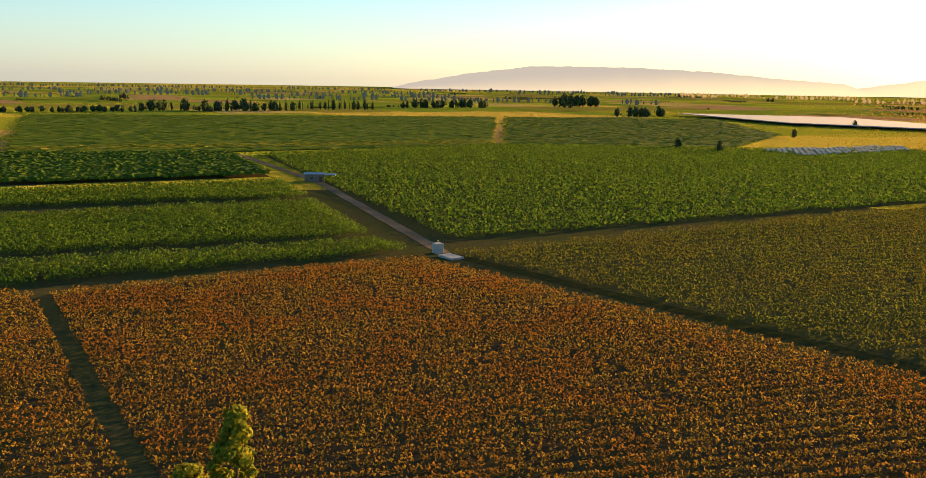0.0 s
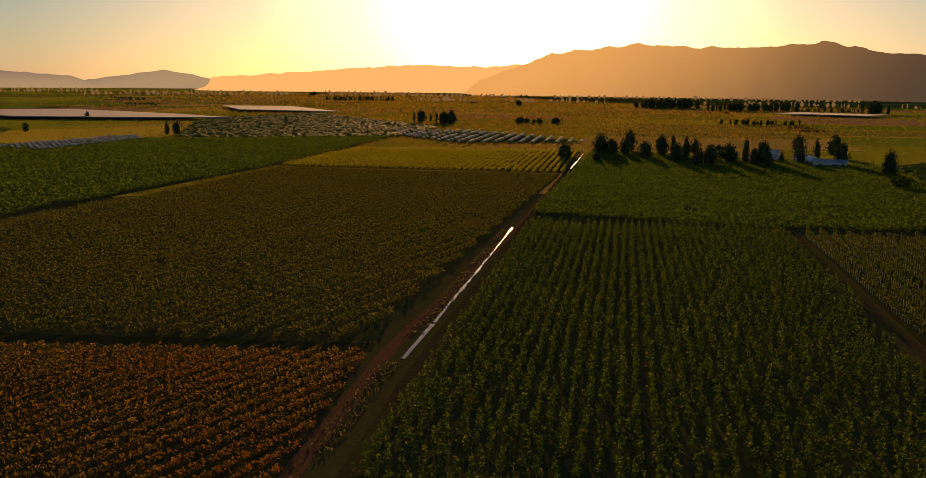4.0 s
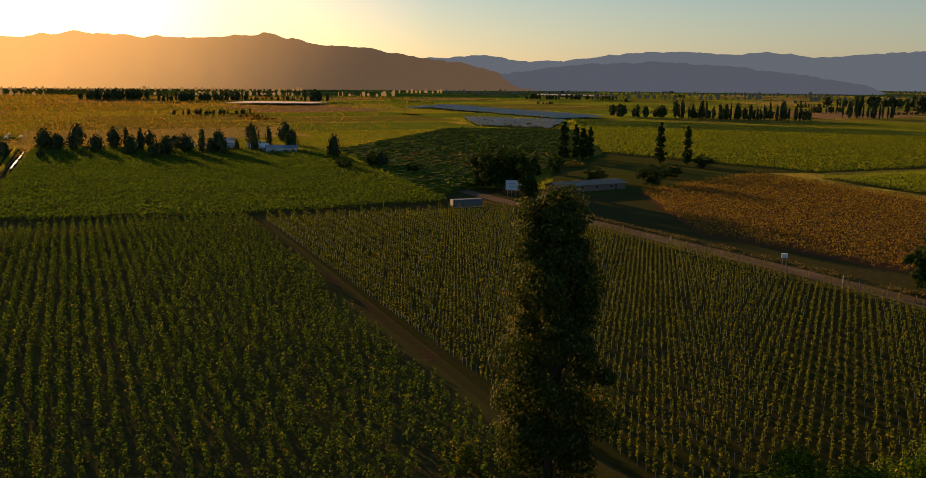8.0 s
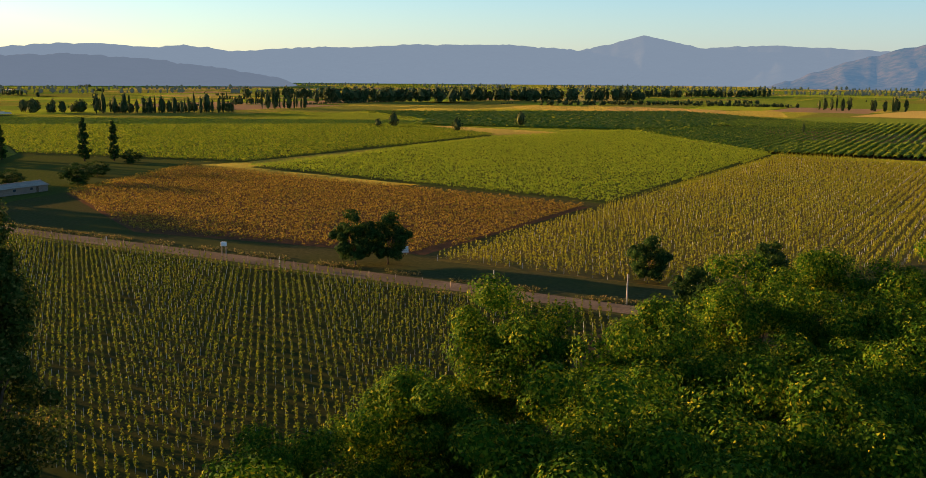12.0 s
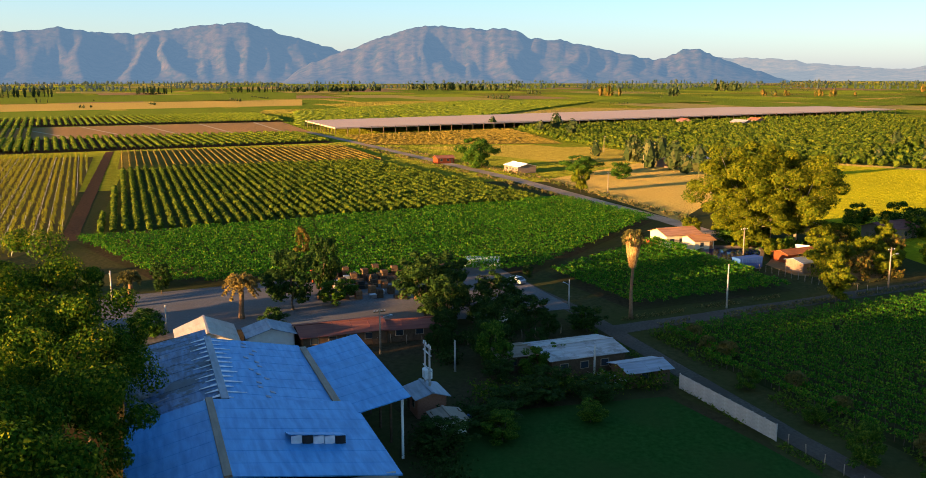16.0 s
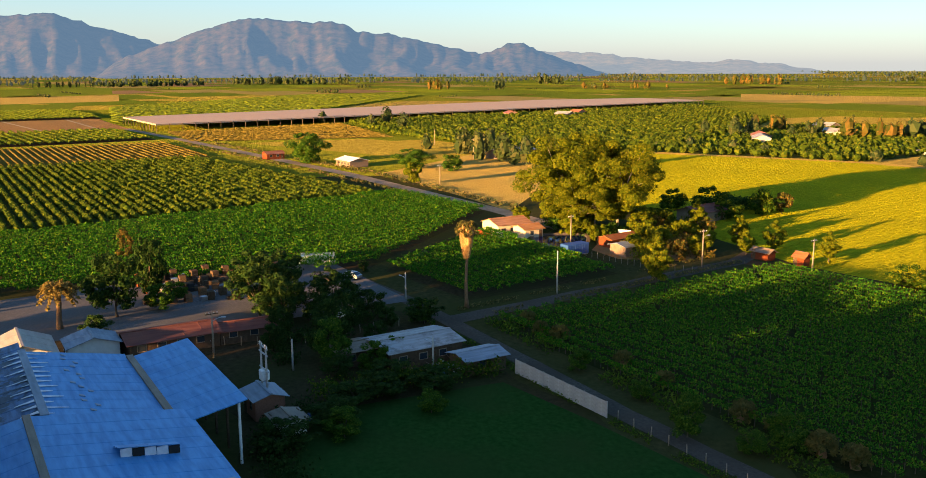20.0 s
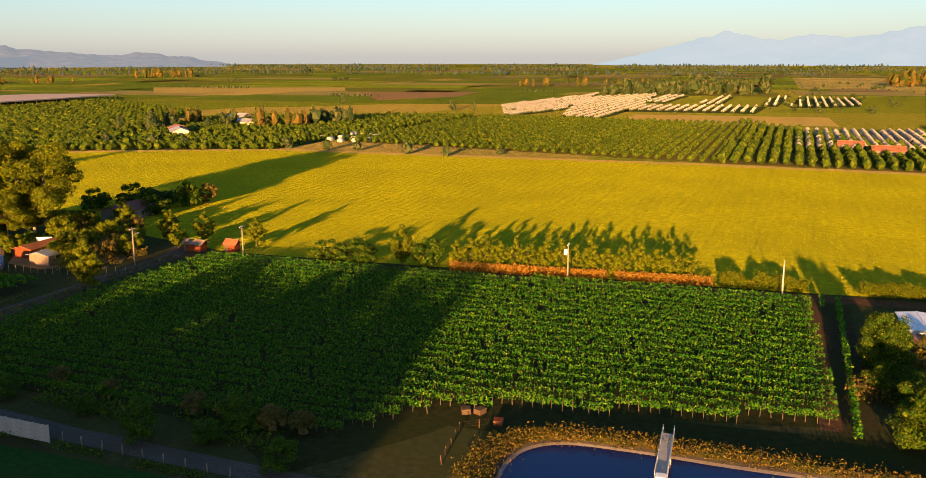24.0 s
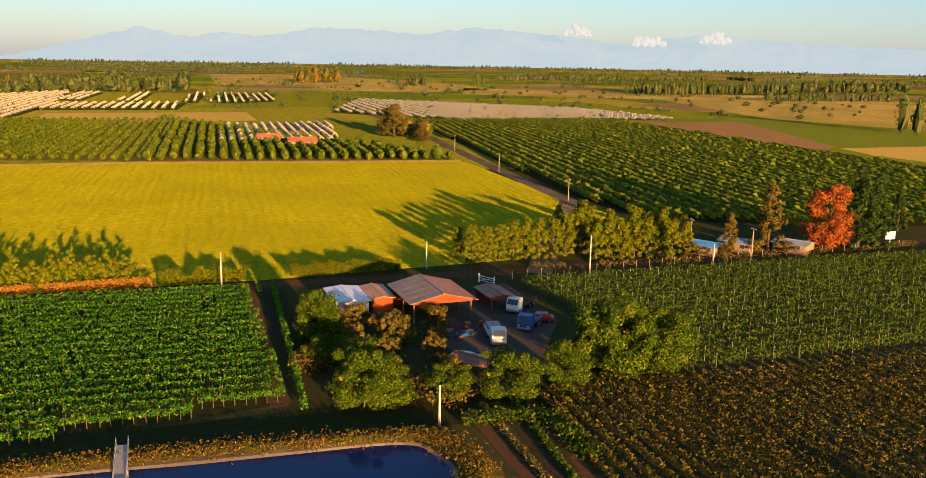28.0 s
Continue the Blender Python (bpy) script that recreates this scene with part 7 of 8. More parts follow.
# the packing shed below the drone: axis at 24 degrees
SHED = 24.0
def shed():
    h = thing("packing_shed", "large packing shed with weathered blue-grey sheet roofs", "shed", 0, 0, 0, SHED)
    def plane(name, l0, l1, w0, z0, w1, z1, m):
        part(name, slab(name, (l0, w0, z0), (l1, w0, z0), (l1, w1, z1), (l0, w1, z1), 0.12, m), h)
    plane("front_roof", 69.5, 88.0, -19.9, 6.0, -5.4, 8.2, ROOF_BLUE)
    plane("front_roof", 69.5, 88.0, 2.6, 6.4, -5.4, 8.2, ROOF_BLUE)
    plane("back_roof", 87.2, 110.5, -18.1, 5.7, -7.0, 7.9, ROOF_BLUE)
    plane("back_roof", 87.2, 114.5, 2.6, 5.9, -7.0, 7.9, ROOF_LICHEN)
    plane("side_roof", 84.6, 108.5, -18.3, 5.8, -25.2, 7.1, ROOF_BLUE)
    part("ridge_cap", box_mesh("ridge_cap", 69.4, 88.1, -5.75, -5.05, 8.12, 8.34, ROOF_BROWN), h, "rust-streaked ridge cap")
    part("ridge_cap", box_mesh("ridge_cap", 88.1, 111, -7.4, -6.6, 7.86, 8.02, ROOF_GREY), h, "whitewashed ridge cap")
    part("gutter", box_mesh("gutter", 84.6, 109, -18.75, -18.0, 5.72, 5.98, ROOF_BROWN), h, "rusty valley gutter")
    for i in range(26):                                      # whitewash run down from the ridge, patches lower on the slope
        l0, k = 88.6 + 0.86 * i, 0.9 + 1.5 * abs(math.sin(i * 2.3))
        w, side = 0.16 + 0.2 * abs(math.sin(i * 1.7)), 1 if i % 2 else -1
        drop = 0.208 if side > 0 else 0.198
        part("whitewash_streak", slab("whitewash_streak", (l0, -7.0 + side * k, 8.0 - drop * k), (l0 + w * 0.4, -7.0 + side * k, 8.0 - drop * k), (l0 + w, -7.0 + side * 0.3, 8.0 - drop * 0.3), (l0 - w, -7.0 + side * 0.3, 8.0 - drop * 0.3), 0.03, ROOF_WHITE), h, "dried whitewash streak")
    for i in range(14):
        l0, w0 = 89.2 + 1.5 * i, -11.2 - 0.7 * math.sin(i * 1.9)
        z0, z1 = 7.98 + (w0 + 7.0) * 0.198, 7.98 + (w0 - 0.5 + 7.0) * 0.198
        part("roof_patch", slab("roof_patch", (l0, w0 - 0.5, z1), (l0 + 0.5, w0 - 0.5, z1), (l0 + 0.9, w0, z0), (l0 + 0.2, w0, z0), 0.03, ROOF_GREY), h)
    part("roof_seam", slab("roof_seam", (92, 2.2, 6.14), (93.2, -1.8, 6.98), (93.4, -1.8, 6.98), (92.2, 2.2, 6.14), 0.04, ROOF_GREY), h)
    def front(w):                                            # height of the front roof at w
        return 6.0 + (w + 19.9) / 14.5 * 2.2
    k = part("skylight", slab("skylight", (76.3, -16.6, front(-16.6) + 0.9), (76.3, -11.4, front(-11.4) + 0.9), (78.9, -11.4, front(-11.4) + 0.12), (78.9, -16.6, front(-16.6) + 0.12), 0.06, ROOF_BLUE), h, "raised roof light")
    for i in range(5):
        w = -16.5 + 1.0 * i
        z = front(w) + 0.05
        part("skylight_panel", box_mesh("skylight_panel", 76.36, 76.44, w, w + 0.94, z, z + 0.78, DARK_IN if i in (0, 3) else ROOF_WHITE, 0), k)
    for l0, l1, w0, w1, hi in ((69.8, 87.8, -19.6, -19.4, 5.9), (69.8, 114, 2.1, 2.3, 5.8), (69.8, 70.0, -19.4, 2.1, 6.2), (109.8, 110, -18, 2.1, 5.6), (87.6, 87.8, -18, -6, 5.4)):
        part("wall", box_mesh("wall", l0, l1, w0, w1, 0, hi, CONCRETE), h)
    for i in range(6):
        part("side_post", box_mesh("side_post", 85.2 + 4.5 * i, 85.45 + 4.5 * i, -24.6, -24.35, 0, 6.75, TIMBER if i else STUCCO_W), h, "slim roof post")
    part("side_wall", box_mesh("side_wall", 86, 108, -18.2, -18.0, 0, 5.5, TIMBER), h)
    # near-black panels on the wall stand in for shade inside open bays
    for i in range(3):
        part("bay_shade_panel", box_mesh("bay_shade_panel", 89 + 6.5 * i, 93 + 6.5 * i, -18.32, -18.2, 0, 4.0, DARK_IN), h, "near-black panel for the shade inside a loading bay")
    return h


shed()
house("gate_office", "low office with a sunlit corrugated roof", 119.8, 44.6, SHED, 8.5, 7.6, 3.4, 1.5, STUCCO_W, ROOF_PEACH, 2)
house("guard_hut", "small gabled hut with a grey-blue roof", 125.4, 37.2, SHED, 5.0, 6.4, 2.5, 1.0, STUCCO_W, ROOF_GREY, 1)
house("long_barn", "long low brick house with a dull red roof", 129, 27.4, -65, 12.5, 7.0, 2.2, 0.8, TIMBER, ROOF_TILE, 4)
house("long_annex", "low annex with a dull red roof", 132.5, 17.2, -72, 8, 5.5, 2.0, 0.6, TIMBER, ROOF_TILE, 2)
house("grey_cottage", "dark cottage with a patched pale grey roof", 119.6, -7.2, -65, 11.0, 8.0, 2.6, 0.6, TIMBER, ROOF_PATCHED, 3)
house("patched_leanto", "shack patched from pale and rusty sheets", 114.0, -15.5, -65, 6.0, 4.5, 2.1, 0.5, TIMBER, ROOF_GREY, 1)
house("brown_shack", "dark shack with a brown sheet roof", 118.6, 1.6, -65, 5.0, 5.0, 2.3, 0.5, TIMBER, ROOF_BROWN, 1)
house("brick_hut", "small brick hut with a grey roof", 101.4, 11.3, 24, 4.2, 3.4, 2.6, 0.5, BRICKY, ROOF_GREY, 1)
house("pump_hut", "low shed with a whitewashed side", 95.4, 8.2, 24, 3.2, 3.0, 1.9, 0.3, WHITE_P, ROOF_BROWN, 0)
house("yellow_house", "cream farmhouse with rusty orange roofs", 210.5, -35.6, -67, 9.0, 7.0, 2.8, 1.0, STUCCO_Y, ROOF_ORANGE, 3)
house("yellow_annex", "cream annex with a rusty orange roof", 204.6, -39.8, -67, 5.0, 5.0, 2.4, 0.7, STUCCO_Y, ROOF_ORANGE, 1)
house("rusty_shack", "low shack with a rusty roof in the garden", 193, -58.5, -60, 9.0, 4.0, 2.0, 0.5, RED_WOOD, ROOF_RUST, 1)
house("grey_shack", "low grey-roofed shack among shrubs", 183, -57.5, -60, 6.5, 4.5, 2.2, 0.5, ADOBE, ROOF_GREY, 1)
house("pink_house", "house with a pinkish roof behind dark trees", 222, -89, -60, 11, 7, 2.7, 1.2, ADOBE, ROOF_TILE, 2)
house("shrine_hut", "small orange wooden roadside hut", 167.3, -88.6, 28, 2.2, 1.9, 2.0, 0.7, RED_WOOD, ROOF_RUST, 0)
house("crate_hut", "pale orange wooden roadside hut", 174, -83.6, 28, 4.2, 2.2, 1.8, 0.5, RED_WOOD, ROOF_BROWN, 0)
house("street_house", "white house with a silver-grey roof", 363, 1.5, 28, 12, 8, 2.6, 1.0, ADOBE, ROOF_WHITE, 4)
house("red_cottage", "small white and red cottage by the street", 397, 35.5, -62, 8, 5, 2.4, 0.9, RED_WOOD, ROOF_RUST, 2)
house("dark_cottage", "long low dark-roofed house", 390, -68, -50, 24, 8, 2.8, 1.2, ADOBE, ROOF_GREY, 4)
barn = house("open_barn", "open barn with a broad weathered roof and red gable", 33.1, -134.3, 122, 11.8, 9.6, 3.6, 1.15, RED_WOOD, ROOF_BROWN, 0, False, 0.7, True, "barn", ROOF_RUST)
house("barn_leanto", "low open lean-to with a rusty roof", 24.0, -140.5, 122, 7.0, 4.0, 2.6, 0.4, RED_WOOD, ROOF_RUST, 0, False, 0.3, True, "barn")
house("white_shed", "low shed with a white sheet roof", 47.0, -133.7, 121, 9.0, 5.0, 2.2, 0.25, STUCCO_W, ROOF_WHITE, 1)
house("rust_shed", "low shed with a rust-orange roof", 42.7, -136.3, 121, 8.0, 3.2, 2.3, 0.25, RED_WOOD, ROOF_ORANGE, 0)
house("small_rust_shed", "tiny lean-to with a rusty roof", 43.5, -126.0, -40, 4.0, 2.6, 1.8, 0.3, RED_WOOD, ROOF_RUST, 0)
house("striped_leanto", "low lean-to of rust and white striped sheets", 20.3, -107.6, -25, 6.4, 2.8, 2.3, 0.3, TIMBER, ROOF_RUST, 0)
for i in range(3):
    sheet = thing("roof_sheet", "loose pale sheet on the striped lean-to roof", "roof sheet", 20.3, -107.6, 0, -25, "pale roof sheets")
    part("sheet", slab("sheet", (-2.6 + 2.2 * i, -1.75, 2.36), (-1.7 + 2.2 * i, -1.75, 2.36), (-1.7 + 2.2 * i, 0, 2.74), (-2.6 + 2.2 * i, 0, 2.74), 0.03, ROOF_WHITE), sheet)
for x, y, l in ((-12.5, -194, 5), (-19.5, -199.5, 6), (-31, -201.5, 6)):
    house("white_cottage", "small white cottage with a pale roof under trees", x, y, -30, l + 1, 5.0, 2.1, 0.5, ADOBE, ROOF_BLUE if l < 6 else ROOF_GREY, 2)
house("pump_house", "white field hut with a bright flat roof", -357, -17.4, 90, 7.0, 4.5, 3.0, 0.4, ADOBE, ROOF_GREY, 1)
house("pump_shelter", "open shelter with a pale roof beside the hut", -357, -11.3, 90, 4.5, 3.0, 2.6, 0.3, WHITE_P, ROOF_GREY, 0, False, 0.3, True)
house("adobe_barn", "long low adobe barn in shadow", 23, 329, 33, 30, 8, 2.3, 1.1, ADOBE, ROOF_BROWN, 4)
for x, y, l, a in ((-165, 480, 14, 20), (-150, 500, 10, -40), (-142, 478, 9, 10), (-175, 515, 12, 30), (-128, 470, 16, 15), (-190, 495, 8, -20)):
    house("village_house", "far village house with a pale roof among trees", x, y, a, l, 7, 2.8, 1.2, STUCCO_W, ROOF_WHITE if l % 2 else ROOF_GREY, 2)
for x, y, l, a in ((470, -262, 16, 0), (520, -285, 13, 20), (437, -205, 16, -20), (452, -212, 12, -10), (672, -158, 14, 30), (690, -120, 12, 10), (700, -175, 10, 30), (150, -370, 12, 28), (170, -380, 10, 28)):
    house("far_farmhouse", "far farmhouse with a plain gabled roof", x, y, a, l, 8, 3.2, 1.6, STUCCO_Y if l > 14 else ADOBE, ROOF_RUST if l in (12, 10) else ROOF_PATCHED, 2)


# ---- fence of concrete panels ----
def panel_fence():
    f = thing("panel_fence", "pale concrete panel fence along the lane", "fence", 111.2, -20.2, 0, 205.3)
    post_m = box_mesh("fence_post", -0.07, 0.07, -0.07, 0.07, 0, 2.05, CONCRETE, 0.015)
    board_m = box_mesh("fence_panel", 0.06, 1.94, -0.03, 0.03, 0, 0.47, CONCRETE, 0.012)
    for i in range(10):
        p = part("fence_post", post_m, f)
        p.location = (2.0 * i, 0, 0)
        if i < 9:
            for k in range(4):
                b = part("fence_panel", board_m, f)
                b.location = (2.0 * i, 0, 0.04 + 0.485 * k)
    return f


panel_fence()


def post_fence(name, label, line, gap, high, material, wires=3):
    f = thing(name, label, "fence", *line[0])
    pm = tube_mesh("fence_post", [(0, 0, -0.1), (0.01, 0, high * 0.5), (0, 0.01, high)], [0.07, 0.065, 0.055], material, 6)
    ox, oy = line[0]
    for (x0, y0), (x1, y1) in zip(line, line[1:]):
        n = max(1, int(math.hypot(x1 - x0, y1 - y0) / gap))
        for i in range(n):
            p = part("fence_post", pm, f)
            p.location = (x0 + (x1 - x0) * i / n - ox + rng.normal() * 0.04, y0 + (y1 - y0) * i / n - oy, 0)
            p.rotation_euler = (rng.normal() * 0.04, rng.normal() * 0.04, rng.uniform(0, 6))
        for k in range(wires):
            z = high * (0.4 + 0.27 * k)
            part("wire", tube_mesh("wire", [(x0 - ox, y0 - oy, z), ((x0 + x1) / 2 - ox, (y0 + y1) / 2 - oy, z - 0.03), (x1 - ox, y1 - oy, z)], [0.006] * 3, TIMBER, 3), f)
    return f


post_fence("wire_fence", "weathered post and wire fence", [(182, -48), (170, -56), (163, -66)], 1.6, 1.3, POLE_WOOD)
post_fence("wire_fence", "weathered post and wire fence", [(129, 22), (127, 10), (136, -8)], 2.2, 1.4, POLE_WOOD)
post_fence("wire_fence", "weathered post and wire fence", [(63, -55), (68, -62), (66, -66)], 2.0, 1.0, TIMBER)
post_fence("wire_fence", "weathered post and wire fence", [(24, -160), (-8, -183), (-58, -216)], 3.0, 1.6, POLE_WOOD)
post_fence("wire_fence", "weathered post and wire fence", [(94, -29), (72, -39)], 2.5, 1.2, POLE_WOOD)
post_fence("wire_fence", "weathered post and wire fence", [(-2, 287), (50, 203), (95, 128)], 6.0, 1.3, POLE_WOOD, 2)


# ---- poles ----
def utility_pole(label, x, y, high, arm=True, lamp=False, box=False, angle=0.0, material=POLE_WOOD, name="utility_pole"):
    p = thing(name, label, "pole", x, y, 0, angle)
    part("pole", tube_mesh("pole", [(0, 0, -0.2), (0.02, 0, high * 0.5), (0, 0, high)], [0.17, 0.14, 0.1], material, 8), p)
    if arm:
        part("crossarm", box_mesh("crossarm", -0.9, 0.9, -0.06, 0.06, high - 0.55, high - 0.42, TIMBER, 0.02), p)
        for k in (-0.8, -0.35, 0.35, 0.8):
            part("insulator", tube_mesh("insulator", [(k, 0, high - 0.42), (k, 0, high - 0.32), (k, 0, high - 0.22)], [0.04, 0.07, 0.04], WHITE_P, 6), p)
    if lamp:
        part("lamp_arm", tube_mesh("lamp_arm", [(0, 0, high * 0.78), (0.8, 0, high * 0.82), (1.5, 0, high * 0.83)], [0.05, 0.045, 0.04], STEEL, 6), p)
        part("lamp_head", box_mesh("lamp_head", 1.35, 1.95, -0.14, 0.14, high * 0.81, high * 0.84, STEEL, 0.04), p)
    if box:
        part("transformer", box_mesh("transformer", -0.35, 0.35, 0.1, 0.7, high - 2.2, high - 1.2, WHITE_P, 0.08), p, "pale transformer box")
    return p


WOOD_POLE = "weathered wooden utility pole with crossarm"
for x, y, h_, lamp, box in ((168.5, -68.2, 7.7, True, False), (161.7, -87.9, 6.6, False, False), (103.8, -121.2, 7.1, False, True), (22.6, -252.7, 7.2, True, False), (53.5, -316.4, 6.8, False, False), (85, -385, 7.0, False, False), (-9.1, -196, 7.2, True, False), (-21.3, -190.6, 6.8, False, False), (205, -56, 8.0, False, False), (196, -48, 6.5, False, False), (380, -50, 9.0, False, False), (420, -60, 8.0, False, False), (455, -40, 8.0, False, False), (116, -450, 8.0, False, False), (140, -500, 8.0, False, False), (118, 84, 7.0, False, False), (300, -28, 7.0, False, False), (122.9, 20.3, 6.8, True, False)):
    utility_pole(WOOD_POLE, x, y, h_, True, lamp, box, -62)
for x, y, h_ in ((151.8, -34.9, 7.7), (71.4, -138.6, 6.6), (41.4, -163.9, 5.4), (10.3, -166.5, 7.9), (21.3, -90.9, 4.8), (-13.2, -182.6, 4.4), (151.2, -8, 4.8), (152.4, 73.7, 5.0), (36.2, 217.9, 2.6), (62.8, 175.9, 2.6), (90.1, 136.4, 4.4), (105.8, 117.2, 5.6), (131, 55, 4.6), (116, 9, 4.4), (113.5, -9.5, 4.8)):
    utility_pole("plain grey roadside pole", x, y, h_, False, h_ in (5.0, 4.8) and x > 100, False, 30, CONCRETE, "lamp_pole")
tower = thing("transformer_tower", "twin-pole electric transformer stand", "transformer", 102.5, 11.3, 0, 24)
for s in (-0.9, 0.9):
    part("pole", tube_mesh("pole", [(s, 0, -0.2), (s, 0, 4), (s, 0, 8.2)], [0.16, 0.14, 0.11], CONCRETE, 8), tower)
for z in (3.6, 5.0, 6.9, 7.7):
    part("crossarm", box_mesh("crossarm", -1.5, 1.5, -0.08, 0.08, z, z + 0.14, STEEL, 0.02), tower)
part("transformer", box_mesh("transformer", -0.55, 0.55, -0.5, 0.5, 3.75, 5.0, WHITE_P, 0.1), tower, "white transformer tank")
for k in (-1.3, -0.45, 0.45, 1.3):
    part("insulator", tube_mesh("insulator", [(k, 0, 7.84), (k, 0, 8.0), (k, 0, 8.15)], [0.05, 0.08, 0.04], WHITE_P, 6), tower)
stand = thing("meter_stand", "grey pump stand with a white box on posts", "meter stand", 55.4, 190, 0, -30)
for s in (-0.45, 0.45):
    part("post", box_mesh("post", s - 0.1, s + 0.1, -0.1, 0.1, 0, 3.2, POLE_WOOD), stand)
part("box", box_mesh("box", -0.6, 0.6, -0.35, 0.35, 3.2, 4.1, WHITE_P, 0.05), stand)


# ---- vehicles and clutter ----
def wheel(parent, x, y, r, w):
    k = part("wheel", tube_mesh("wheel", [(x, y - w / 2, r), (x, y - w / 2 + 0.03, r), (x, y + w / 2 - 0.03, r), (x, y + w / 2, r)], [r * 0.85, r, r, r * 0.85], RUBBER, 14), parent)
    part("rim", tube_mesh("rim", [(x, y - w / 2 - 0.01, r), (x, y + w / 2 + 0.01, r)], [r * 0.5, r * 0.5], STEEL, 10), k, "grey steel rim")


def lorry(label, x, y, angle, paint, bed, long=5.6, load=None, name="truck"):
    t = thing(name, label, "truck", x, y, 0, angle)
    prof = [(0, 0.55), (1.75, 0.55), (1.75, 1.5), (1.45, 2.55), (0.1, 2.6), (0, 2.4)]
    v = [(p, -1.05, z) for p, z in prof] + [(p, 1.05, z) for p, z in prof]
    part("cab", mesh_of("cab", v, [(0, 1, 2, 3, 4, 5), (11, 10, 9, 8, 7, 6)] + [(i, i + 6, (i + 1) % 6 + 6, (i + 1) % 6) for i in range(6)], paint), t)
    part("windscreen", slab("windscreen", (1.76, -0.9, 1.58), (1.76, 0.9, 1.58), (1.5, 0.9, 2.42), (1.5, -0.9, 2.42), 0.03, GLASS_M), t, "dark windscreen")
    part("bumper", box_mesh("bumper", 1.7, 1.95, -1.05, 1.05, 0.45, 0.8, STEEL, 0.05), t)
    for s in (-0.75, 0.75):
        part("headlight", box_mesh("headlight", 1.74, 1.8, s - 0.17, s + 0.17, 0.9, 1.12, WHITE_P, 0.02), t)
    part("chassis", box_mesh("chassis", -long, 0.1, -0.5, 0.5, 0.55, 0.85, STEEL), t)
    part("bed_floor", box_mesh("bed_floor", -long, -0.15, -1.15, 1.15, 0.95, 1.1, bed), t)
    for s in (-1, 1):
        part("side_board", box_mesh("side_board", -long, -0.15, s * 1.12 - 0.04, s * 1.12 + 0.04, 1.1, 1.65, bed), t)
    part("head_board", box_mesh("head_board", -0.22, -0.12, -1.15, 1.15, 1.1, 2.3, bed), t)
    for wx in (1.0, -long * 0.55, -long * 0.8):
        for s in (-0.95, 0.95):
            wheel(t, wx, s, 0.45, 0.28)
    if load:
        for i in range(5):
            for s in (-0.5, 0.5):
                part("crate", box_mesh("crate", -long + 0.2 + i, -long + 1.1 + i, s - 0.45, s + 0.45, 1.12, 1.95, load, 0.03), t)
    return t


lorry("white lorry parked in the barn yard", 20.0, -138.6, 75, WHITE_P, TIMBER)
lorry("white flatbed lorry loaded with pale crates", 20.2, -121.6, 110, WHITE_P, WHITE_P, 5.0, CONCRETE)
lorry("small blue lorry in the shaded yard", 17.0, -129.5, 80, BLUE_P, BLUE_P, 4.0)


def car(label, x, y, angle, paint):
    c = thing("car", label, "car", x, y, 0, angle)
    prof = [(-2.1, 0.35), (2.1, 0.35), (2.15, 0.75), (1.2, 0.92), (0.6, 1.42), (-1.1, 1.45), (-1.9, 0.95), (-2.15, 0.85)]
    n = len(prof)
    v = [(p, -0.85 + 0.12 * (z > 1.2), z) for p, z in prof] + [(p, 0.85 - 0.12 * (z > 1.2), z) for p, z in prof]
    part("body", mesh_of("body", v, [tuple(range(n)), tuple(range(2 * n - 1, n - 1, -1))] + [(i, i + n, (i + 1) % n + n, (i + 1) % n) for i in range(n)], paint), c)
    part("windscreen", slab("windscreen", (1.18, -0.7, 0.98), (1.18, 0.7, 0.98), (0.68, 0.62, 1.4), (0.68, -0.62, 1.4), 0.02, GLASS_M), c, "dark windscreen")
    part("rear_window", slab("rear_window", (-1.86, -0.7, 1.02), (-1.86, 0.7, 1.02), (-1.2, 0.62, 1.42), (-1.2, -0.62, 1.42), 0.02, GLASS_M), c, "dark rear window")
    for s in (-0.62, 0.62):
        part("headlight", box_mesh("headlight", 2.08, 2.16, s - 0.16, s + 0.16, 0.6, 0.74, WHITE_P, 0.02), c)
    for wx in (-1.3, 1.3):
        for s in (-0.78, 0.78):
            wheel(c, wx, s, 0.32, 0.2)
    return c


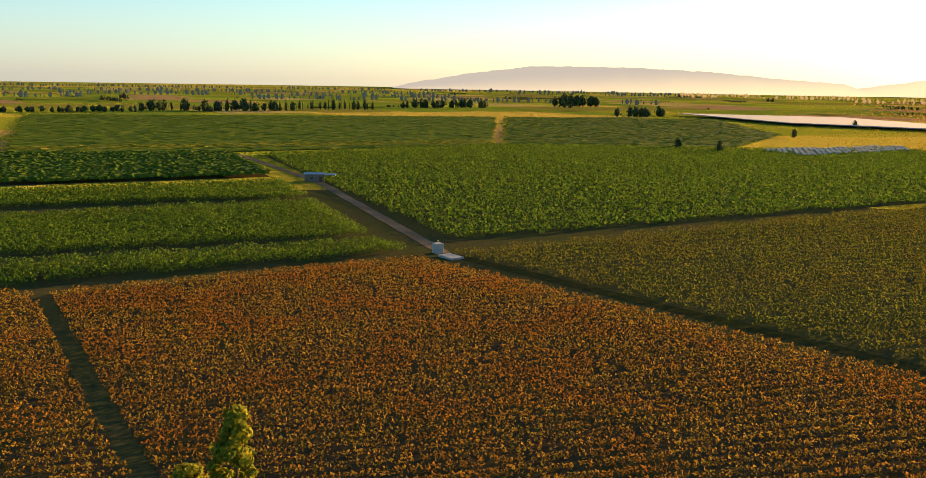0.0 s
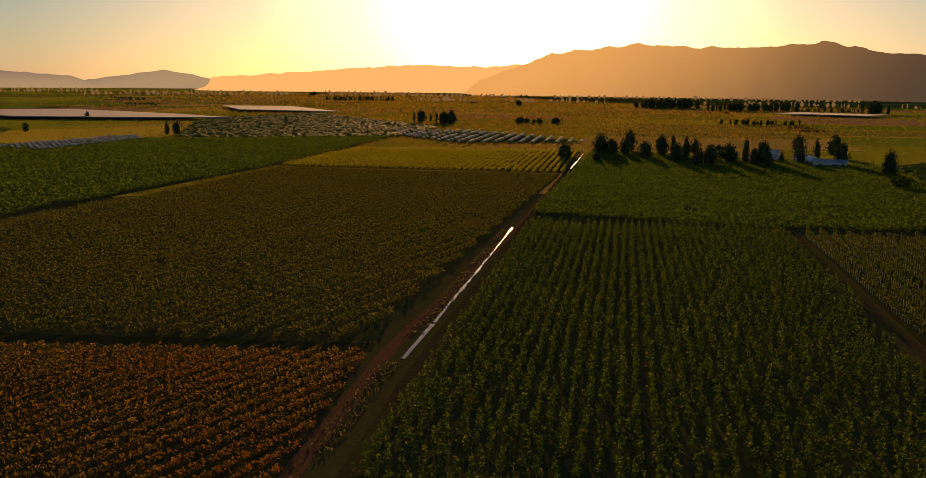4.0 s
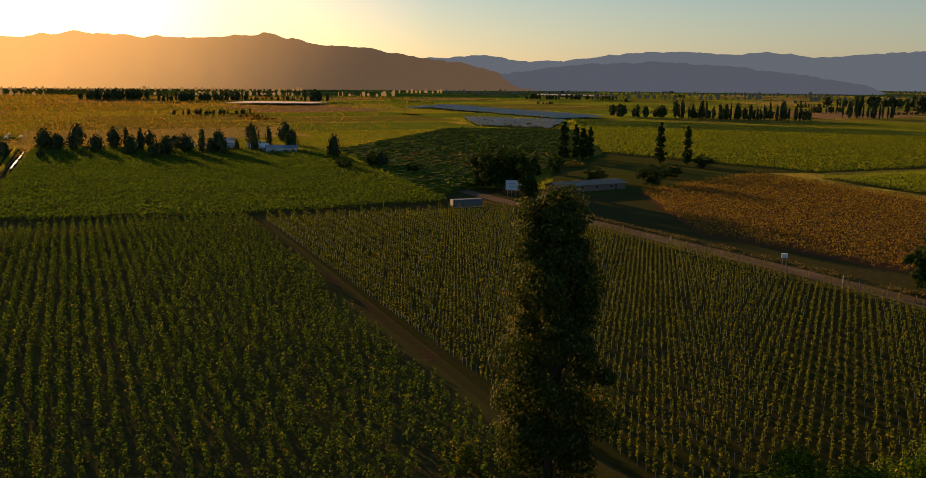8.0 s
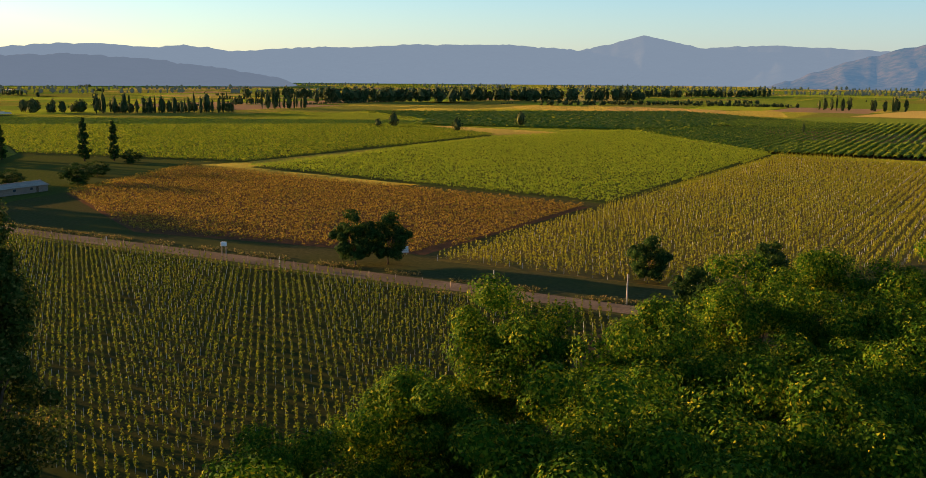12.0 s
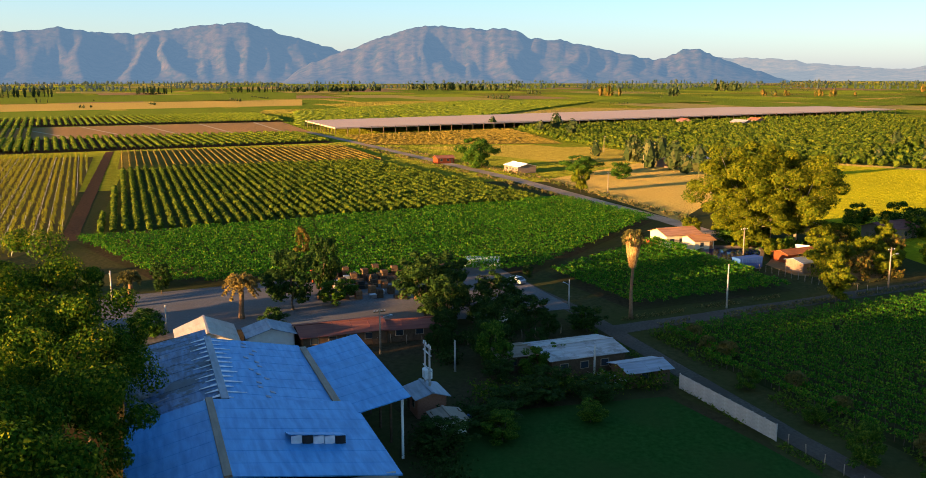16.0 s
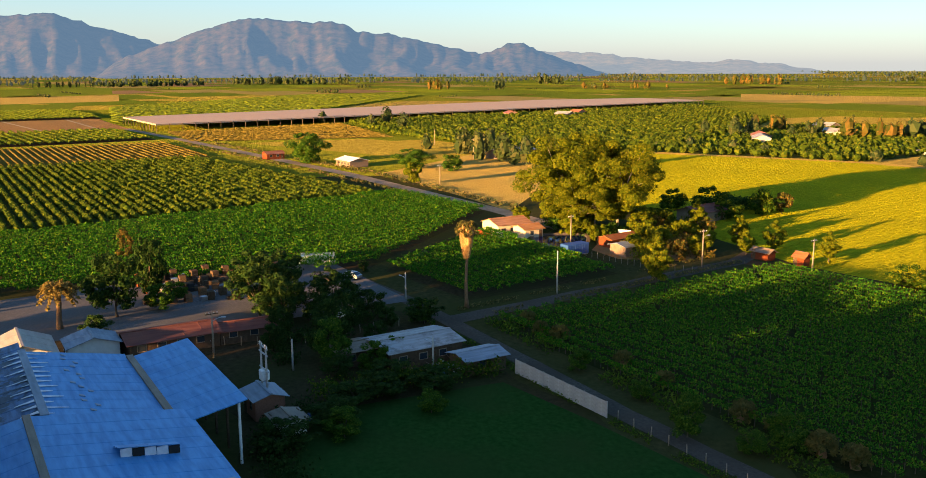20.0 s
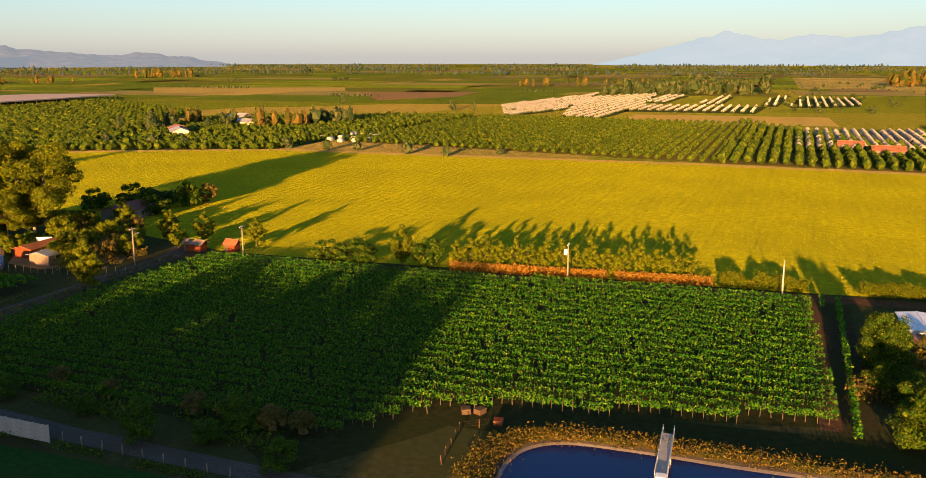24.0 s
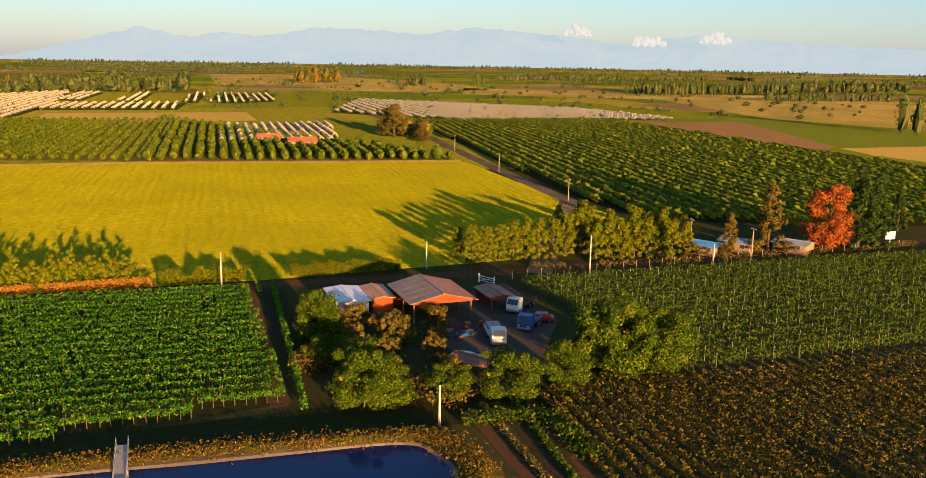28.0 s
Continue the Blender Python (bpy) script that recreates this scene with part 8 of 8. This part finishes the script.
car("red car parked by the barn yard", 15.6, -134.2, 10, RED_P)
car("white car parked by the farmyard hedge", 140.5, 3.0, 60, WHITE_P)
car("white car parked before the cream house", 204, -33.0, 30, WHITE_P)
car("red car parked before the cream house", 208.5, -29.5, 30, RED_P)
car("dark car parked in the gravel yard", 165, 6, 50, DARK_IN)
car("pale car parked in the gravel yard", 168, 1.5, 50, STEEL)
for i in range(36):                                        # bins stacked in the yard
    x, y = 159 + 1.5 * (i % 9) + 2.6 * (i // 9), 36 - 2.7 * (i % 9) + 1.2 * (i // 9) + 0.5 * math.sin(3.1 * i)
    b = thing("fruit_bin", "slatted brown fruit bin stacked in the yard", "fruit bin", x, y, 0, 28 + 6 * math.sin(i), "stacked fruit bins")
    for k in range(2 + i % 2):
        part("crate", box_mesh("crate", -0.62, 0.62, -0.6, 0.6, 0.05 + 0.8 * k, 0.8 + 0.8 * k, RED_WOOD if i % 9 == 0 else TIMBER, 0.03), b)
        for s in (-0.5, 0, 0.5):
            part("foot", box_mesh("foot", s - 0.06, s + 0.06, -0.6, 0.6, -0.02 + 0.8 * k, 0.06 + 0.8 * k, POLE_WOOD, 0), b)
for i in range(45):                                        # darker bins and lumber filling the back of the yard
    u, w = (i % 9) / 8, (i // 9) / 4
    x = 153.8 * (1 - u) * (1 - w) + 155.6 * u * (1 - w) + 169.9 * (1 - u) * w + 170.7 * u * w + 0.6 * math.sin(5.3 * i)
    y = 35.4 * (1 - u) * (1 - w) + 18.8 * u * (1 - w) + 37.8 * (1 - u) * w + 22.1 * u * w + 0.6 * math.cos(3.7 * i)
    b = thing("harvest_bin", "dark wooden harvest bin in crowded rows", "fruit bin", x, y, 0, 26 + 8 * math.sin(2.1 * i), "harvest bins in rows")
    for k in range(1 + i % 2):
        part("crate", box_mesh("crate", -0.6, 0.6, -0.58, 0.58, 0.08 + 0.76 * k, 0.76 + 0.76 * k, (TIMBER, DARK_IN, TIMBER, RUST_WOOD, STEEL)[i % 5], 0.03), b)
        for q in (-0.5, 0.5):
            part("foot", box_mesh("foot", q - 0.06, q + 0.06, -0.58, 0.58, 0.76 * k, 0.08 + 0.76 * k, TIMBER, 0), b)
for i in range(15):                                        # the white stack
    x, y = 182.2 + 1.35 * (i % 3), 11.4 - 1.5 * (i // 3)
    b = thing("white_bin", "white plastic fruit bin in a tall stack", "fruit bin", x, y, 0, 24, "white bin stack")
    for k in range(2):
        part("crate", box_mesh("crate", -0.6, 0.6, -0.6, 0.6, 0.06 + 0.82 * k, 0.8 + 0.82 * k, WHITE_P, 0.05), b)
        part("rim", box_mesh("rim", -0.64, 0.64, -0.64, 0.64, 0.74 + 0.82 * k, 0.82 + 0.82 * k, WHITE_P, 0.02), b)
for x, y, m, lb, half in ((183.4, -45.8, BLUE_P, "blue shipping container by the small pond", 3.0), (-17.5, 279, plain("tank_paint", (0.10, 0.13, 0.15), 0.6), "long grey-green tank trailer beside the orchard", 5.0)):
    c = thing("container", lb, "container", x, y, 0, -62 if half < 4 else 27)
    part("body", box_mesh("body", -half, half, -1.2, 1.2, 0.35, 2.6, m, 0.05), c)
    for i in range(int(half * 4)):
        part("rib", box_mesh("rib", -half + 0.15 + 0.5 * i, -half + 0.35 + 0.5 * i, -1.25, 1.25, 0.5, 2.45, m, 0.01), c)
    part("door", box_mesh("door", half - 0.02, half + 0.06, -1.1, 1.1, 0.5, 2.4, m, 0.02), c)
    for i in (-0.8, 0.8):
        part("skid", box_mesh("skid", -half, half, i - 0.1, i + 0.1, 0, 0.35, STEEL, 0.02), c)


def board_sign(label, x, y, angle, wide, high, z, legs, face, name="sign_board"):
    s = thing(name, label, "sign", x, y, 0, angle)
    for k in range(legs):
        p = -wide / 2 + wide * (k + 0.5) / legs
        part("leg", box_mesh("leg", p - 0.07, p + 0.07, -0.07, 0.07, 0, z, STEEL, 0.01), s)
    part("panel", box_mesh("panel", -wide / 2, wide / 2, -0.06, 0.06, z, z + high, face, 0.03), s)
    for k in range(2):
        part("text_bar", box_mesh("text_bar", -wide * 0.3, wide * (0.3 - 0.12 * k), -0.075, -0.062, z + high * (0.3 + 0.3 * k), z + high * (0.4 + 0.3 * k), STEEL, 0), s, "grey line of lettering")
    return s


board_sign("large pale blue billboard on legs beside the road", -3.0, 309.5, -10, 5.8, 3.4, 1.8, 4, plain("pale_blue_panel", (0.55, 0.68, 0.8), 0.5))
board_sign("white roadside sign on a post", -52.1, -208.9, 25, 2.4, 1.7, 2.6, 1, WHITE_P)
board_sign("small white sign by the twin trees", 92.5, 176.5, -30, 1.6, 1.5, 0.5, 2, WHITE_P)
board_sign("white board beside the garden", 196, -60.5, 60, 3.0, 1.6, 1.2, 2, WHITE_P)
gate = thing("farm_gate", "white wooden farm gate by the barn", "gate", 28.0, -155.2, 0, 150)
for x in (-1.8, 1.8):
    part("gate_post", box_mesh("gate_post", x - 0.1, x + 0.1, -0.1, 0.1, 0, 1.7, WHITE_P), gate)
for z in (0.4, 0.8, 1.2):
    part("rail", box_mesh("rail", -1.7, 1.7, -0.03, 0.03, z, z + 0.12, WHITE_P), gate)
part("brace", tube_mesh("brace", [(-1.7, 0, 0.4), (1.7, 0, 1.3)], [0.05, 0.05], WHITE_P, 4), gate)
valve = thing("sluice", "concrete sluice box at the track corner", "sluice", -206.5, 18.4, 0, 30)
part("tower", box_mesh("tower", -1.0, 1.0, -1.0, 1.0, 0, 2.4, CONCRETE, 0.06), valve)
part("slab", box_mesh("slab", 3.5, 9.0, -2.5, 1.0, 0, 0.5, CONCRETE, 0.06), valve)
part("gate_wheel", tube_mesh("gate_wheel", [(0, 0, 2.4), (0, 0, 2.9), (0, 0, 2.95)], [0.06, 0.06, 0.35], STEEL, 8), valve)

# sheets, boards and drums lying about the patched cottage
clutter = random.Random(12)
for i in range(26):
    u, w = clutter.uniform(-6, 6), clutter.uniform(-1.5, 3.5)
    ang = radians(-65)
    x, y = 113.2 + u * math.cos(ang) - w * math.sin(ang), -13.0 + u * math.sin(ang) + w * math.cos(ang)
    lx, ly = clutter.uniform(0.5, 1.3), clutter.uniform(0.3, 0.7)
    m = clutter.choice((ROOF_GREY, ROOF_RUST, ROOF_WHITE, TIMBER, ROOF_BROWN))
    j = thing("scrap_sheet", "loose roofing sheet leaning in the cottage yard", "sheet", x, y, 0, clutter.uniform(0, 180), "scrap sheets")
    part("sheet", slab("sheet", (-lx, -ly, 0.08), (lx, -ly, 0.08), (lx, ly, 0.1 + clutter.uniform(0.2, 1.2)), (-lx, ly, 0.1 + clutter.uniform(0.2, 1.2)), 0.03, m), j)
for x, y, m in ((110.5, -10.5, BLUE_P), (111.4, -11.6, ROOF_RUST), (98.5, 6.0, BLUE_P), (22.8, -128.5, BLUE_P), (24.0, -129.2, RED_P)):
    d = thing("oil_drum", "upright steel drum standing in the yard", "drum", x, y, 0, 0, "steel drums")
    part("body", tube_mesh("body", [(0, 0, 0.01), (0, 0, 0.3), (0, 0, 0.6), (0, 0, 0.88)], [0.29, 0.29, 0.29, 0.29], m, 14), d)
    for z in (0.3, 0.6):
        part("rib", tube_mesh("rib", [(0, 0, z - 0.02), (0, 0, z + 0.02)], [0.305, 0.305], m, 14), d)
# the yard of the open barn: pallets, crates and a blue tarpaulin
for i in range(14):
    x, y = 27.5 + clutter.uniform(-3.5, 3.5), -126.5 + clutter.uniform(-4, 4)
    j = thing("pallet_box", "wooden fruit box standing in the barn yard", "box", x, y, 0, clutter.uniform(0, 90), "boxes in the barn yard")
    part("body", box_mesh("body", -0.45, 0.45, -0.35, 0.35, 0.02, 0.5, clutter.choice((TIMBER, RED_WOOD, POLE_WOOD)), 0.02), j)
    for z in (0.12, 0.32):
        part("slat", box_mesh("slat", -0.47, 0.47, -0.37, 0.37, z, z + 0.07, TIMBER, 0), j)
tarp = thing("tarpaulin", "blue tarpaulin hung over a heap in the yard", "tarpaulin", 25.2, -122.6, 0, 40)
part("sheet", slab("sheet", (-1.6, -0.7, 0.1), (1.6, -0.7, 0.1), (1.4, 0.5, 1.5), (-1.4, 0.5, 1.4), 0.04, BLUE_P), tarp)

# the catwalk over the pond
cw = thing("catwalk", "grey metal catwalk reaching over the pond", "catwalk", 50.4, -75.6, 0, 121)
part("deck", box_mesh("deck", 0, 11.5, -0.6, 0.6, 1.15, 1.27, CONCRETE, 0.02), cw)
for s in (-0.58, 0.58):
    part("rail", tube_mesh("rail", [(0, s, 2.2), (5.5, s, 2.2), (11.5, s, 2.2)], [0.04] * 3, STEEL, 5), cw)
    part("mid_rail", tube_mesh("mid_rail", [(0, s, 1.75), (5.5, s, 1.75), (11.5, s, 1.75)], [0.025] * 3, STEEL, 5), cw)
    for i in range(7):
        part("rail_post", tube_mesh("rail_post", [(0.1 + 1.85 * i, s, 1.2), (0.1 + 1.85 * i, s, 2.2)], [0.035, 0.035], STEEL, 5), cw)
    for i in range(3):
        part("leg", tube_mesh("leg", [(1.0 + 4.6 * i, s, 0.0), (1.0 + 4.6 * i, s, 1.2)], [0.07, 0.07], STEEL, 6), cw)
part("end_box", box_mesh("end_box", 10.4, 11.4, -0.5, 0.5, 1.28, 1.7, WHITE_P, 0.04), cw, "pale box at the end of the walk")
for x, y, m in ((71.1, -65.8, TIMBER), (69.9, -66.9, TIMBER), (66.2, -66.2, RED_WOOD)):
    c = thing("wooden_crate", "weathered wooden crate by the pond track", "crate", x, y, 0, x * 40, "crates by the pond")
    part("body", box_mesh("body", -0.6, 0.6, -0.5, 0.5, 0.02, 0.66, m, 0.03), c)
    for z in (0.12, 0.34, 0.56):
        part("slat", box_mesh("slat", -0.64, 0.64, -0.54, 0.54, z, z + 0.09, TIMBER, 0.01), c)

# small pond by the cream house
SMALL = smooth_loop([(203, -41), (204.5, -52), (197, -52), (184, -46.5), (189, -41.5)], 5)
tagged(new("water_small_pond", mesh_of("water_small_pond", [(x, y, 0.3) for x, y in SMALL], [tuple(range(len(SMALL)))], WATER_M)), "small dark farm pond", "pond", kind="structure")
ring_bank("small_pond_bank", SMALL, [-0.4, 0.1, 0.8, 2.4], [0.1, 0.6, 0.7, 0.04], [LINER, TRACK, GRASS], "low earth bank round the small pond")

# pale box shelters at the foot of the far farm
for i in range(34):
    x, y = 352 + 2.4 * i + 3 * math.sin(i * 2.1), -262 - 0.2 * i + 14 * math.sin(i * 1.3)
    h_ = thing("bee_shelter", "small pale arched shelter by the far farm", "shelter", x, y, 0, -62 + 9 * math.sin(i), "pale shelters")
    part("cover", tube_mesh("cover", [(-2.2, 0, 0.5), (-2.0, 0, 0.5), (2.0, 0, 0.5), (2.2, 0, 0.5)], [1.1, 1.35, 1.35, 1.1], WHITE_NET, 8), h_)
